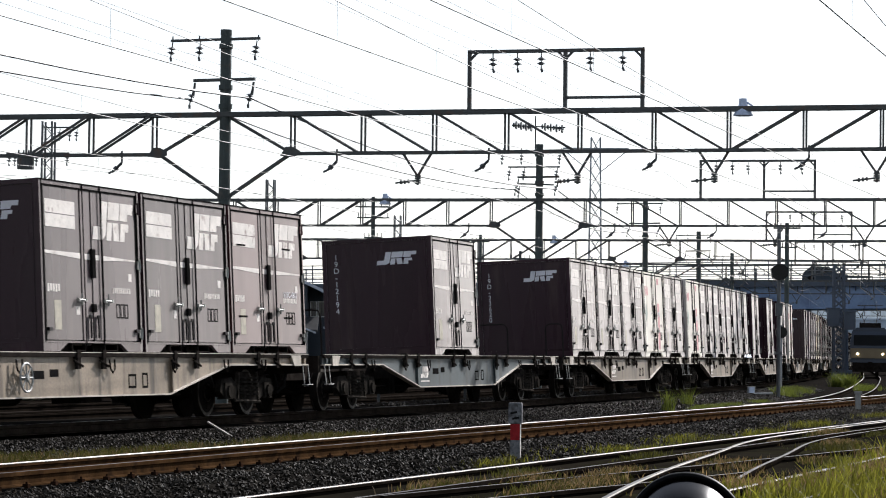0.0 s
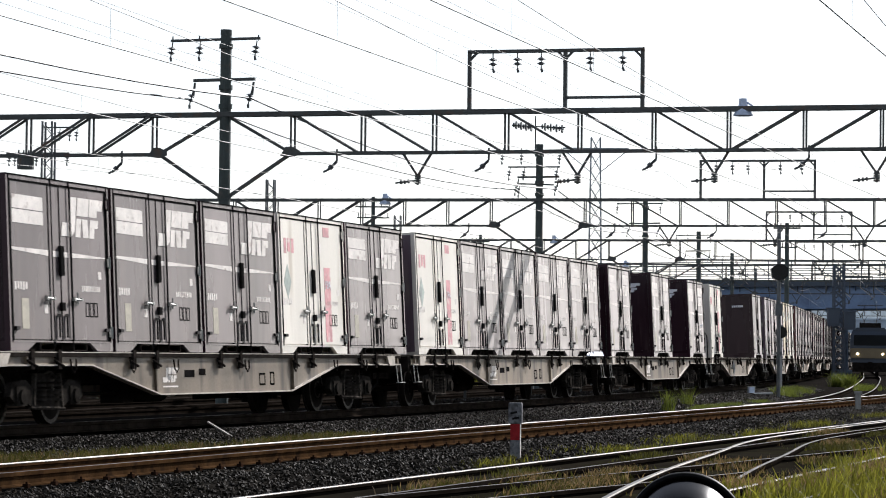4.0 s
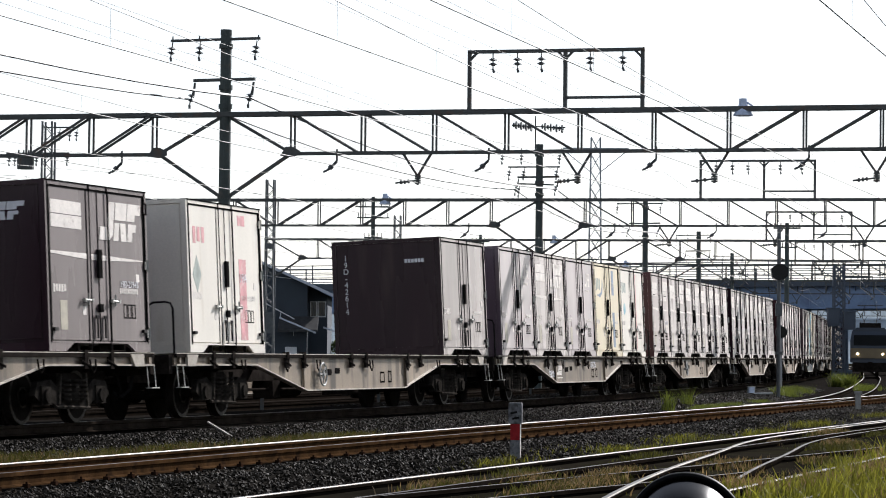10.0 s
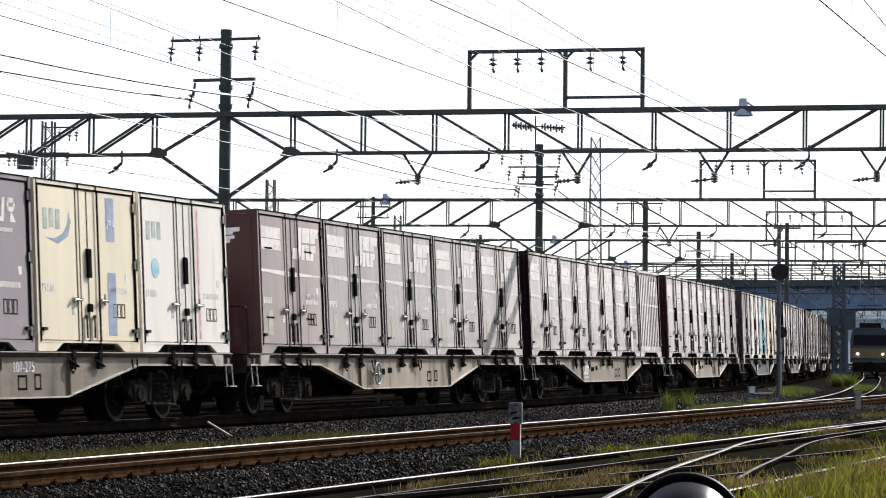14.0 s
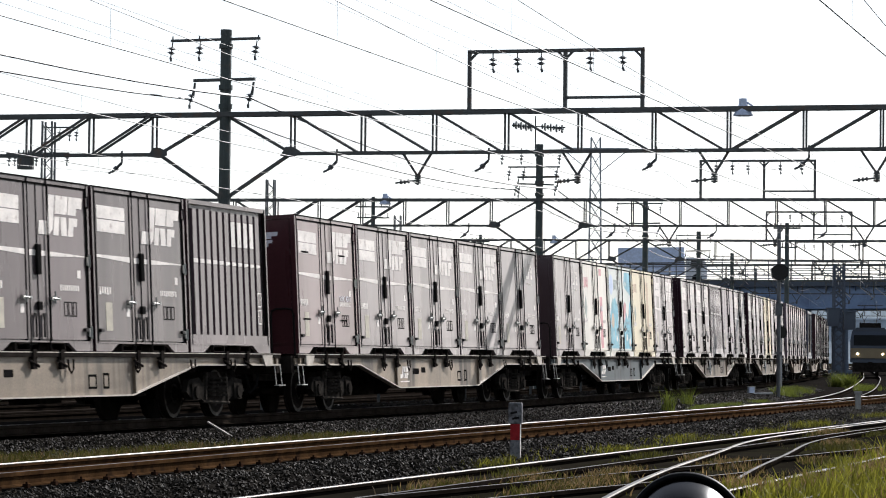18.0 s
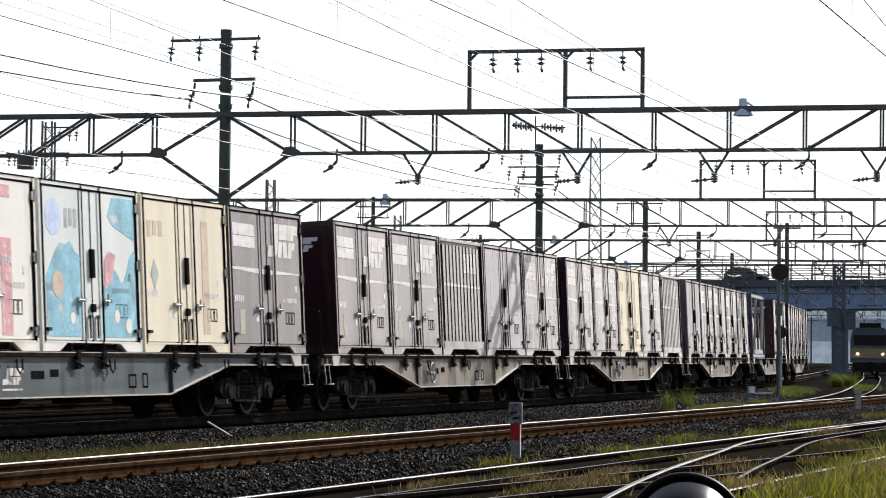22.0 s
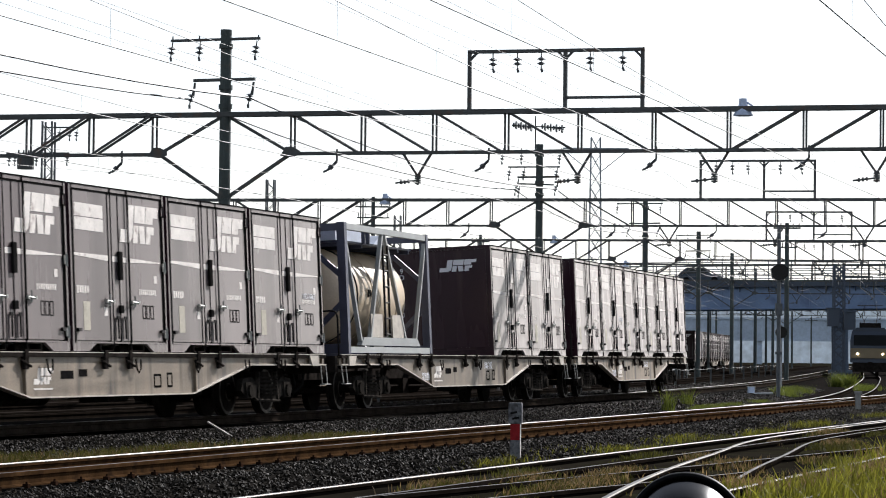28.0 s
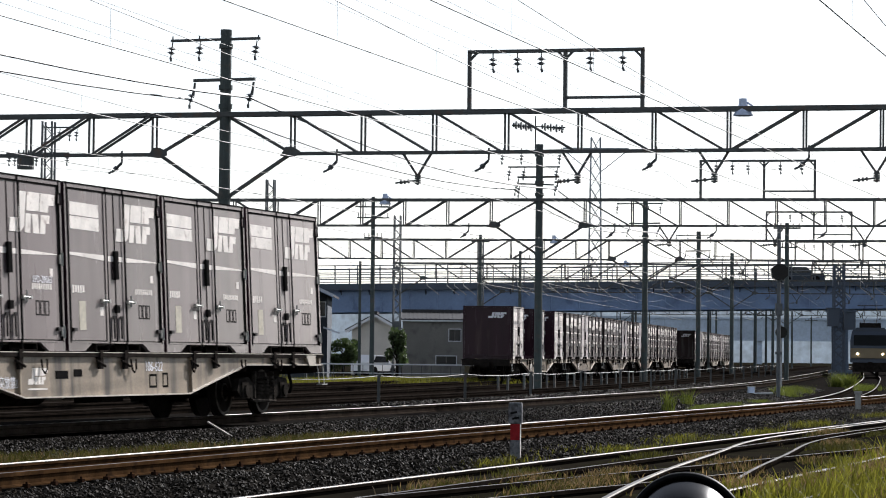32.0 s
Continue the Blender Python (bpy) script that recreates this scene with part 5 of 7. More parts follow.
# ---- container flat wagons ----
def build_wagon(kind):
    paint = M_SILL_GREY if kind == "grey" else M_SILL_BROWN
    w = thing("flat_wagon", pose(0, 0, 0), ("grey-blue" if kind == "grey" else "dusty brownish-grey") + " container flat wagon with fish-bellied sills", "wagon", "wagons of the train")
    OUT = [(-9.75, 1.03), (-9.75, 0.86), (-5.85, 0.86), (-3.15, 0.39), (3.15, 0.39), (5.85, 0.86), (9.75, 0.86), (9.75, 1.03)]
    for s in (-1, 1):
        quick("side_sill", paint, w, lambda bm: slab(bm, OUT, s * 1.16 - 0.02, s * 1.16 + 0.02), "fish-bellied side sill")
        LO = [(-9.75, 0.86), (-5.85, 0.86), (-3.15, 0.39), (3.15, 0.39), (5.85, 0.86), (9.75, 0.86)]
        def flange(bm):
            for a, b in zip(LO[:-1], LO[1:]):
                bar(bm, (a[0], s * 1.165, a[1]), (b[0], s * 1.165, b[1]), 0.13, 0.022)
        quick("flange", M_EDGE, w, flange, "pale lower flange")
        quick("deck_edge", M_GRIME, w, lambda bm: box(bm, -9.75, 9.75, min(s * 1.14, s * 1.235), max(s * 1.14, s * 1.235), 0.985, 1.045))
        quick("deck_lip", M_EDGE, w, lambda bm: box(bm, -9.75, 9.75, min(s * 1.2, s * 1.24), max(s * 1.2, s * 1.24), 1.045, 1.058), "thin pale deck edge")
        for x, z0 in ((-3.3, 0.41), (3.25, 0.41), (-9.6, 0.88), (-8.2, 0.88), (8.2, 0.88), (9.55, 0.88)):
            quick("sill_rib", paint, w, lambda bm: box(bm, x, x + 0.05, min(s * 1.18, s * 1.225), max(s * 1.18, s * 1.225), z0, 0.985))
    quick("deck", M_GRIME, w, lambda bm: (box(bm, -9.75, 9.75, -0.35, 0.35, 0.6, 0.98), [box(bm, x - 0.12, x + 0.12, -1.13, 1.13, 0.8, 0.98) for x in np.arange(-9.4, 9.5, 1.88)]))
    quick("underframe_gear", M_GRIME, w, lambda bm: (rod(bm, (-1.6, 0.2, 0.5), (0.2, 0.2, 0.5), 0.22, 14), box(bm, 0.8, 1.6, -0.7, -0.2, 0.3, 0.62), box(bm, -3.0, -2.6, -0.5, -0.1, 0.28, 0.6), rod(bm, (-5.5, -0.4, 0.45), (5.5, -0.4, 0.4), 0.03, 6)))
    cl = None
    for x in np.arange(-9.0, 9.4, 0.95):
        def clamp(bm):
            box(bm, -0.06, 0.06, -1.26, -1.16, 0.96, 1.09)
            box(bm, -0.05, 0.07, -1.25, -1.2, 0.8, 0.98)
            rod(bm, (-0.16, -1.24, 0.93), (0.14, -1.25, 0.84), 0.02, 6)
        k = int(round((x + 9.0) / 0.95)) % 4
        if k in (1, 2):
            if cl is None:
                cl = quick("container_clamp", M_GRIME, w, clamp, m=pose(x, 0, 0))
            else:
                again(cl, pose(x, 0, 0))
    ho = None
    for x in (-6.6, -4.3, -2.5, 0.8, 3.3, 5.6, 7.4):
        if ho is None:
            ho = quick("hose_loop", M_GRIME, w, lambda bm: path_tube(bm, [(-0.1, -1.24, 0.95), (-0.08, -1.25, 0.8), (0.0, -1.25, 0.74), (0.08, -1.25, 0.8), (0.1, -1.24, 0.95)], 0.015, 5), m=pose(x, 0, 0))
        else:
            again(ho, pose(x, 0, 0))
    quick("sill_marks", M_RUBBER, w, lambda bm: (frame_mark(bm, 1.55, 1.85, 0.5, 0.72, -1.18, 0.035), frame_mark(bm, 2.1, 2.32, 0.5, 0.74, -1.18, 0.035),
                                                 slab(bm, [(-2.0, 0.66), (-1.55, 0.66), (-1.55, 0.78), (-2.0, 0.78)], -1.184, -1.18), slab(bm, [(-1.35, 0.69), (-1.05, 0.69), (-1.05, 0.8), (-1.35, 0.8)], -1.184, -1.18)))
    if kind != "wheel":
        quick("sill_lettering", M_MARK, w, lambda bm: (logo(bm, -2.95, 0.58, 0.62, 0.24, -1.18), slab(bm, [(-2.95, 0.5), (-2.3, 0.5), (-2.3, 0.525), (-2.95, 0.525)], -1.184, -1.18)), "white emblem and bars")
    for e in (-1, 1):
        x = e * 9.9
        quick("end_beam", M_GRIME, w, lambda bm: (box(bm, min(e * 9.75, x), max(e * 9.75, x), -1.15, 1.15, 0.72, 1.03), box(bm, min(e * 9.9, e * 10.2), max(e * 9.9, e * 10.2), -0.12, 0.12, 0.68, 0.92), box(bm, min(e * 9.95, e * 10.18), max(e * 9.95, e * 10.18), -0.2, 0.2, 0.7, 0.9)))
        quick("air_hose", M_RUBBER, w, lambda bm: path_tube(bm, [(e * 9.85, -0.5, 0.75), (e * 10.0, -0.5, 0.5), (e * 10.15, -0.4, 0.38), (e * 10.2, -0.3, 0.45)], 0.03, 6))
        def step(bm):
            for dx in (-0.14, 0.14):
                bar(bm, (e * 9.6 + dx, -1.22, 0.86), (e * 9.6 + dx - 0.04, -1.26, 0.5), 0.013, 0.013, (0, 1, 0))
            box(bm, e * 9.6 - 0.2, e * 9.6 + 0.12, -1.32, -1.22, 0.488, 0.504)
        quick("step", M_STEP, w, step, "white stirrup step")
        quick("end_bracket", M_EDGE, w, lambda bm: slab(bm, [(e * 8.95, 0.84), (e * 9.3, 0.84), (e * 9.3, 1.03), (e * 8.8, 1.03)], -1.25, -1.2))
    if kind != "brown_open":
        quick("handrail", M_ROD, w, lambda bm: path_tube(bm, [(-9.62, -1.14, 1.0), (-9.62, -1.14, 1.78), (-9.62, -1.1, 1.88), (-9.62, -1.0, 1.9), (-9.62, -0.8, 1.9), (-9.62, -0.72, 1.86), (-9.62, -0.7, 1.78), (-9.62, -0.7, 1.0)], 0.02, 6), "dark tubular platform handrail")
        quick("handrail", M_ROD, w, lambda bm: path_tube(bm, [(-9.62, 0.3, 1.0), (-9.62, 0.3, 1.85), (-9.62, 0.4, 1.95), (-9.62, 1.0, 1.95), (-9.62, 1.12, 1.85), (-9.62, 1.14, 1.0)], 0.02, 6), "dark tubular platform handrail")
    if kind == "wheel":
        def hw(bm):
            n = 16
            for i in range(n):
                a, b = 2 * math.pi * i / n, 2 * math.pi * (i + 1) / n
                rod(bm, (0.21 * math.cos(a), 0, 0.21 * math.sin(a)), (0.21 * math.cos(b), 0, 0.21 * math.sin(b)), 0.017, 6)
            for i in range(4):
                a = math.pi * i / 4
                rod(bm, (0.2 * math.cos(a), 0, 0.2 * math.sin(a)), (-0.2 * math.cos(a), 0, -0.2 * math.sin(a)), 0.011, 6)
            rod(bm, (0, -0.03, 0), (0, 0.1, 0), 0.04, 8)
        quick("hand_wheel", M_FRAME_GREY, w, hw, "spoked brake hand wheel", m=pose(-2.35, -1.28, 0.68))
    for bx in (-7.1, 7.1):
        def frame_bogie(bm):
            box(bm, -0.3, 0.3, -0.95, 0.95, 0.5, 0.75)
        b = quick("bogie", M_GRIME, w, frame_bogie, m=pose(bx, 0, 0))
        for s in (-1, 1):
            y0 = s * 0.98
            def side(bm):
                slab(bm, [(-1.3, 0.42), (-1.2, 0.62), (-0.75, 0.66), (-0.45, 0.5), (0.45, 0.5), (0.75, 0.66), (1.2, 0.62), (1.3, 0.42), (1.1, 0.3), (0.8, 0.34), (0.5, 0.24), (-0.5, 0.24), (-0.8, 0.34), (-1.1, 0.3)], y0 - 0.05, y0 + 0.05)
                for x in (-0.95, 0.95):
                    box(bm, x - 0.17, x + 0.17, y0 - 0.08, y0 + 0.08, 0.28, 0.56)
                    rod(bm, (x, y0 - 0.12, 0.41), (x, y0 + 0.12, 0.41), 0.11, 12)
                for x in (-0.28, 0.0, 0.28):
                    for k in range(5):
                        rod(bm, (x, y0 + s * 0.05, 0.34 + 0.07 * k), (x, y0 + s * 0.05, 0.375 + 0.07 * k), 0.1, 10)
            part_side = quick("side_frame", M_BOGIE, b, side)
            quick("brake_hanger", M_HANGER if s < 0 else M_BOGIE, b, lambda bm: (bar(bm, (-0.42, s * 1.02, 0.75), (-0.5, s * 1.02, 0.28), 0.05, 0.07, (0, 1, 0)), bar(bm, (0.45, s * 1.02, 0.75), (0.5, s * 1.02, 0.25), 0.05, 0.07, (0, 1, 0)), rod(bm, (-0.6, s * 1.02, 0.25), (0.6, s * 1.02, 0.22), 0.03, 6)))
        for dx in (-0.95, 0.95):
            def wheels(bm):
                rod(bm, (0, -0.95, 0), (0, 0.95, 0), 0.075, 10)
                for s in (-1, 1):
                    y0 = s * 0.5335
                    rod(bm, (0, y0 - s * 0.005, 0), (0, y0 + s * 0.1, 0), 0.41, 28, 0.402)
                    rod(bm, (0, y0 - s * 0.035, 0), (0, y0 - s * 0.005, 0), 0.435, 28)
                    rod(bm, (0, y0 + s * 0.1, 0), (0, y0 + s * 0.13, 0), 0.13, 14, 0.1)
                    for k in range(3):
                        a = 2 * math.pi * k / 3
                        rod(bm, (0.24 * math.cos(a), y0 + s * 0.09, 0.24 * math.sin(a)), (0.24 * math.cos(a), y0 + s * 0.108, 0.24 * math.sin(a)), 0.05, 8)
            ws = quick("wheelset", M_WHEEL, w, wheels, "worn steel wheels on an axle", m=pose(bx + dx, 0, 0.405))
            def tyre(bm):
                n = 28
                for r0, r1, ya in ((0.345, 0.4, -0.64), (0.13, 0.16, -0.668)):
                    a = [[bm.verts.new((r * math.cos(2 * math.pi * i / n), yy, r * math.sin(2 * math.pi * i / n))) for i in range(n)] for r, yy in ((r0, ya + 0.02), (r0, ya), (r1, ya), (r1, ya + 0.02))]
                    for p, q in ((0, 1), (1, 2), (2, 3)):
                        for i in range(n):
                            bm.faces.new((a[p][i], a[p][(i + 1) % n], a[q][(i + 1) % n], a[q][i]))
            quick("tyre", M_TYRE, ws, tyre, "bright worn wheel rim")
    return w


WAGONS = {}


def wagon(kind):
    if kind in WAGONS:
        return copy_thing(WAGONS[kind], pose(0, 0, 0))
    WAGONS[kind] = build_wagon(kind)
    return WAGONS[kind]


# wagon number: (kind, shift of the load, what stands on its five places)
m_, s_, p_, v_ = "maroon", "maroon_slat", "maroon_plain", "mauve"
TRAIN = [
    (-7, "wheel", 0.0, [None, None, m_, m_, s_]),
    (-6, "grey", -0.26, [None, None, m_, None, None]),
    (-5, "brown", 0.5, [m_, m_, m_, "white_red", m_]),
    (-4, "brown_open", -0.04, ["white_red", m_, m_, m_, m_]),
    (-3, "brown", -0.05, [m_, None, m_, None, m_]),
    (-2, "wheel", 0.14, ["white_red", None, None, None, p_]),
    (-1, "brown", 0.0, [v_, m_, v_, "cream", "white"]),
    (0, "wheel", 0.09, [s_, m_, m_, m_, m_]),
    (1, "brown_open", -0.41, [m_, m_, m_, m_, "ribbed"]),
    (2, "brown", -0.39, [s_, m_, m_, m_, "dark_mauve"]),
    (3, "grey", -0.03, ["dark_mauve", "white_red", "skyblue", "cream_plain", m_]),
    (4, "wheel", 0.39, [m_, m_, "ribbed", v_, m_]),
    (5, "wheel", 0.0, [m_, m_, "cream_plain", m_, "ribbed"]),
    (6, "brown", 0.01, [v_, m_, m_, m_, m_]),
    (7, "brown", 0.02, ["tank", None, None, m_, m_]),
    (8, "brown", 0.04, [m_, m_, m_, m_, m_]),
]
def sill_text(text, parent, x, z, size):
    """White words or figures on a side sill."""
    cu = bpy.data.curves.new("sill_text", "FONT")
    cu.body, cu.size, cu.align_x, cu.extrude = text, size, "CENTER", 0.002
    ob = new("sill_text", cu)
    dg = bpy.context.evaluated_depsgraph_get()
    me = bpy.data.meshes.new_from_object(ob.evaluated_get(dg))
    bpy.data.objects.remove(ob)
    me.materials.clear()
    me.materials.append(M_ENDMARK)
    f = new("sill_text", me)
    f.parent = parent
    f.matrix_basis = pose(x, -1.184, z, 90, 0, 0)


SILL_NUMBERS = {-1: "107-275", 7: "106-242", 8: "106-622"}
SIDE_NUMBERS = {(-7, 4): "V19C-4311", (-3, 4): "19D-21943", (6, 4): "19D-14863", (8, 1): "19D-39063"}
MOVERS, WHEELS = [], []
for num, kind, load_shift, load in TRAIN:
    w = wagon(kind)
    u_mid = 20.4 * num + 9.25
    if num in SILL_NUMBERS:
        sill_text(SILL_NUMBERS[num], w, 1.75, 0.765, 0.22)
        sill_text("\u7a81\u653e\u7981\u6b62", w, -3.55, 0.54, 0.19)
    MOVERS.append((w, u_mid, pose(0, 0, 0)))
    WHEELS += [(o, u_mid) for o in w.children if o.name.startswith("wheelset")]
    for place, what in enumerate(load):
        if what is None:
            continue
        c = tank_container() if what == "tank" else container(what)
        MOVERS.append((c, u_mid, pose(load_shift - 9.25 + PITCH * place + 0.02, 0, 1.07)))
        if (num, place) == (-4, 0):
            quick("end_panel", M_MAUVE, c, lambda bm: box(bm, -0.006, 0.004, -1.14, 1.14, 0.06, CH - 0.05), "dark purple end wall")
        if (num, place) in SIDE_NUMBERS:
            door_text(SIDE_NUMBERS[num, place], c, 2.95, 1.0, 0.15, -CW + 0.012)
        if (num, place) in ((-6, 2), (-5, 0), (-2, 4), (7, 3)):
            end_number({-6: "19D-12194", -5: "19D-23620", -2: "19D-42614", 7: "19D-41590"}[num], c)


# ---- loose white sheet lying on the end of a wagon ----
def loose_sheet():
    ob = thing("loose_sheet", pose(0, 0, 0), "crumpled white plastic sheet on a wagon's end", "sheet")
    def fold(bm):
        r = random.Random(4)
        nx, ny = 16, 4
        g = [[bm.verts.new((-0.95 + 1.9 * i / nx, -1.36 + 0.14 * j / ny, (0.02 if j in (0, ny) or i in (0, nx) else 0.06 + 0.09 * r.random()))) for j in range(ny + 1)] for i in range(nx + 1)]
        for i in range(nx):
            for j in range(ny):
                bm.faces.new((g[i][j], g[i + 1][j], g[i + 1][j + 1], g[i][j + 1]))
        lo = [bm.verts.new((v.co.x, v.co.y, 0)) for v in (g[0][0], g[nx][0], g[nx][ny], g[0][ny])]
        bm.faces.new(lo[::-1])
    quick("folds", M_SHEET, ob, fold)
    return ob


MOVERS.append((loose_sheet(), 20.4 * -4 + 9.25, pose(8.45, 0, 1.047)))


# ---- things beside the line ----
def fence():
    f = thing("wire_fence", pose(0, 0, 0), "dark post fence with a single pale rope between tracks", "fence")
    tops = []
    post = None
    for k in range(18):
        s = 1.8 + 9.5 * k
        x, y, _ = rail_line(s, -3.5)
        if post is None:
            post = quick("post", M_STEEL, f, lambda bm: (bar(bm, (0, 0, -0.4), (0, 0, 0.6), 0.08, 0.06, (0, 1, 0)), box(bm, -0.07, 0.07, -0.05, 0.05, 0.56, 0.62)), m=pose(x, y, 0))
        else:
            again(post, pose(x, y, 0))
        tops.append(Vector((x, y, 0.57)))
    bm = bmesh.new()
    for a, b in zip(tops[:-1], tops[1:]):
        span(bm, a, b, 0.06, 0.008, 6)
    part("rope", bm, M_WIRE, f, "pale sagging rope")


fence()

rack = None
for k in range(14):
    m = at_line(43.0 + 5.2 * k, -6.9 + 0.02 * k)
    if rack is None:
        rack = thing("cable_stand", m, "low dark cable stand with white top bar", "cable stand", "cable stands beside the track")
        quick("top_bar", M_STEP, rack, lambda bm: box(bm, -1.0, 1.0, -0.04, 0.04, 0.37, 0.395), "white painted bar")
        for x in (-0.95, 0.95):
            quick("leg", M_STEEL, rack, lambda bm: box(bm, x - 0.04, x + 0.04, -0.04, 0.04, -0.31, 0.36))
    else:
        copy_thing(rack, m)


def distance_marker():
    m = thing("marker_post", pose(1.1, 43.1, -0.48, 0, 0, -8), "grey headed marker post with red and white shaft", "marker post")
    def head(bm):
        box(bm, -0.1, 0.1, -0.06, 0.06, 0.6, 0.915)
        soften(bm, 0.015)
    quick("head", M_SIGNAL_GREY, m, head)
    quick("plate", M_RUBBER, m, lambda bm: [slab(bm, [(x, z), (x + 0.1, z + 0.02), (x + 0.1, z + 0.05), (x, z + 0.03)], -0.064, -0.06) for x, z in ((-0.07, 0.74), (-0.04, 0.66))], "dark smudged markings")
    quick("shaft", M_SIGNAL_RED, m, lambda bm: box(bm, -0.07, 0.07, -0.045, 0.045, 0.36, 0.6), "red shaft band")
    quick("foot", M_SIGNAL_GREY, m, lambda bm: box(bm, -0.07, 0.07, -0.045, 0.045, -0.1, 0.36))
    quick("edge_strip", M_STEP, m, lambda bm: box(bm, 0.072, 0.08, -0.05, 0.05, 0.1, 0.6))


distance_marker()


def dwarf_signal():
    d = thing("dwarf_signal", pose(0.676, 8.0, -0.5, 0, 0, -5), "glossy black hooded signal lamp close to the camera", "signal")
    def turned(bm, prof, seg=48):
        rings = [[bm.verts.new((r * math.cos(2 * math.pi * i / seg), y, 1.16 + r * math.sin(2 * math.pi * i / seg))) for i in range(seg)] for y, r in prof]
        for p, q in zip(rings[:-1], rings[1:]):
            for i in range(seg):
                bm.faces.new((p[i], p[(i + 1) % seg], q[(i + 1) % seg], q[i]))
        bm.faces.new(rings[0][::-1])
        bm.faces.new(rings[-1])
    bm = bmesh.new()
    turned(bm, [(-0.04, 0.1), (-0.04, 0.147), (-0.075, 0.15), (-0.08, 0.156), (-0.075, 0.163), (-0.04, 0.165), (0.0, 0.16), (0.19, 0.12)])
    part("hood", bm, M_HOOD, d, "round black hood rim", smooth=True)
    bm = bmesh.new()
    turned(bm, [(-0.04, 0.143), (-0.095, 0.142), (-0.105, 0.139), (-0.14, 0.124), (-0.185, 0.104), (-0.2, 0.092), (-0.205, 0.07)])
    part("lens", bm, M_LENS, d, "glossy black cone catching the sun", smooth=True)
    quick("case", M_BLACK, d, lambda bm: (box(bm, -0.1, 0.1, 0.17, 0.3, 1.02, 1.24), rod(bm, (0, 0.25, 0), (0, 0.25, 1.05), 0.045, 12)))
    quick("bracket", M_BLACK, d, lambda bm: rod(bm, (0.155, 0.0, 1.2), (0.3, -0.02, 1.03), 0.012, 6))


dwarf_signal()


def signal_mast(x, y, h, head, label):
    g = thing("signal_mast", pose(x, y, -0.4), label, "signal")
    quick("mast", M_MAST, g, lambda bm: rod(bm, (0, 0, 0), (0, 0, h), 0.075, 12), "grey steel tube")
    def hd(bm):
        bm2 = [(-0.3, head + 0.1), (-0.26, head - 0.2), (-0.1, head - 0.3), (0.14, head - 0.3), (0.3, head - 0.14), (0.32, head + 0.14), (0.12, head + 0.27), (-0.12, head + 0.27)]
        slab(bm, bm2, -0.22, 0.1)
    quick("signal_head", M_BLACK, g, hd, "black octagonal signal head")
    for z in (head - 1.6, head - 3.0):
        quick("box", M_MAST, g, lambda bm: box(bm, -0.12, 0.12, -0.12, 0.12, z, z + 0.45 if z > head - 2 else z + 0.1))
    quick("foot", M_CONCRETE, g, lambda bm: box(bm, -0.3, 0.3, -0.3, 0.3, -0.2, 0.1))


signal_mast(12.2, 105.2, 6.3, 4.65, "grey tubular signal mast with a black round-cornered head")
rp = thing("repeater_signal", pose(14.2, 121.5, -0.4), "small round black repeater signal on a thin post", "signal")
quick("post", M_LATTICE, rp, lambda bm: rod(bm, (0, 0, 0), (0, 0, 2.9), 0.045, 8))
quick("disc", M_BLACK, rp, lambda bm: rod(bm, (0, -0.05, 2.6), (0, 0.08, 2.6), 0.25, 20), "round black disc")


def point_machine():
    p = thing("point_machine", pose(11.3, 106.0, -0.3, 0, 0, 10), "blue and white point motor with pale operating rods", "point machine")
    quick("case", M_LAMP, p, lambda bm: box(bm, -0.1, 0.1, -0.12, 0.12, 0.0, 0.36))
    quick("lid", M_STEP, p, lambda bm: box(bm, -0.12, 0.12, -0.14, 0.14, 0.36, 0.39))
    quick("rod", M_TRIM, p, lambda bm: (rod(bm, (-0.7, -0.25, 0.1), (0.75, -0.25, 0.14), 0.035, 6), rod(bm, (-0.8, -0.9, 0.04), (-0.1, -0.3, 0.1), 0.04, 6)))
    quick("plate", M_GRIME, p, lambda bm: box(bm, -1.7, -0.2, -0.7, 0.2, -0.05, 0.12))


point_machine()
cp = thing("concrete_post", pose(11.65, 81.2, -0.47), "short pale concrete lineside post", "post")
quick("post", M_CONCRETE, cp, lambda bm: box(bm, -0.07, 0.07, -0.07, 0.07, 0.0, 0.62))
quick("cap", M_CONCRETE, cp, lambda bm: box(bm, -0.1, 0.1, -0.1, 0.1, 0.62, 0.69))
bd = thing("white_stick", pose(-3.36, 46.6, -0.21), "thin white painted stick lying down the ballast", "stick")
quick("stick", M_STEP, bd, lambda bm: bar(bm, (0, 0, 0), (-0.6, 2.7, 0.16), 0.028, 0.024))


# ---- further poles, masts and towers ----
def plain_pole(x, y, h, arms, label="dark utility pole with short cross arms", r=0.14):
    p = thing("utility_pole", pose(x, y, -0.4), label, "pole")
    quick("pole", M_POLE, p, lambda bm: rod(bm, (0, 0, 0), (0, 0, h), r, 10, r * 0.8))
    for z, w in arms:
        quick("cross_arm", M_STEEL, p, lambda bm: (box(bm, -w, w, -0.04, 0.04, z, z + 0.08), [rod(bm, (a * w, 0, z + 0.08), (a * w, 0, z + 0.3), 0.03, 6) for a in (-0.9, -0.45, 0.45, 0.9)]))
    return p


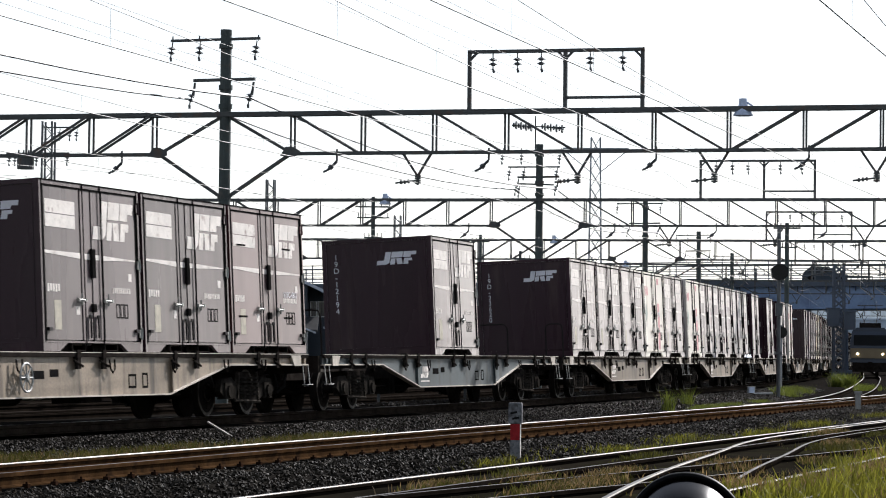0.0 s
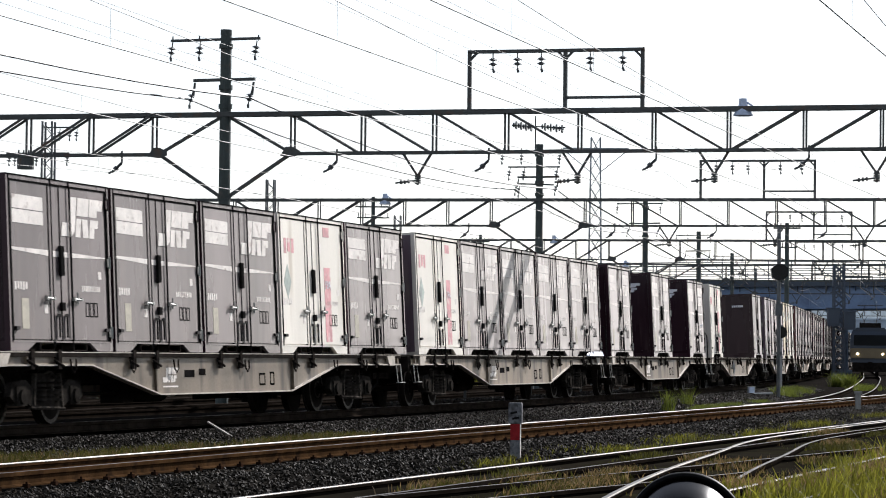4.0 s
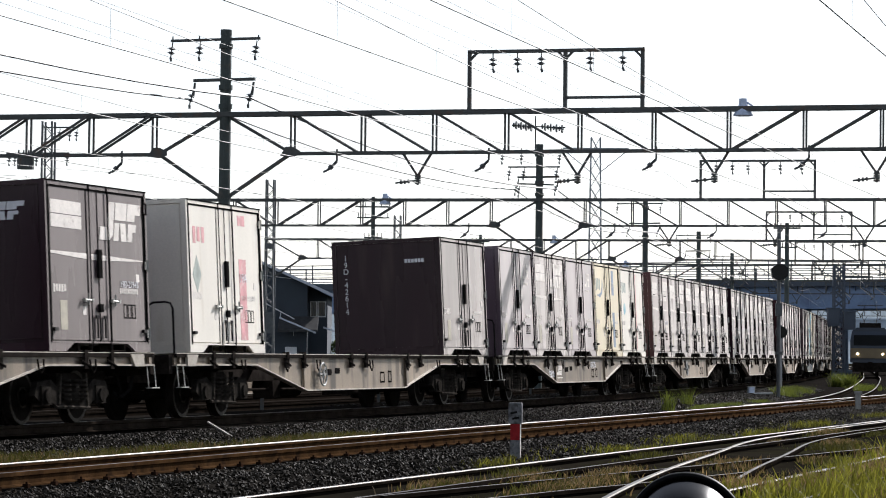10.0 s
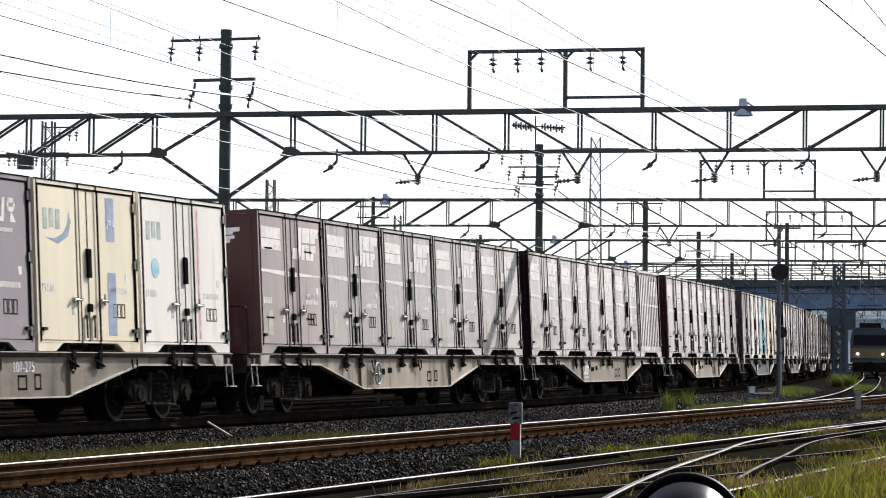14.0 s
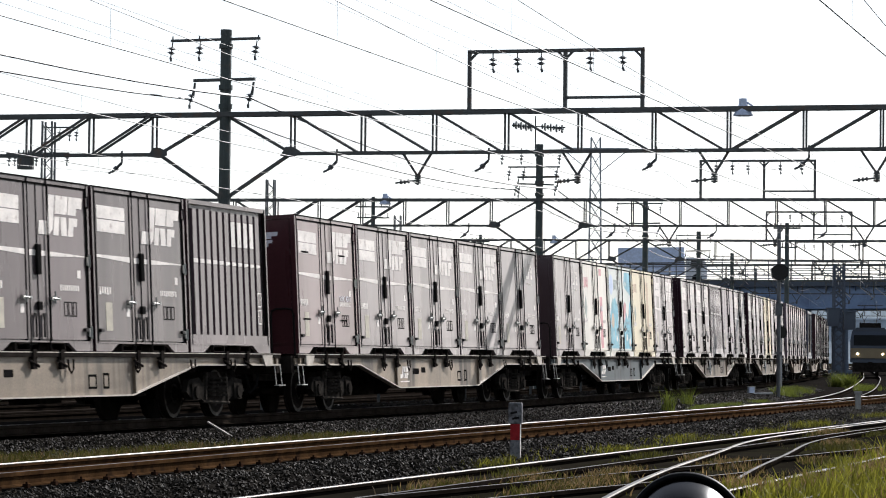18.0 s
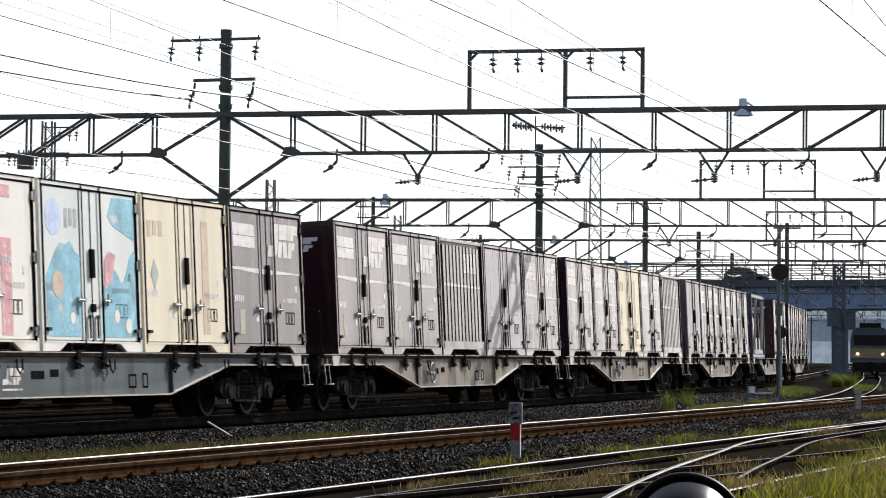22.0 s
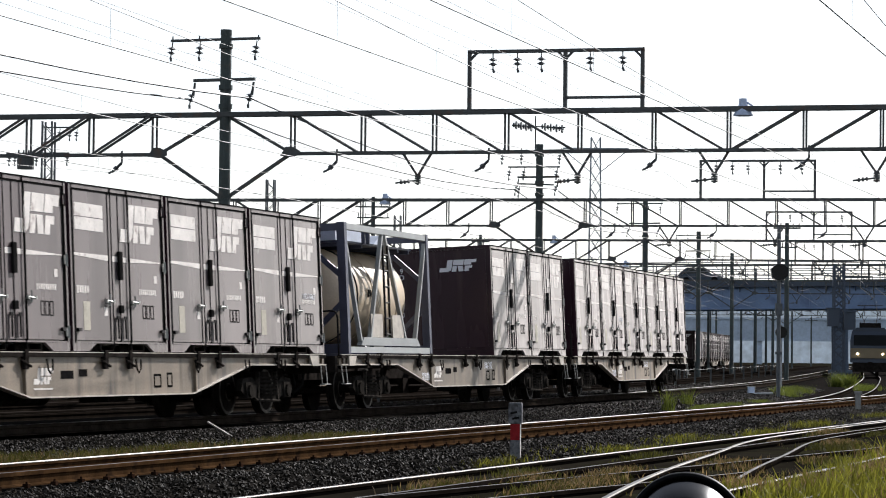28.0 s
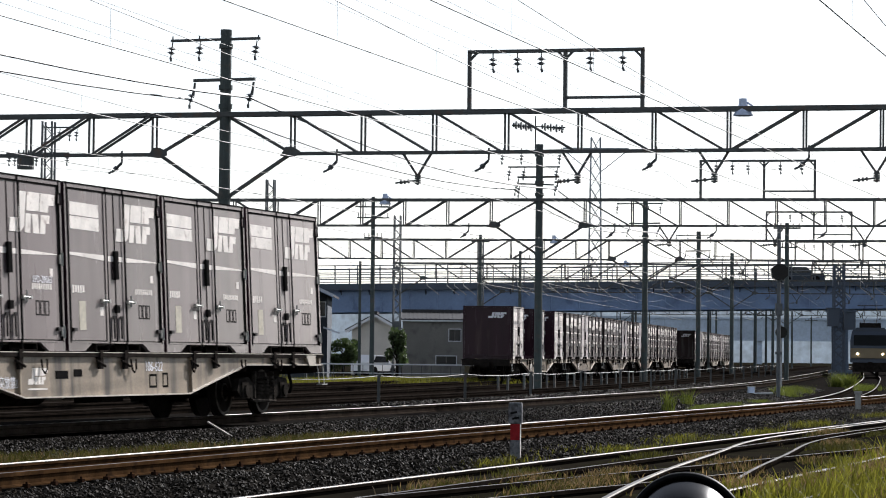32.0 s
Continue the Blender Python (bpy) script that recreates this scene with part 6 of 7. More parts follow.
plain_pole(-3.87, 160.0, 10.2, ((9.6, 1.0), (9.0, 0.9), (7.9, 0.5)))
plain_pole(2.45, 190.0, 9.4, ((8.9, 0.6),))
plain_pole(-4.9, 172.0, 7.0, (), r=0.1)
plain_pole(6.0, 225.0, 9.6, ((9.0, 0.8),))
plain_pole(17.8, 150.0, 8.5, ((8.2, 0.7), (7.2, 0.5)))
for k, (x, y) in enumerate(((33.5, 300.0), (36.5, 330.0), (40.0, 360.0), (28.0, 330.0), (31.0, 380.0), (36.0, 420.0))):
    plain_pole(x - 6, y, 8.5, ((7.6, 0.8),))


def lattice_tower(x, y, z0, h, w0, w1, plats, label, material):
    t = thing("lattice_tower", pose(x, y, z0), label, "tower")
    for a in (-1, 1):
        for b in (-1, 1):
            quick("leg", material, t, lambda bm: bar(bm, (a * w0, b * w0, 0), (a * w1, b * w1, h), 0.12, 0.12, (0, 1, 0)))
    def braces():
        n = 14
        for k in range(n):
            f0, f1 = k / n, (k + 1) / n
            wa, wb = w0 + (w1 - w0) * f0, w0 + (w1 - w0) * f1
            for s in (-1, 1):
                quick("brace", material, t, lambda bm: bar(bm, (-wa, s * wa, h * f0), (wb, s * wb, h * f1), 0.06, 0.06, (0, 1, 0)))
                quick("brace", material, t, lambda bm: bar(bm, (wa, s * wa, h * f0), (-wb, s * wb, h * f1), 0.06, 0.06, (0, 1, 0)))
    braces()
    for z, w in plats:
        quick("platform", material, t, lambda bm: (box(bm, -w, w, -0.3, 0.3, z, z + 0.15), bar(bm, (-w, 0, z), (-w1, 0, z - w * 0.7), 0.08, 0.08, (0, 1, 0)), bar(bm, (w, 0, z), (w1, 0, z - w * 0.7), 0.08, 0.08, (0, 1, 0))))
    return t


lattice_tower(15.2, 290.0, -0.5, 23.5, 0.75, 0.45, ((22.3, 3.3),), "tall grey lattice mast with a floodlight platform", M_LATTICE)
lattice_tower(-59.0, 600.0, -0.5, 28.5, 2.6, 0.35, ((15.5, 4.0), (19.0, 3.6), (22.5, 4.0), (26.0, 3.2)), "distant power line pylon with cross arms", M_LATTICE)
lattice_tower(24.6, 180.0, -0.5, 7.4, 0.33, 0.3, (), "blue-grey lattice gantry mast", M_BRIDGE_DARK)
for x, y, z in ((24.2, 179.6, 3.1), (25.2, 179.6, 2.9)):
    tb = thing("transformer_box", pose(x, y, z), "dark equipment box fixed to a lattice mast", "equipment box")
    quick("case", M_BRIDGE_DARK, tb, lambda bm: box(bm, -0.35, 0.35, -0.3, 0.3, 0, 1.1))
    quick("lid", M_BRIDGE_DARK, tb, lambda bm: box(bm, -0.4, 0.4, -0.35, 0.35, 1.1, 1.16))
plain_pole(-21.5, 190.0, 11.5, (), r=0.06)
plain_pole(-17.7, 205.0, 11.8, (), r=0.06)
plain_pole(-12.2, 200.0, 12.6, (), r=0.1)


for k, y, h in ((1255, 262.0, 6.5), (1313, 275.0, 6.2), (1338, 280.0, 6.2), (1357, 285.0, 6.2), (1403, 340.0, 7.0), (1437, 420.0, 7.5), (905, 300.0, 6.0), (1120, 300.0, 6.5)):
    plain_pole((k - 784) / 5133.3 * y, y, h, ((h - 0.6, 0.9),), "dark distant line pole with a short cross arm", r=0.13)


# ---- parked container train beyond the yard ----
pw = None
o_ = "maroon_dull"
parked = [[m_, None, m_, None, m_], [o_, o_, v_, o_, o_], [o_, o_, o_, v_, o_], [o_, v_, o_, o_, o_], [o_, o_, o_, o_, o_], None, [o_, o_, v_, o_, o_], [o_, o_, o_, o_, o_], [v_, o_, o_, o_, o_]]
for k, load in enumerate(parked):
    if load is None:
        continue
    base = at_line(77.0 + 20.4 * k + 9.25, -13.45, -0.11)
    w = wagon("brown_open")
    w.matrix_basis = base
    for place, what in enumerate(load):
        if what:
            container(what).matrix_basis = base @ pose(-9.25 + PITCH * place, 0, 1.06)


# ---- waiting locomotive ----
def locomotive():
    e = thing("electric_locomotive", pose(30.25, 205.0, -0.1, 0, 0, 172.0), "dark blue electric locomotive with cream band and lit headlights", "locomotive")
    W = 1.4
    # local +y runs towards the camera's side
    def hull(bm):
        slab_pts = [(-W, 0.95), (W, 0.95), (W, 2.5), (W - 0.12, 3.15), (W - 0.45, 3.42), (-W + 0.45, 3.42), (-W + 0.12, 3.15), (-W, 2.5)]
        a = [bm.verts.new((x, 0.0 + (0.35 if z < 2.2 else (0.12 if z < 3.0 else -0.25)), z)) for x, z in slab_pts]
        b = [bm.verts.new((x, -17.5, z)) for x, z in slab_pts]
        n = len(a)
        for i in range(n):
            bm.faces.new((a[i], a[(i + 1) % n], b[(i + 1) % n], b[i]))
        bm.faces.new(b)
        lo = [a[0], a[1], a[2], a[7]]
        bm.faces.new(lo)
        bm.faces.new([a[7], a[2], a[3], a[6]])
        bm.faces.new([a[6], a[3], a[4], a[5]])
    quick("body", M_LOCO_BLUE, e, hull)
    quick("band", M_LOCO_CREAM, e, lambda bm: box(bm, -W + 0.02, W - 0.02, 0.3, 0.4, 1.25, 1.95), "cream front band")
    quick("windscreen", M_GLASS, e, lambda bm: bar(bm, (-1.15, 0.24, 2.52), (1.15, 0.24, 2.52), 0.06, 0.75, (0, 0.25, 1)), "dark windscreen")
    for x in (-0.88, 0.88):
        quick("headlight", M_HEADLIGHT, e, lambda bm: rod(bm, (x, 0.38, 1.55), (x, 0.44, 1.55), 0.07, 16), "bright lit headlight")
    quick("skirt", M_GRIME, e, lambda bm: (box(bm, -1.25, 1.25, -0.2, 0.35, 0.3, 0.95), box(bm, -0.15, 0.15, 0.35, 0.75, 0.75, 1.0)))
    quick("roof_gear", M_GRIME, e, lambda bm: (box(bm, -0.75, 0.75, -3.2, -0.5, 3.42, 3.75), box(bm, -0.6, 0.6, -9.0, -6.0, 3.42, 3.7)))
    quick("pantograph", M_STEEL, e, lambda bm: (bar(bm, (-0.4, -2.0, 3.7), (-0.55, -2.8, 4.3), 0.04, 0.04), bar(bm, (0.4, -2.0, 3.7), (0.55, -2.8, 4.3), 0.04, 0.04), bar(bm, (-0.55, -2.8, 4.3), (-0.4, -2.0, 5.0), 0.04, 0.04), bar(bm, (0.55, -2.8, 4.3), (0.4, -2.0, 5.0), 0.04, 0.04), box(bm, -0.9, 0.9, -2.05, -1.95, 4.98, 5.04)))
    for y in (-1.8, -4.6, -7.7, -9.8, -13.0, -15.7):
        quick("wheelset", M_WHEEL, e, lambda bm: (rod(bm, (-0.6, y, 0.56), (-0.48, y, 0.56), 0.56, 20), rod(bm, (0.48, y, 0.56), (0.6, y, 0.56), 0.56, 20), rod(bm, (-0.6, y, 0.56), (0.6, y, 0.56), 0.09, 8)))


locomotive()


# ---- vehicles on the bridge ----
def truck():
    t = thing("box_truck", pose(0, 0, 0), "pale blue-grey box truck crossing the bridge", "truck")
    quick("box_body", M_LAMP, t, lambda bm: box(bm, -6.2, -0.3, -1.1, 1.1, 0.9, 3.3))
    quick("cab", M_TRIM, t, lambda bm: slab(bm, [(-0.2, 0.5), (1.7, 0.5), (1.75, 1.5), (1.4, 2.3), (-0.2, 2.4)], -1.05, 1.05))
    quick("window", M_GLASS, t, lambda bm: box(bm, 0.3, 1.3, -1.07, -1.05, 1.45, 2.1))
    for x in (-5.0, -3.8, 0.8):
        quick("wheel", M_RUBBER, t, lambda bm: rod(bm, (x, -1.1, 0.45), (x, 1.1, 0.45), 0.45, 16))
    return t


def car(paint, label):
    t = thing("car", pose(0, 0, 0), label, "car", "cars on the bridge")
    quick("body", paint, t, lambda bm: slab(bm, [(-2.0, 0.3), (2.0, 0.3), (2.05, 0.75), (1.0, 0.9), (0.4, 1.45), (-1.2, 1.5), (-1.9, 0.95)], -0.82, 0.82))
    quick("window", M_GLASS, t, lambda bm: slab(bm, [(-1.5, 0.95), (0.75, 0.95), (0.3, 1.38), (-1.1, 1.42)], -0.84, 0.84))
    for x in (-1.25, 1.25):
        quick("wheel", M_RUBBER, t, lambda bm: rod(bm, (x, -0.85, 0.32), (x, 0.85, 0.32), 0.32, 16))
    return t


ROAD_Z = 7.6
ON_BRIDGE = [(truck(), 19.0, 20.5, 12.6)]
for paint, label, t0, x0 in ((M_WALL_GREY, "dark grey car crossing the bridge", 22.0, 13.0), (M_LOCO_BLUE, "dark blue car crossing the bridge", 24.0, 8.0),
                             (M_WALL_GREY, "dark grey car crossing the bridge", 0.0, 20.0), (M_LOCO_BLUE, "dark blue car crossing the bridge", 29.0, 21.0), (M_WALL_GREY, "dark grey car crossing the bridge", 30.5, 0.0)):
    ON_BRIDGE.append((car(paint, label), t0, x0, 12.0))


# ---- houses ----
def window(parent, x0, x1, z0, z1, y, split=True):
    w = quick("window", M_TRIM, parent, lambda bm: (box(bm, x0 - 0.06, x1 + 0.06, y - 0.05, y, z0 - 0.06, z0), box(bm, x0 - 0.06, x1 + 0.06, y - 0.05, y, z1, z1 + 0.06),
                                                    box(bm, x0 - 0.06, x0, y - 0.05, y, z0, z1), box(bm, x1, x1 + 0.06, y - 0.05, y, z0, z1)))
    xm = (x0 + x1) / 2
    for a, b in (((x0, xm - 0.02), (xm + 0.02, x1)) if split else ((x0, x1),)):
        quick("pane", M_GLASS, w, lambda bm: box(bm, a, b, y - 0.02, y - 0.004, z0, z1))


def house(x, y, turn, w, d, eave, ridge, wall, label, gable=True, over=0.5, wins=(), base=-0.5):
    """A house with its front at local y = 0; gable: the gable end faces the front."""
    h = thing("house", pose(x, y, base, 0, 0, turn), label, "house", "houses beyond the yard")
    hw = w / 2
    def walls(bm):
        if gable:
            slab(bm, [(-hw, 0), (hw, 0), (hw, eave), (0, ridge), (-hw, eave)], 0, d)
        else:
            prism_x(bm, [(0, 0), (d, 0), (d, eave), (d / 2, ridge), (0, eave)], -hw, hw)
    quick("wall", wall, h, walls)
    th = 0.14
    def roof_half(bm, s):
        if gable:
            k = (ridge - eave) / hw
            slab(bm, [(0, ridge), (s * (hw + over), eave - k * over), (s * (hw + over), eave - k * over + th), (0, ridge + th)], -over, d + over)
        else:
            k = (ridge - eave) / (d / 2)
            a, b = (-over, d / 2) if s < 0 else (d + over, d / 2)
            prism_x(bm, [(a, eave - k * over), (b, ridge), (b, ridge + th), (a, eave - k * over + th)], -hw - over, hw + over)
    for s in (-1, 1):
        r = quick("roof", M_TILE, h, lambda bm: roof_half(bm, s), "dark tiled roof slope")
        def rolls(bm):
            n = int(((d if gable else w) + 2 * over) / 0.3)
            for i in range(n + 1):
                if gable:
                    k = (ridge - eave) / hw
                    yy = -over + i * (d + 2 * over) / n
                    bar(bm, (0, yy, ridge + th), (s * (hw + over), yy, eave - k * over + th), 0.09, 0.07)
                else:
                    k = (ridge - eave) / (d / 2)
                    xx = -hw - over + i * (w + 2 * over) / n
                    a = -over if s < 0 else d + over
                    bar(bm, (xx, a, eave - k * over + th), (xx, d / 2, ridge + th), 0.09, 0.07)
        t = quick("tile_roll_cover", M_TILE, r, rolls)
        t["kind"] = "stuff"
    if gable:
        quick("ridge_cap", M_TILE, h, lambda bm: box(bm, -0.16, 0.16, -over - 0.05, d + over + 0.05, ridge + th - 0.02, ridge + th + 0.18))
        k = (ridge - eave) / hw
        for s in (-1, 1):
            quick("bargeboard", M_TRIM, h, lambda bm: bar(bm, (0, -over - 0.02, ridge - 0.02), (s * (hw + over), -over - 0.02, eave - k * over - 0.02), 0.06, 0.2))
    else:
        quick("ridge_cap", M_TILE, h, lambda bm: box(bm, -hw - over, hw + over, d / 2 - 0.16, d / 2 + 0.16, ridge + th - 0.02, ridge + th + 0.2))
        quick("gutter", M_TRIM, h, lambda bm: rod(bm, (-hw - over, -over - 0.05, eave - (ridge - eave) / (d / 2) * over), (hw + over, -over - 0.05, eave - (ridge - eave) / (d / 2) * over), 0.06, 6))
    for q in wins:
        window(h, *q, 0.0)
    return h


def lean_roof(h, x0, x1, z0, z1, d):
    quick("lean_to_roof", M_TILE, h, lambda bm: prism_x(bm, [(-d, z0), (0, z1), (0, z1 + 0.12), (-d, z0 + 0.12)], x0, x1))


def hip_roof(h, w, d, eave, ridge, r0, r1, over):
    """Four sloping tiled faces up to a short ridge from r0 to r1."""
    def roof(bm):
        lo = [bm.verts.new(q) for q in ((-w / 2 - over, -over, eave), (w / 2 + over, -over, eave), (w / 2 + over, d + over, eave), (-w / 2 - over, d + over, eave))]
        hi = [bm.verts.new((r0, d / 2, ridge)), bm.verts.new((r1, d / 2, ridge))]
        un = [bm.verts.new(v.co - Vector((0, 0, 0.14))) for v in lo]
        for q in ((lo[0], lo[1], hi[1], hi[0]), (lo[1], lo[2], hi[1]), (lo[2], lo[3], hi[0], hi[1]), (lo[3], lo[0], hi[0])):
            bm.faces.new(q)
        for i in range(4):
            bm.faces.new((un[i], un[(i + 1) % 4], lo[(i + 1) % 4], lo[i]))
        bm.faces.new(un[::-1])
    r = quick("roof", M_TILE, h, roof, "dark tiled hipped roof")
    def courses(bm):
        n = 7
        for k in range(1, n):
            f = k / n
            z, y = eave + (ridge - eave) * f, -over + (d / 2 + over) * f
            bar(bm, (-w / 2 - over + (r0 + w / 2 + over) * f, y, z + 0.02), (w / 2 + over + (r1 - w / 2 - over) * f, y, z + 0.02), 0.06, 0.05)
    t = quick("tile_course", M_TILE, r, courses)
    t["kind"] = "stuff"


hA = house(-29.0, 186.0, 0, 9.5, 8.0, 6.45, 8.15, M_WALL_BLUE, "pale blue two-storey house with dark tiled roof", gable=False, wins=((-0.7, 1.9, 3.96, 5.4),))
quick("roof_vent", M_TRIM, hA, lambda bm: (box(bm, 3.1, 4.0, 0.4, 0.7, 7.55, 7.75), bar(bm, (2.9, -0.6, 6.35), (2.2, 0.9, 7.2), 0.08, 0.1)), "pale roof fittings")
hA2 = house(-23.67, 184.0, 4, 3.7, 6.5, 6.14, 7.68, M_WALL_WHITE, "white gabled house wing with dark tiled roof", over=0.5, wins=((-1.45, -0.9, 4.45, 5.25), (-0.1, 1.15, 4.4, 5.25)))
quick("belt", M_TRIM, hA2, lambda bm: (box(bm, -1.9, 1.95, -0.1, -0.01, 5.36, 5.5), box(bm, -1.0, 1.0, -0.04, -0.01, 6.28, 6.34)), "pale belt course")
hA3 = house(-22.4, 180.6, 14, 2.2, 3.6, 2.9, 3.87, M_WALL_WHITE, "white gabled porch with dark tiled roof", over=0.34, wins=((-0.8, 0.5, 0.7, 1.5),))
quick("awning", M_TRIM, hA3, lambda bm: (box(bm, -1.3, 2.1, -1.5, -0.2, 2.2, 2.28), [box(bm, x, x + 0.07, -1.45, -1.38, 0.0, 2.2) for x in (-1.2, 0.3, 1.95)]), "flat white awning on thin posts")
hB = thing("house", pose(-22.9, 197.0, -0.5), "beige two-storey house with hipped tile roof and white panels", "house", "houses beyond the yard")
quick("wall", M_WALL_TAN, hB, lambda bm: box(bm, -1.7, 1.7, 0, 6.0, 0, 6.15))
hip_roof(hB, 3.4, 6.0, 6.2, 7.55, -1.5, -0.1, 0.7)
for q in ((-0.95, -0.3, 4.0, 5.5), (0.7, 1.55, 4.2, 5.6)):
    window(hB, *q, 0.0)
lean_roof(hB, -0.4, 2.6, 3.2, 3.8, 1.8)
quick("balcony", M_TRIM, hB, lambda bm: box(bm, -0.6, 0.2, -0.9, -0.1, 3.4, 4.3), "pale balcony front")
for x0, x1 in ((-1.3, -0.5), (-0.4, 0.6)):
    quick("roof_panel", M_SHEET, hB, lambda bm: bar(bm, ((x0 + x1) / 2 + 0.2, 0.55, 6.74), ((x0 + x1) / 2 - 0.1, 2.2, 7.36), x1 - x0, 0.07), "white shining roof panel")
quick("round_tank", M_BLACK, hB, lambda bm: (rod(bm, (-1.35, 2.6, 7.55), (-1.35, 2.6, 8.0), 0.3, 14), rod(bm, (-1.35, 2.6, 8.0), (-1.35, 2.6, 8.12), 0.3, 14, 0.12)), "small round dark roof tank")
quick("air_conditioner", M_TRIM, hB, lambda bm: (box(bm, 0.3, 0.88, -0.5, -0.15, 3.75, 4.4), rod(bm, (0.59, -0.52, 4.08), (0.59, -0.5, 4.08), 0.24, 16)), "white outdoor unit")
quick("carport_roof", M_TRIM, hB, lambda bm: bar(bm, (1.6, -1.2, 4.1), (3.9, -1.2, 3.0), 1.0, 0.08), "pale sloping carport roof")
hC = house(-20.6, 205.0, 0, 2.8, 4.0, 5.15, 6.05, M_WALL_WHITE, "white house front under dark tiles", gable=False, over=0.3, wins=((-1.2, -0.2, 3.4, 4.7), (-1.0, 0.9, 1.0, 2.4)))
hC2 = house(-19.4, 203.5, 0, 1.5, 5.0, 5.4, 6.05, M_WALL_WHITE, "narrow white gabled house wing with pale bargeboards", over=0.3, wins=((-0.5, 0.5, 3.3, 4.5),))
quick("sun_blind", M_TRIM, hC2, lambda bm: (box(bm, -0.9, 0.9, -0.8, -0.1, 4.75, 4.82), box(bm, -0.6, 0.6, -0.75, -0.7, 3.3, 4.0)), "pale window awning")
hC3 = house(-16.4, 211.0, 0, 4.2, 7.0, 4.2, 5.6, M_WALL_BLUE, "blue-grey house with dark gabled roof", over=0.5, wins=((0.6, 1.6, 1.2, 3.0),))
hD = thing("house", pose(-11.8, 176.0, -0.5), "dark slate two-storey house with pale roof edges", "house", "houses beyond the yard")
quick("wall", M_WALL_GREY, hD, lambda bm: (slab(bm, [(-1.6, 0), (3.6, 0), (3.6, 5.78), (0, 7.4), (-1.6, 6.68)], 0, 9.0), slab(bm, [(3.6, 0), (4.75, 0), (4.75, 5.2), (3.6, 5.75)], 2.0, 9.0)))
quick("roof", M_TILE, hD, lambda bm: slab(bm, [(0, 7.4), (5.2, 5.06), (5.2, 5.2), (0, 7.54)], -0.4, 9.4), "dark tiled roof slope")
quick("roof", M_TILE, hD, lambda bm: slab(bm, [(0, 7.4), (-1.95, 6.52), (-1.95, 6.66), (0, 7.54)], -0.4, 9.4), "dark tiled roof slope")
quick("bargeboard", M_SHEET, hD, lambda bm: bar(bm, (0.2, -0.44, 7.38), (5.2, -0.44, 5.13), 0.05, 0.17), "pale shining roof edge")
quick("lean_to_roof", M_TILE, hD, lambda bm: prism_x(bm, [(-1.6, 2.9), (0, 3.7), (0, 3.85), (-1.6, 3.05)], 1.9, 4.3))
quick("lean_to_edge", M_SHEET, hD, lambda bm: (bar(bm, (2.0, -1.65, 3.75), (4.2, -1.65, 2.85), 0.05, 0.1), bar(bm, (4.6, -0.5, 3.2), (5.6, -0.5, 2.85), 0.05, 0.1)), "pale lean-to roof edge")
for q in ((3.75, 4.05, 3.9, 4.75), (4.2, 4.6, 3.9, 4.75)):
    window(hD, *q, 1.99)
quick("air_conditioner", M_TRIM, hD, lambda bm: box(bm, 2.3, 3.0, -0.4, -0.05, 1.0, 2.0), "white outdoor unit")
quick("stair_rail", M_TRIM, hD, lambda bm: (bar(bm, (-0.3, -0.35, 5.35), (2.85, -0.35, 3.68), 0.05, 0.06), [bar(bm, (x, -0.35, 5.3 - (x + 0.3) * 0.53), (x, -0.35, 4.3 - (x + 0.3) * 0.53), 0.03, 0.03) for x in (0.0, 1.0, 2.0, 2.8)]), "pale sloping stair handrail")
quick("wall_pipe", M_TRIM, hD, lambda bm: bar(bm, (-1.4, -0.03, 6.55), (2.6, -0.03, 6.15), 0.03, 0.04))
hE = house(-0.6, 205.0, 0, 4.4, 6.0, 4.0, 4.5, M_WALL_STONE, "plain grey-beige house beside the bridge", gable=False, over=0.1, wins=((1.1, 1.9, 2.6, 3.4), (0.2, 1.6, 0.9, 1.5)))
hF = house(-5.2, 225.0, 0, 3.6, 6.0, 3.6, 4.6, M_WALL_TAN, "pale house far behind the trees", gable=True)
hG = house(-14.6, 179.0, 0, 1.6, 4.0, 5.3, 6.5, M_WALL_STONE, "narrow grey house with a tiled roof", gable=False, over=0.3)


def low_fence(x0, x1, y, label):
    f = thing("low_fence", pose(0, y, -0.4), label, "fence")
    quick("rail", M_TRIM, f, lambda bm: (box(bm, x0, x1, -0.02, 0.02, 0.95, 1.02), box(bm, x0, x1, -0.02, 0.02, 0.5, 0.54)))
    post = None
    n = int((x1 - x0) / 0.5)
    for i in range(n + 1):
        m = pose(x0 + (x1 - x0) * i / n, 0, 0)
        if post is None:
            post = quick("picket", M_STEEL, f, lambda bm: box(bm, -0.015, 0.015, -0.02, 0.02, 0.0, 0.95), m=m)
        else:
            again(post, m)


low_fence(-7.2, 2.0, 152.0, "low picket fence with a pale top rail")
low_fence(-26.0, -12.0, 168.0, "low picket fence with a pale top rail")
pc = car(M_CAR, "white car parked behind the low fence")
pc.name = "parked_car"
pc["group"] = ""
pc.matrix_basis = pose(-5.0, 215.0, -0.45, 0, 0, 60)


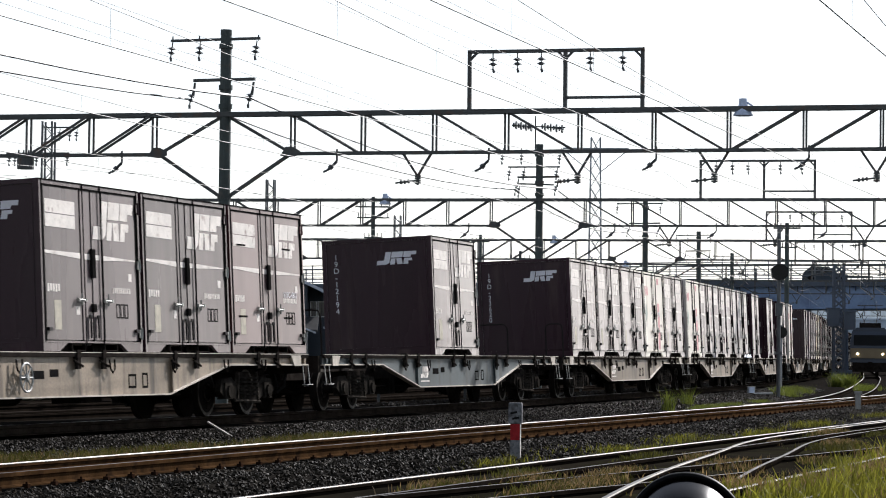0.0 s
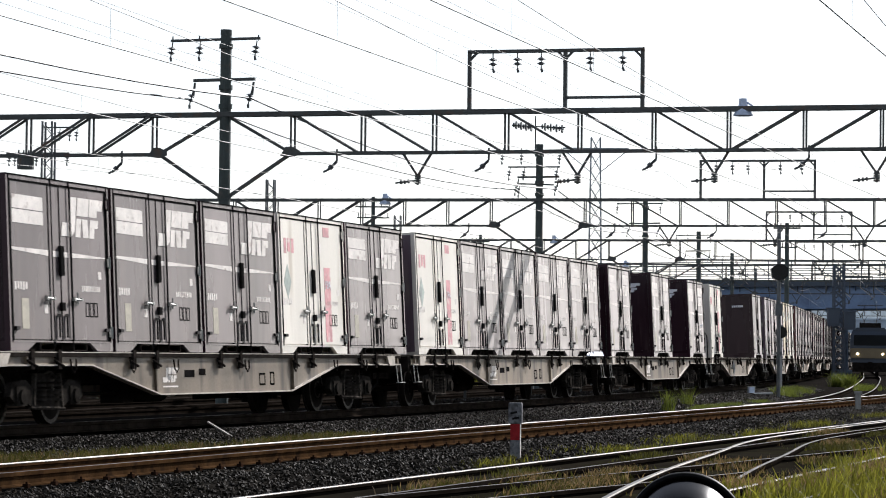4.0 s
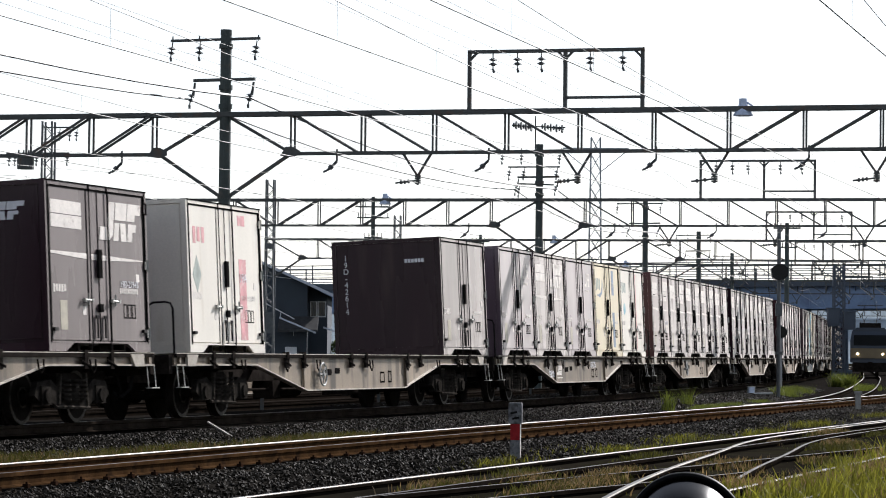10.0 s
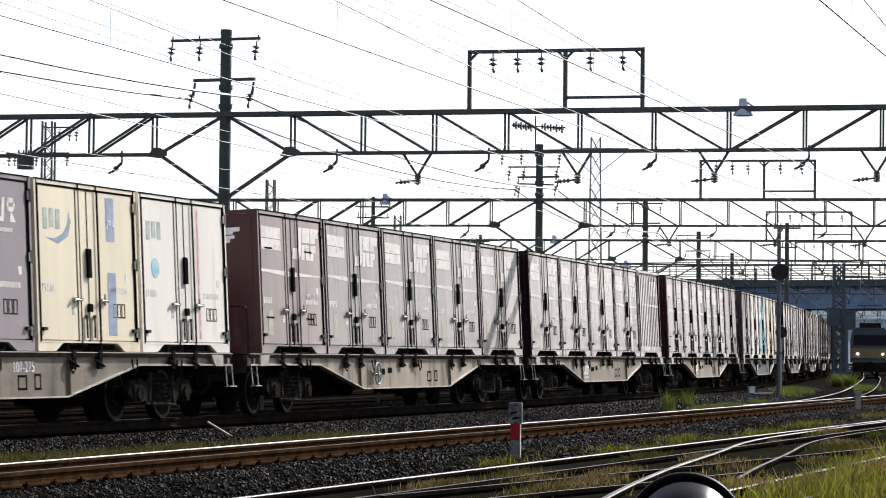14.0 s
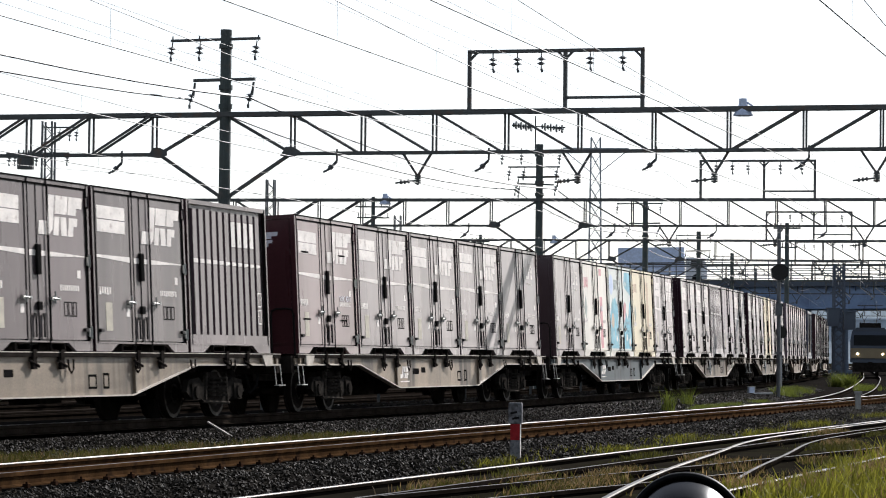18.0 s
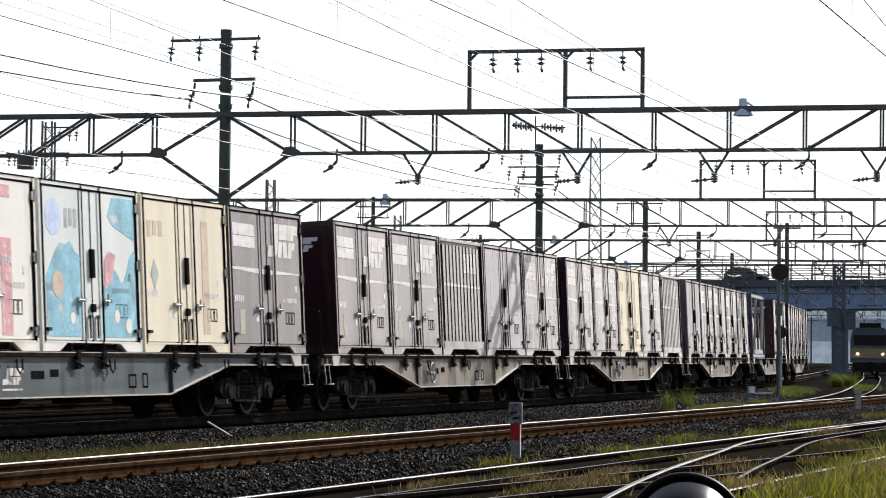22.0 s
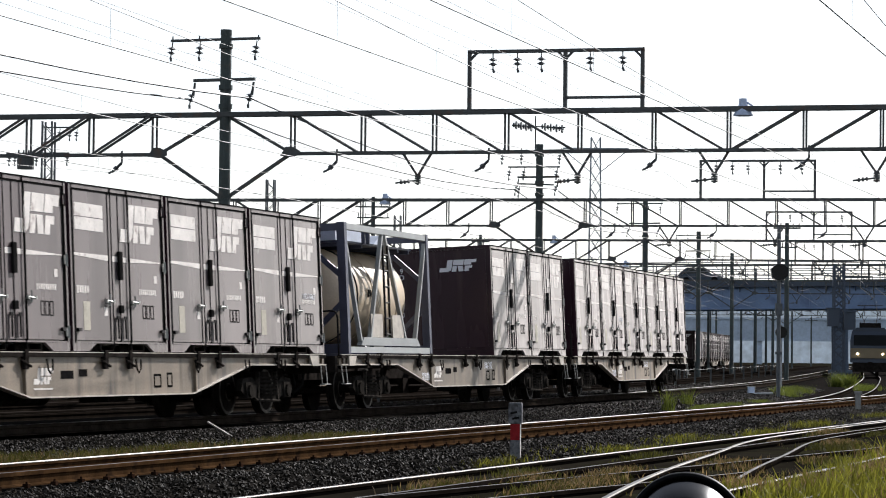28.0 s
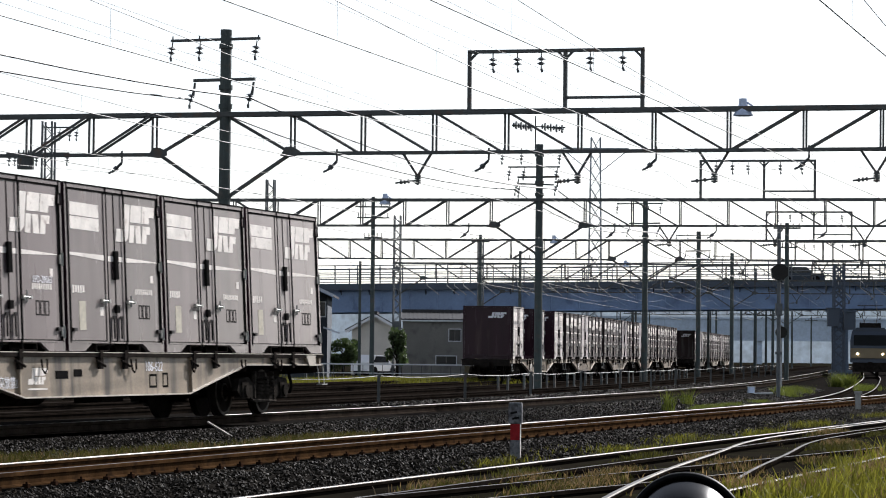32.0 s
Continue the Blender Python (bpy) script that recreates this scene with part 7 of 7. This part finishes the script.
# ---- distance ----
rng = random.Random(7)
verts, faces = [], []
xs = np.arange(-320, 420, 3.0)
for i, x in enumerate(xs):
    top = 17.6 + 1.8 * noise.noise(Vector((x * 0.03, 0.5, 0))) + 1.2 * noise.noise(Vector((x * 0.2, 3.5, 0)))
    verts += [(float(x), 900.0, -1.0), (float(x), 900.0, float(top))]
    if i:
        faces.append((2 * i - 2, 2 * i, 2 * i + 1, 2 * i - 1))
tagged(raw("backdrop", verts, faces, M_HILL), "distant trees and roofs, haze painted as a pale glow", "backdrop", kind="structure")


# ---- plants ----
def leaf_cloud(n, clumps, size, seed):
    r = np.random.RandomState(seed)
    c = np.array([q[:3] for q in clumps])
    s = np.array([q[3:] for q in clumps])
    pick = r.randint(0, len(clumps), n)
    d = r.normal(size=(n, 3))
    d /= np.linalg.norm(d, axis=1)[:, None]
    p = c[pick] + d * s[pick] * (r.uniform(0.55, 1.05, n)[:, None])
    a = r.normal(size=(n, 3))
    a /= np.linalg.norm(a, axis=1)[:, None]
    b = np.cross(a, r.normal(size=(n, 3)))
    b /= np.linalg.norm(b, axis=1)[:, None]
    sz = size * r.uniform(0.6, 1.4, n)[:, None]
    v = np.stack([p - a * sz, p + b * sz * 0.5, p + a * sz, p - b * sz * 0.5], 1).reshape(-1, 3)
    f = np.arange(n * 4).reshape(-1, 4)
    return v.tolist(), f.tolist()


def tree(x, y, h, w, seed, label, n=2600, material=None):
    t = thing("tree", pose(x, y, -0.5), label, "tree")
    r = random.Random(seed)
    def trunk(bm):
        rod(bm, (0, 0, 0), (0.05, 0, h * 0.5), 0.12, 8, 0.07)
        for k in range(6):
            a = r.uniform(0, 6.28)
            rod(bm, (0.03, 0, h * (0.25 + 0.06 * k)), (math.cos(a) * w * 0.35, math.sin(a) * w * 0.35, h * (0.5 + 0.07 * k)), 0.05, 6, 0.02)
    quick("trunk", M_SLEEPER, t, trunk)
    clumps = [(r.uniform(-0.3, 0.3) * w, r.uniform(-0.3, 0.3) * w, h * r.uniform(0.3, 0.85), w * r.uniform(0.16, 0.3), w * r.uniform(0.16, 0.3), h * r.uniform(0.1, 0.17)) for _ in range(12)]
    v, f = leaf_cloud(n, clumps, 0.11, seed)
    raw("crown", v, f, material or M_LEAF, t)


tree(-2.95, 190.0, 3.6, 1.6, 3, "small dense garden tree in dark leaf")
tree(-11.0, 200.0, 8.4, 4.5, 9, "dark broadleaf tree rising behind a slate house", 5200)
tree(-6.3, 185.0, 2.8, 2.2, 4, "dense dark green garden shrub")
tree(-19.3, 178.0, 2.6, 3.2, 5, "spreading dark green garden shrub", 3200)
tree(-27.0, 178.0, 2.0, 2.4, 6, "small yellow-green garden shrub beside a house", 2400, M_GRASS)
tree(-16.0, 180.0, 2.2, 3.0, 8, "low dark green hedge shrub", 2400)


def blades(name, spots, n, h, material, label, seed, z):
    """Grass as many thin bent blades scattered in patches of (x, y, radius along, radius across, heading)."""
    r = np.random.RandomState(seed)
    area = np.array([s[2] * s[3] for s in spots])
    pick = r.choice(len(spots), n, p=area / area.sum())
    sp = np.array(spots)[pick]
    u, v = r.normal(size=n) * 0.5, r.normal(size=n) * 0.5
    a = np.radians(sp[:, 4])
    x = sp[:, 0] + u * sp[:, 2] * np.sin(a) + v * sp[:, 3] * np.cos(a)
    y = sp[:, 1] + u * sp[:, 2] * np.cos(a) - v * sp[:, 3] * np.sin(a)
    t = r.uniform(0, 6.283, n)
    hh = h * r.uniform(0.35, 1.25, n)
    w = 0.006 + 0.006 * r.rand(n)
    lean = r.normal(size=(n, 2)) * 0.35
    zz = np.full(n, z)
    p0 = np.stack([x - np.cos(t) * w, y - np.sin(t) * w, zz], 1)
    p1 = np.stack([x + np.cos(t) * w, y + np.sin(t) * w, zz], 1)
    mx, my = x + lean[:, 0] * hh * 0.4, y + lean[:, 1] * hh * 0.4
    p2 = np.stack([mx + np.cos(t) * w * 0.7, my + np.sin(t) * w * 0.7, zz + hh * 0.6], 1)
    p3 = np.stack([mx - np.cos(t) * w * 0.7, my - np.sin(t) * w * 0.7, zz + hh * 0.6], 1)
    p4 = np.stack([x + lean[:, 0] * hh, y + lean[:, 1] * hh, zz + hh], 1)
    V = np.stack([p0, p1, p2, p3, p4], 1).reshape(-1, 3)
    k = np.arange(n)[:, None] * 5
    F = (k + np.array([[0, 1, 2, 3]])).tolist() + (k + np.array([[3, 2, 4]])).tolist()
    tagged(raw(name, V.tolist(), F, material), label, "grass", kind="stuff")


R = random.Random(11)
F_A = radians(16.9)


def beside_fourth(n, d0, d1, o0, o1, la, lb):
    out = []
    for _ in range(n):
        d, o = R.uniform(d0, d1), R.uniform(o0, o1)
        out.append((3.63 + math.sin(F_A) * d + math.cos(F_A) * o, 30.95 + math.cos(F_A) * d - math.sin(F_A) * o, R.uniform(*la), R.uniform(*lb), 17))
    return out


thick = beside_fourth(40, -3, 26, -0.9, 3.4, (0.8, 2.4), (0.3, 0.8)) + beside_fourth(8, 2, 10, -1.0, 0.6, (0.4, 1.0), (0.2, 0.4))
thin = beside_fourth(26, -4, 30, -4.2, -0.9, (0.4, 1.6), (0.1, 0.3))
blades("grass", thick, 62000, 0.13, M_GRASS, "sunlit yellow-green grass among the sidings", 1, -0.38)
blades("grass", thick[::3], 5000, 0.3, M_GRASS, "taller grass stalks among the sidings", 13, -0.38)
blades("grass", thin, 11000, 0.1, M_OLIVE, "sparse weeds between worn siding rails", 10, -0.38)
blades("grass", thin[::2], 5000, 0.11, M_STRAW, "dry stalks between worn siding rails", 14, -0.38)
blades("grass", thick[::2] + beside_fourth(5, 5, 14, 0.0, 1.0, (0.6, 1.2), (0.3, 0.6)), 9000, 0.22, M_STRAW, "dry straw-coloured grass among the sidings", 2, -0.38)
between = [(*rail_line(R.uniform(-28, 40), R.uniform(7.0, 8.5))[:2], R.uniform(0.6, 3.0), R.uniform(0.15, 0.4), 17) for _ in range(30)]
blades("grass", between[::2], 5000, 0.18, M_GRASS, "green tufts between the tracks", 12, -0.5)
blades("grass", between, 9000, 0.15, M_OLIVE, "low weeds between the tracks", 3, -0.5)
foot = [(*rail_line(R.uniform(-28, -13), R.uniform(2.9, 3.7))[:2], R.uniform(1.0, 2.5), 0.2, 17) for _ in range(20)]
blades("grass", foot, 6500, 0.15, M_STRAW, "dry stalks at the foot of the ballast bank", 4, -0.36)
blades("grass", foot, 9000, 0.18, M_OLIVE, "olive weeds at the foot of the ballast bank", 15, -0.36)
clumps = [(*rail_line(s, o)[:2], a, b, 15) for s, o, a, b in ((23, 3.2, 2.2, 0.3), (27, 3.3, 2.0, 0.25), (20, 3.4, 1.5, 0.2), (34, 3.4, 1.5, 0.3))]
blades("grass", clumps, 5200, 0.2, M_WEED, "bright tufts of grass beside the bank", 5, -0.45)
lawn = [(-5.5 + 1.1 * i, 140.0 + R.uniform(-7, 7), 2.5, 2.5, 80) for i in range(7)] + [(-22.0 + 1.6 * i, 160.0, 2.0, 1.2, 80) for i in range(8)]
blades("grass", lawn, 26000, 0.32, M_GRASS, "rough green grass verge beyond the far sidings", 6, -0.32)
tuft = [(19.55, 143.0, 0.4, 0.3, 10), (19.85, 141.0, 0.3, 0.25, 10)]
blades("grass", tuft, 1500, 0.75, M_WEED, "tall bright green weeds beside the branch track", 7, -0.42)
blades("grass", [(18.9, 130.0, 3.0, 0.6, 10), (13.6, 116.0, 2.5, 0.4, 10), (14.4, 118.0, 2.5, 0.5, 10), (13.0, 108.5, 1.5, 0.4, 10)], 5200, 0.38, M_WEED, "low bright green weeds beside the branch track", 8, -0.42)
blades("grass", [(*rail_line(16.0, 3.2)[:2], 0.4, 0.12, 15), (*rail_line(23.0, 2.6)[:2], 0.5, 0.12, 15)], 240, 0.55, M_WEED, "tall thin weeds on the ballast bank", 9, -0.35)


# ---- loose ballast stones ----
def stones(name, spots, size, seed, label):
    """Many eight-sided stones; spots: array of x, y, z."""
    r = np.random.RandomState(seed)
    n = len(spots)
    base = np.array([(1, 0, 0), (-1, 0, 0), (0, 1, 0), (0, -1, 0), (0, 0, 1), (0, 0, -1)], float)
    tri = np.array([(0, 2, 4), (2, 1, 4), (1, 3, 4), (3, 0, 4), (2, 0, 5), (1, 2, 5), (3, 1, 5), (0, 3, 5)])
    q = r.normal(size=(n, 4))
    q /= np.linalg.norm(q, axis=1)[:, None]
    w, x, y, z = q.T
    rot = np.stack([1 - 2 * (y * y + z * z), 2 * (x * y - z * w), 2 * (x * z + y * w), 2 * (x * y + z * w), 1 - 2 * (x * x + z * z), 2 * (y * z - x * w),
                    2 * (x * z - y * w), 2 * (y * z + x * w), 1 - 2 * (x * x + y * y)], 1).reshape(n, 3, 3)
    sc = size * r.uniform(0.55, 1.25, (n, 1, 3))
    pts = base[None] * sc + r.normal(size=(n, 6, 3)) * size * 0.14
    pts = np.einsum("nij,nkj->nki", rot, pts) + spots[:, None, :]
    F = (np.arange(n)[:, None, None] * 6 + tri[None]).reshape(-1, 3)
    tagged(raw(name, pts.reshape(-1, 3).tolist(), F.tolist(), M_STONE), label, "ballast", kind="stuff")


def scatter(n, s0, s1, o0, o1, prof, seed, power=1.0):
    r = np.random.RandomState(seed)
    s = s0 + (s1 - s0) * r.rand(n) ** power
    o = r.uniform(o0, o1, n)
    x, y, a = (np.interp(s, s_grid, g) for g in (x_grid, y_grid, a_grid))
    z = np.interp(o, [p[0] for p in prof], [p[1] for p in prof])
    return np.stack([x + o * np.cos(a), y - o * np.sin(a), z + r.uniform(-0.02, 0.02, n)], 1)


BANK = [(-22, -0.5), (-19.5, -0.3), (-4.2, -0.29), (-2.9, -0.11), (-1.2, -0.07), (-0.8, -0.2), (0.7, -0.2), (1.45, -0.165), (2.2, -0.21), (3.3, -0.34), (4.0, -0.36), (4.4, -0.48), (9, -0.48)]
stones("ballast_stones", scatter(60000, -34, 14, 0.7, 4.5, BANK, 21, 1.2), 0.027, 21, "dark crushed-stone ballast on the bank")
stones("ballast_stones", scatter(22000, 14, 70, 0.7, 4.4, BANK, 22, 1.2), 0.038, 22, "dark crushed-stone ballast on the bank")
stones("ballast_stones", scatter(14000, 5, 75, -5.0, -0.7, BANK, 23, 1.2), 0.05, 23, "dark crushed-stone ballast beyond the rails")
FLAT = [(-3, -0.46), (-2.0, -0.31), (1.7, -0.3), (2.4, -0.46), (4, -0.48)]


def scatter_next(n, d0, d1, o0, o1, seed):
    r = np.random.RandomState(seed)
    d = d0 + (d1 - d0) * r.rand(n) ** 1.2
    o = r.uniform(o0, o1, n)
    a = radians(16.4)
    z = np.interp(o, [p[0] for p in FLAT], [p[1] for p in FLAT]) + r.uniform(-0.02, 0.02, n)
    return np.stack([0.54 + math.sin(a) * d + o * math.cos(a), 48.55 + math.cos(a) * d - o * math.sin(a), z], 1)


stones("ballast_stones", scatter_next(46000, -24, 45, 0.65, 3.2, 24), 0.028, 24, "dark ballast beside the rusty rails")
stones("ballast_stones", scatter_next(9000, -24, 20, -2.2, -0.6, 25), 0.03, 25, "dark ballast behind the rusty rails")


# ---- what moves ----
def motions():
    times = [float(t) for t in np.arange(0, 32.01, 1.0)]
    for ob, u, local in MOVERS:
        walk(ob, [(t, train_at(u, t) @ local) for t in times])
    for ob, t0, x0, v in ON_BRIDGE:
        walk(ob, [(t, BR @ pose(x0 + v * (t - t0), 1.9, ROAD_Z)) for t in (0.0, 32.0)])
    for ob, u in WHEELS:
        x = ob.matrix_basis.translation.copy()
        spin = lambda t: pose(x.x, x.y, x.z, 0, -math.degrees((float(np.interp(t, d_t, d_d)) - u) / 0.405), 0)
        t_near = float(np.interp(u + 12, d_d, d_t))
        f0 = max(0, int((t_near - 4.2) * 30))
        f1 = min(960, int(t_near * 30))
        if f1 <= f0 or u + 12 < d_d[0]:
            f0, f1 = 0, (45 if u < d_d[0] else 0)
        rows = [(k / 30, spin(k / 30)) for k in range(f0, f1 + 1)]
        if f0 > 0:
            rows.insert(0, (0.0, rows[0][1]))
        if f1 < 960:
            rows.append((32.0, rows[-1][1]))
        walk(ob, rows)


motions()
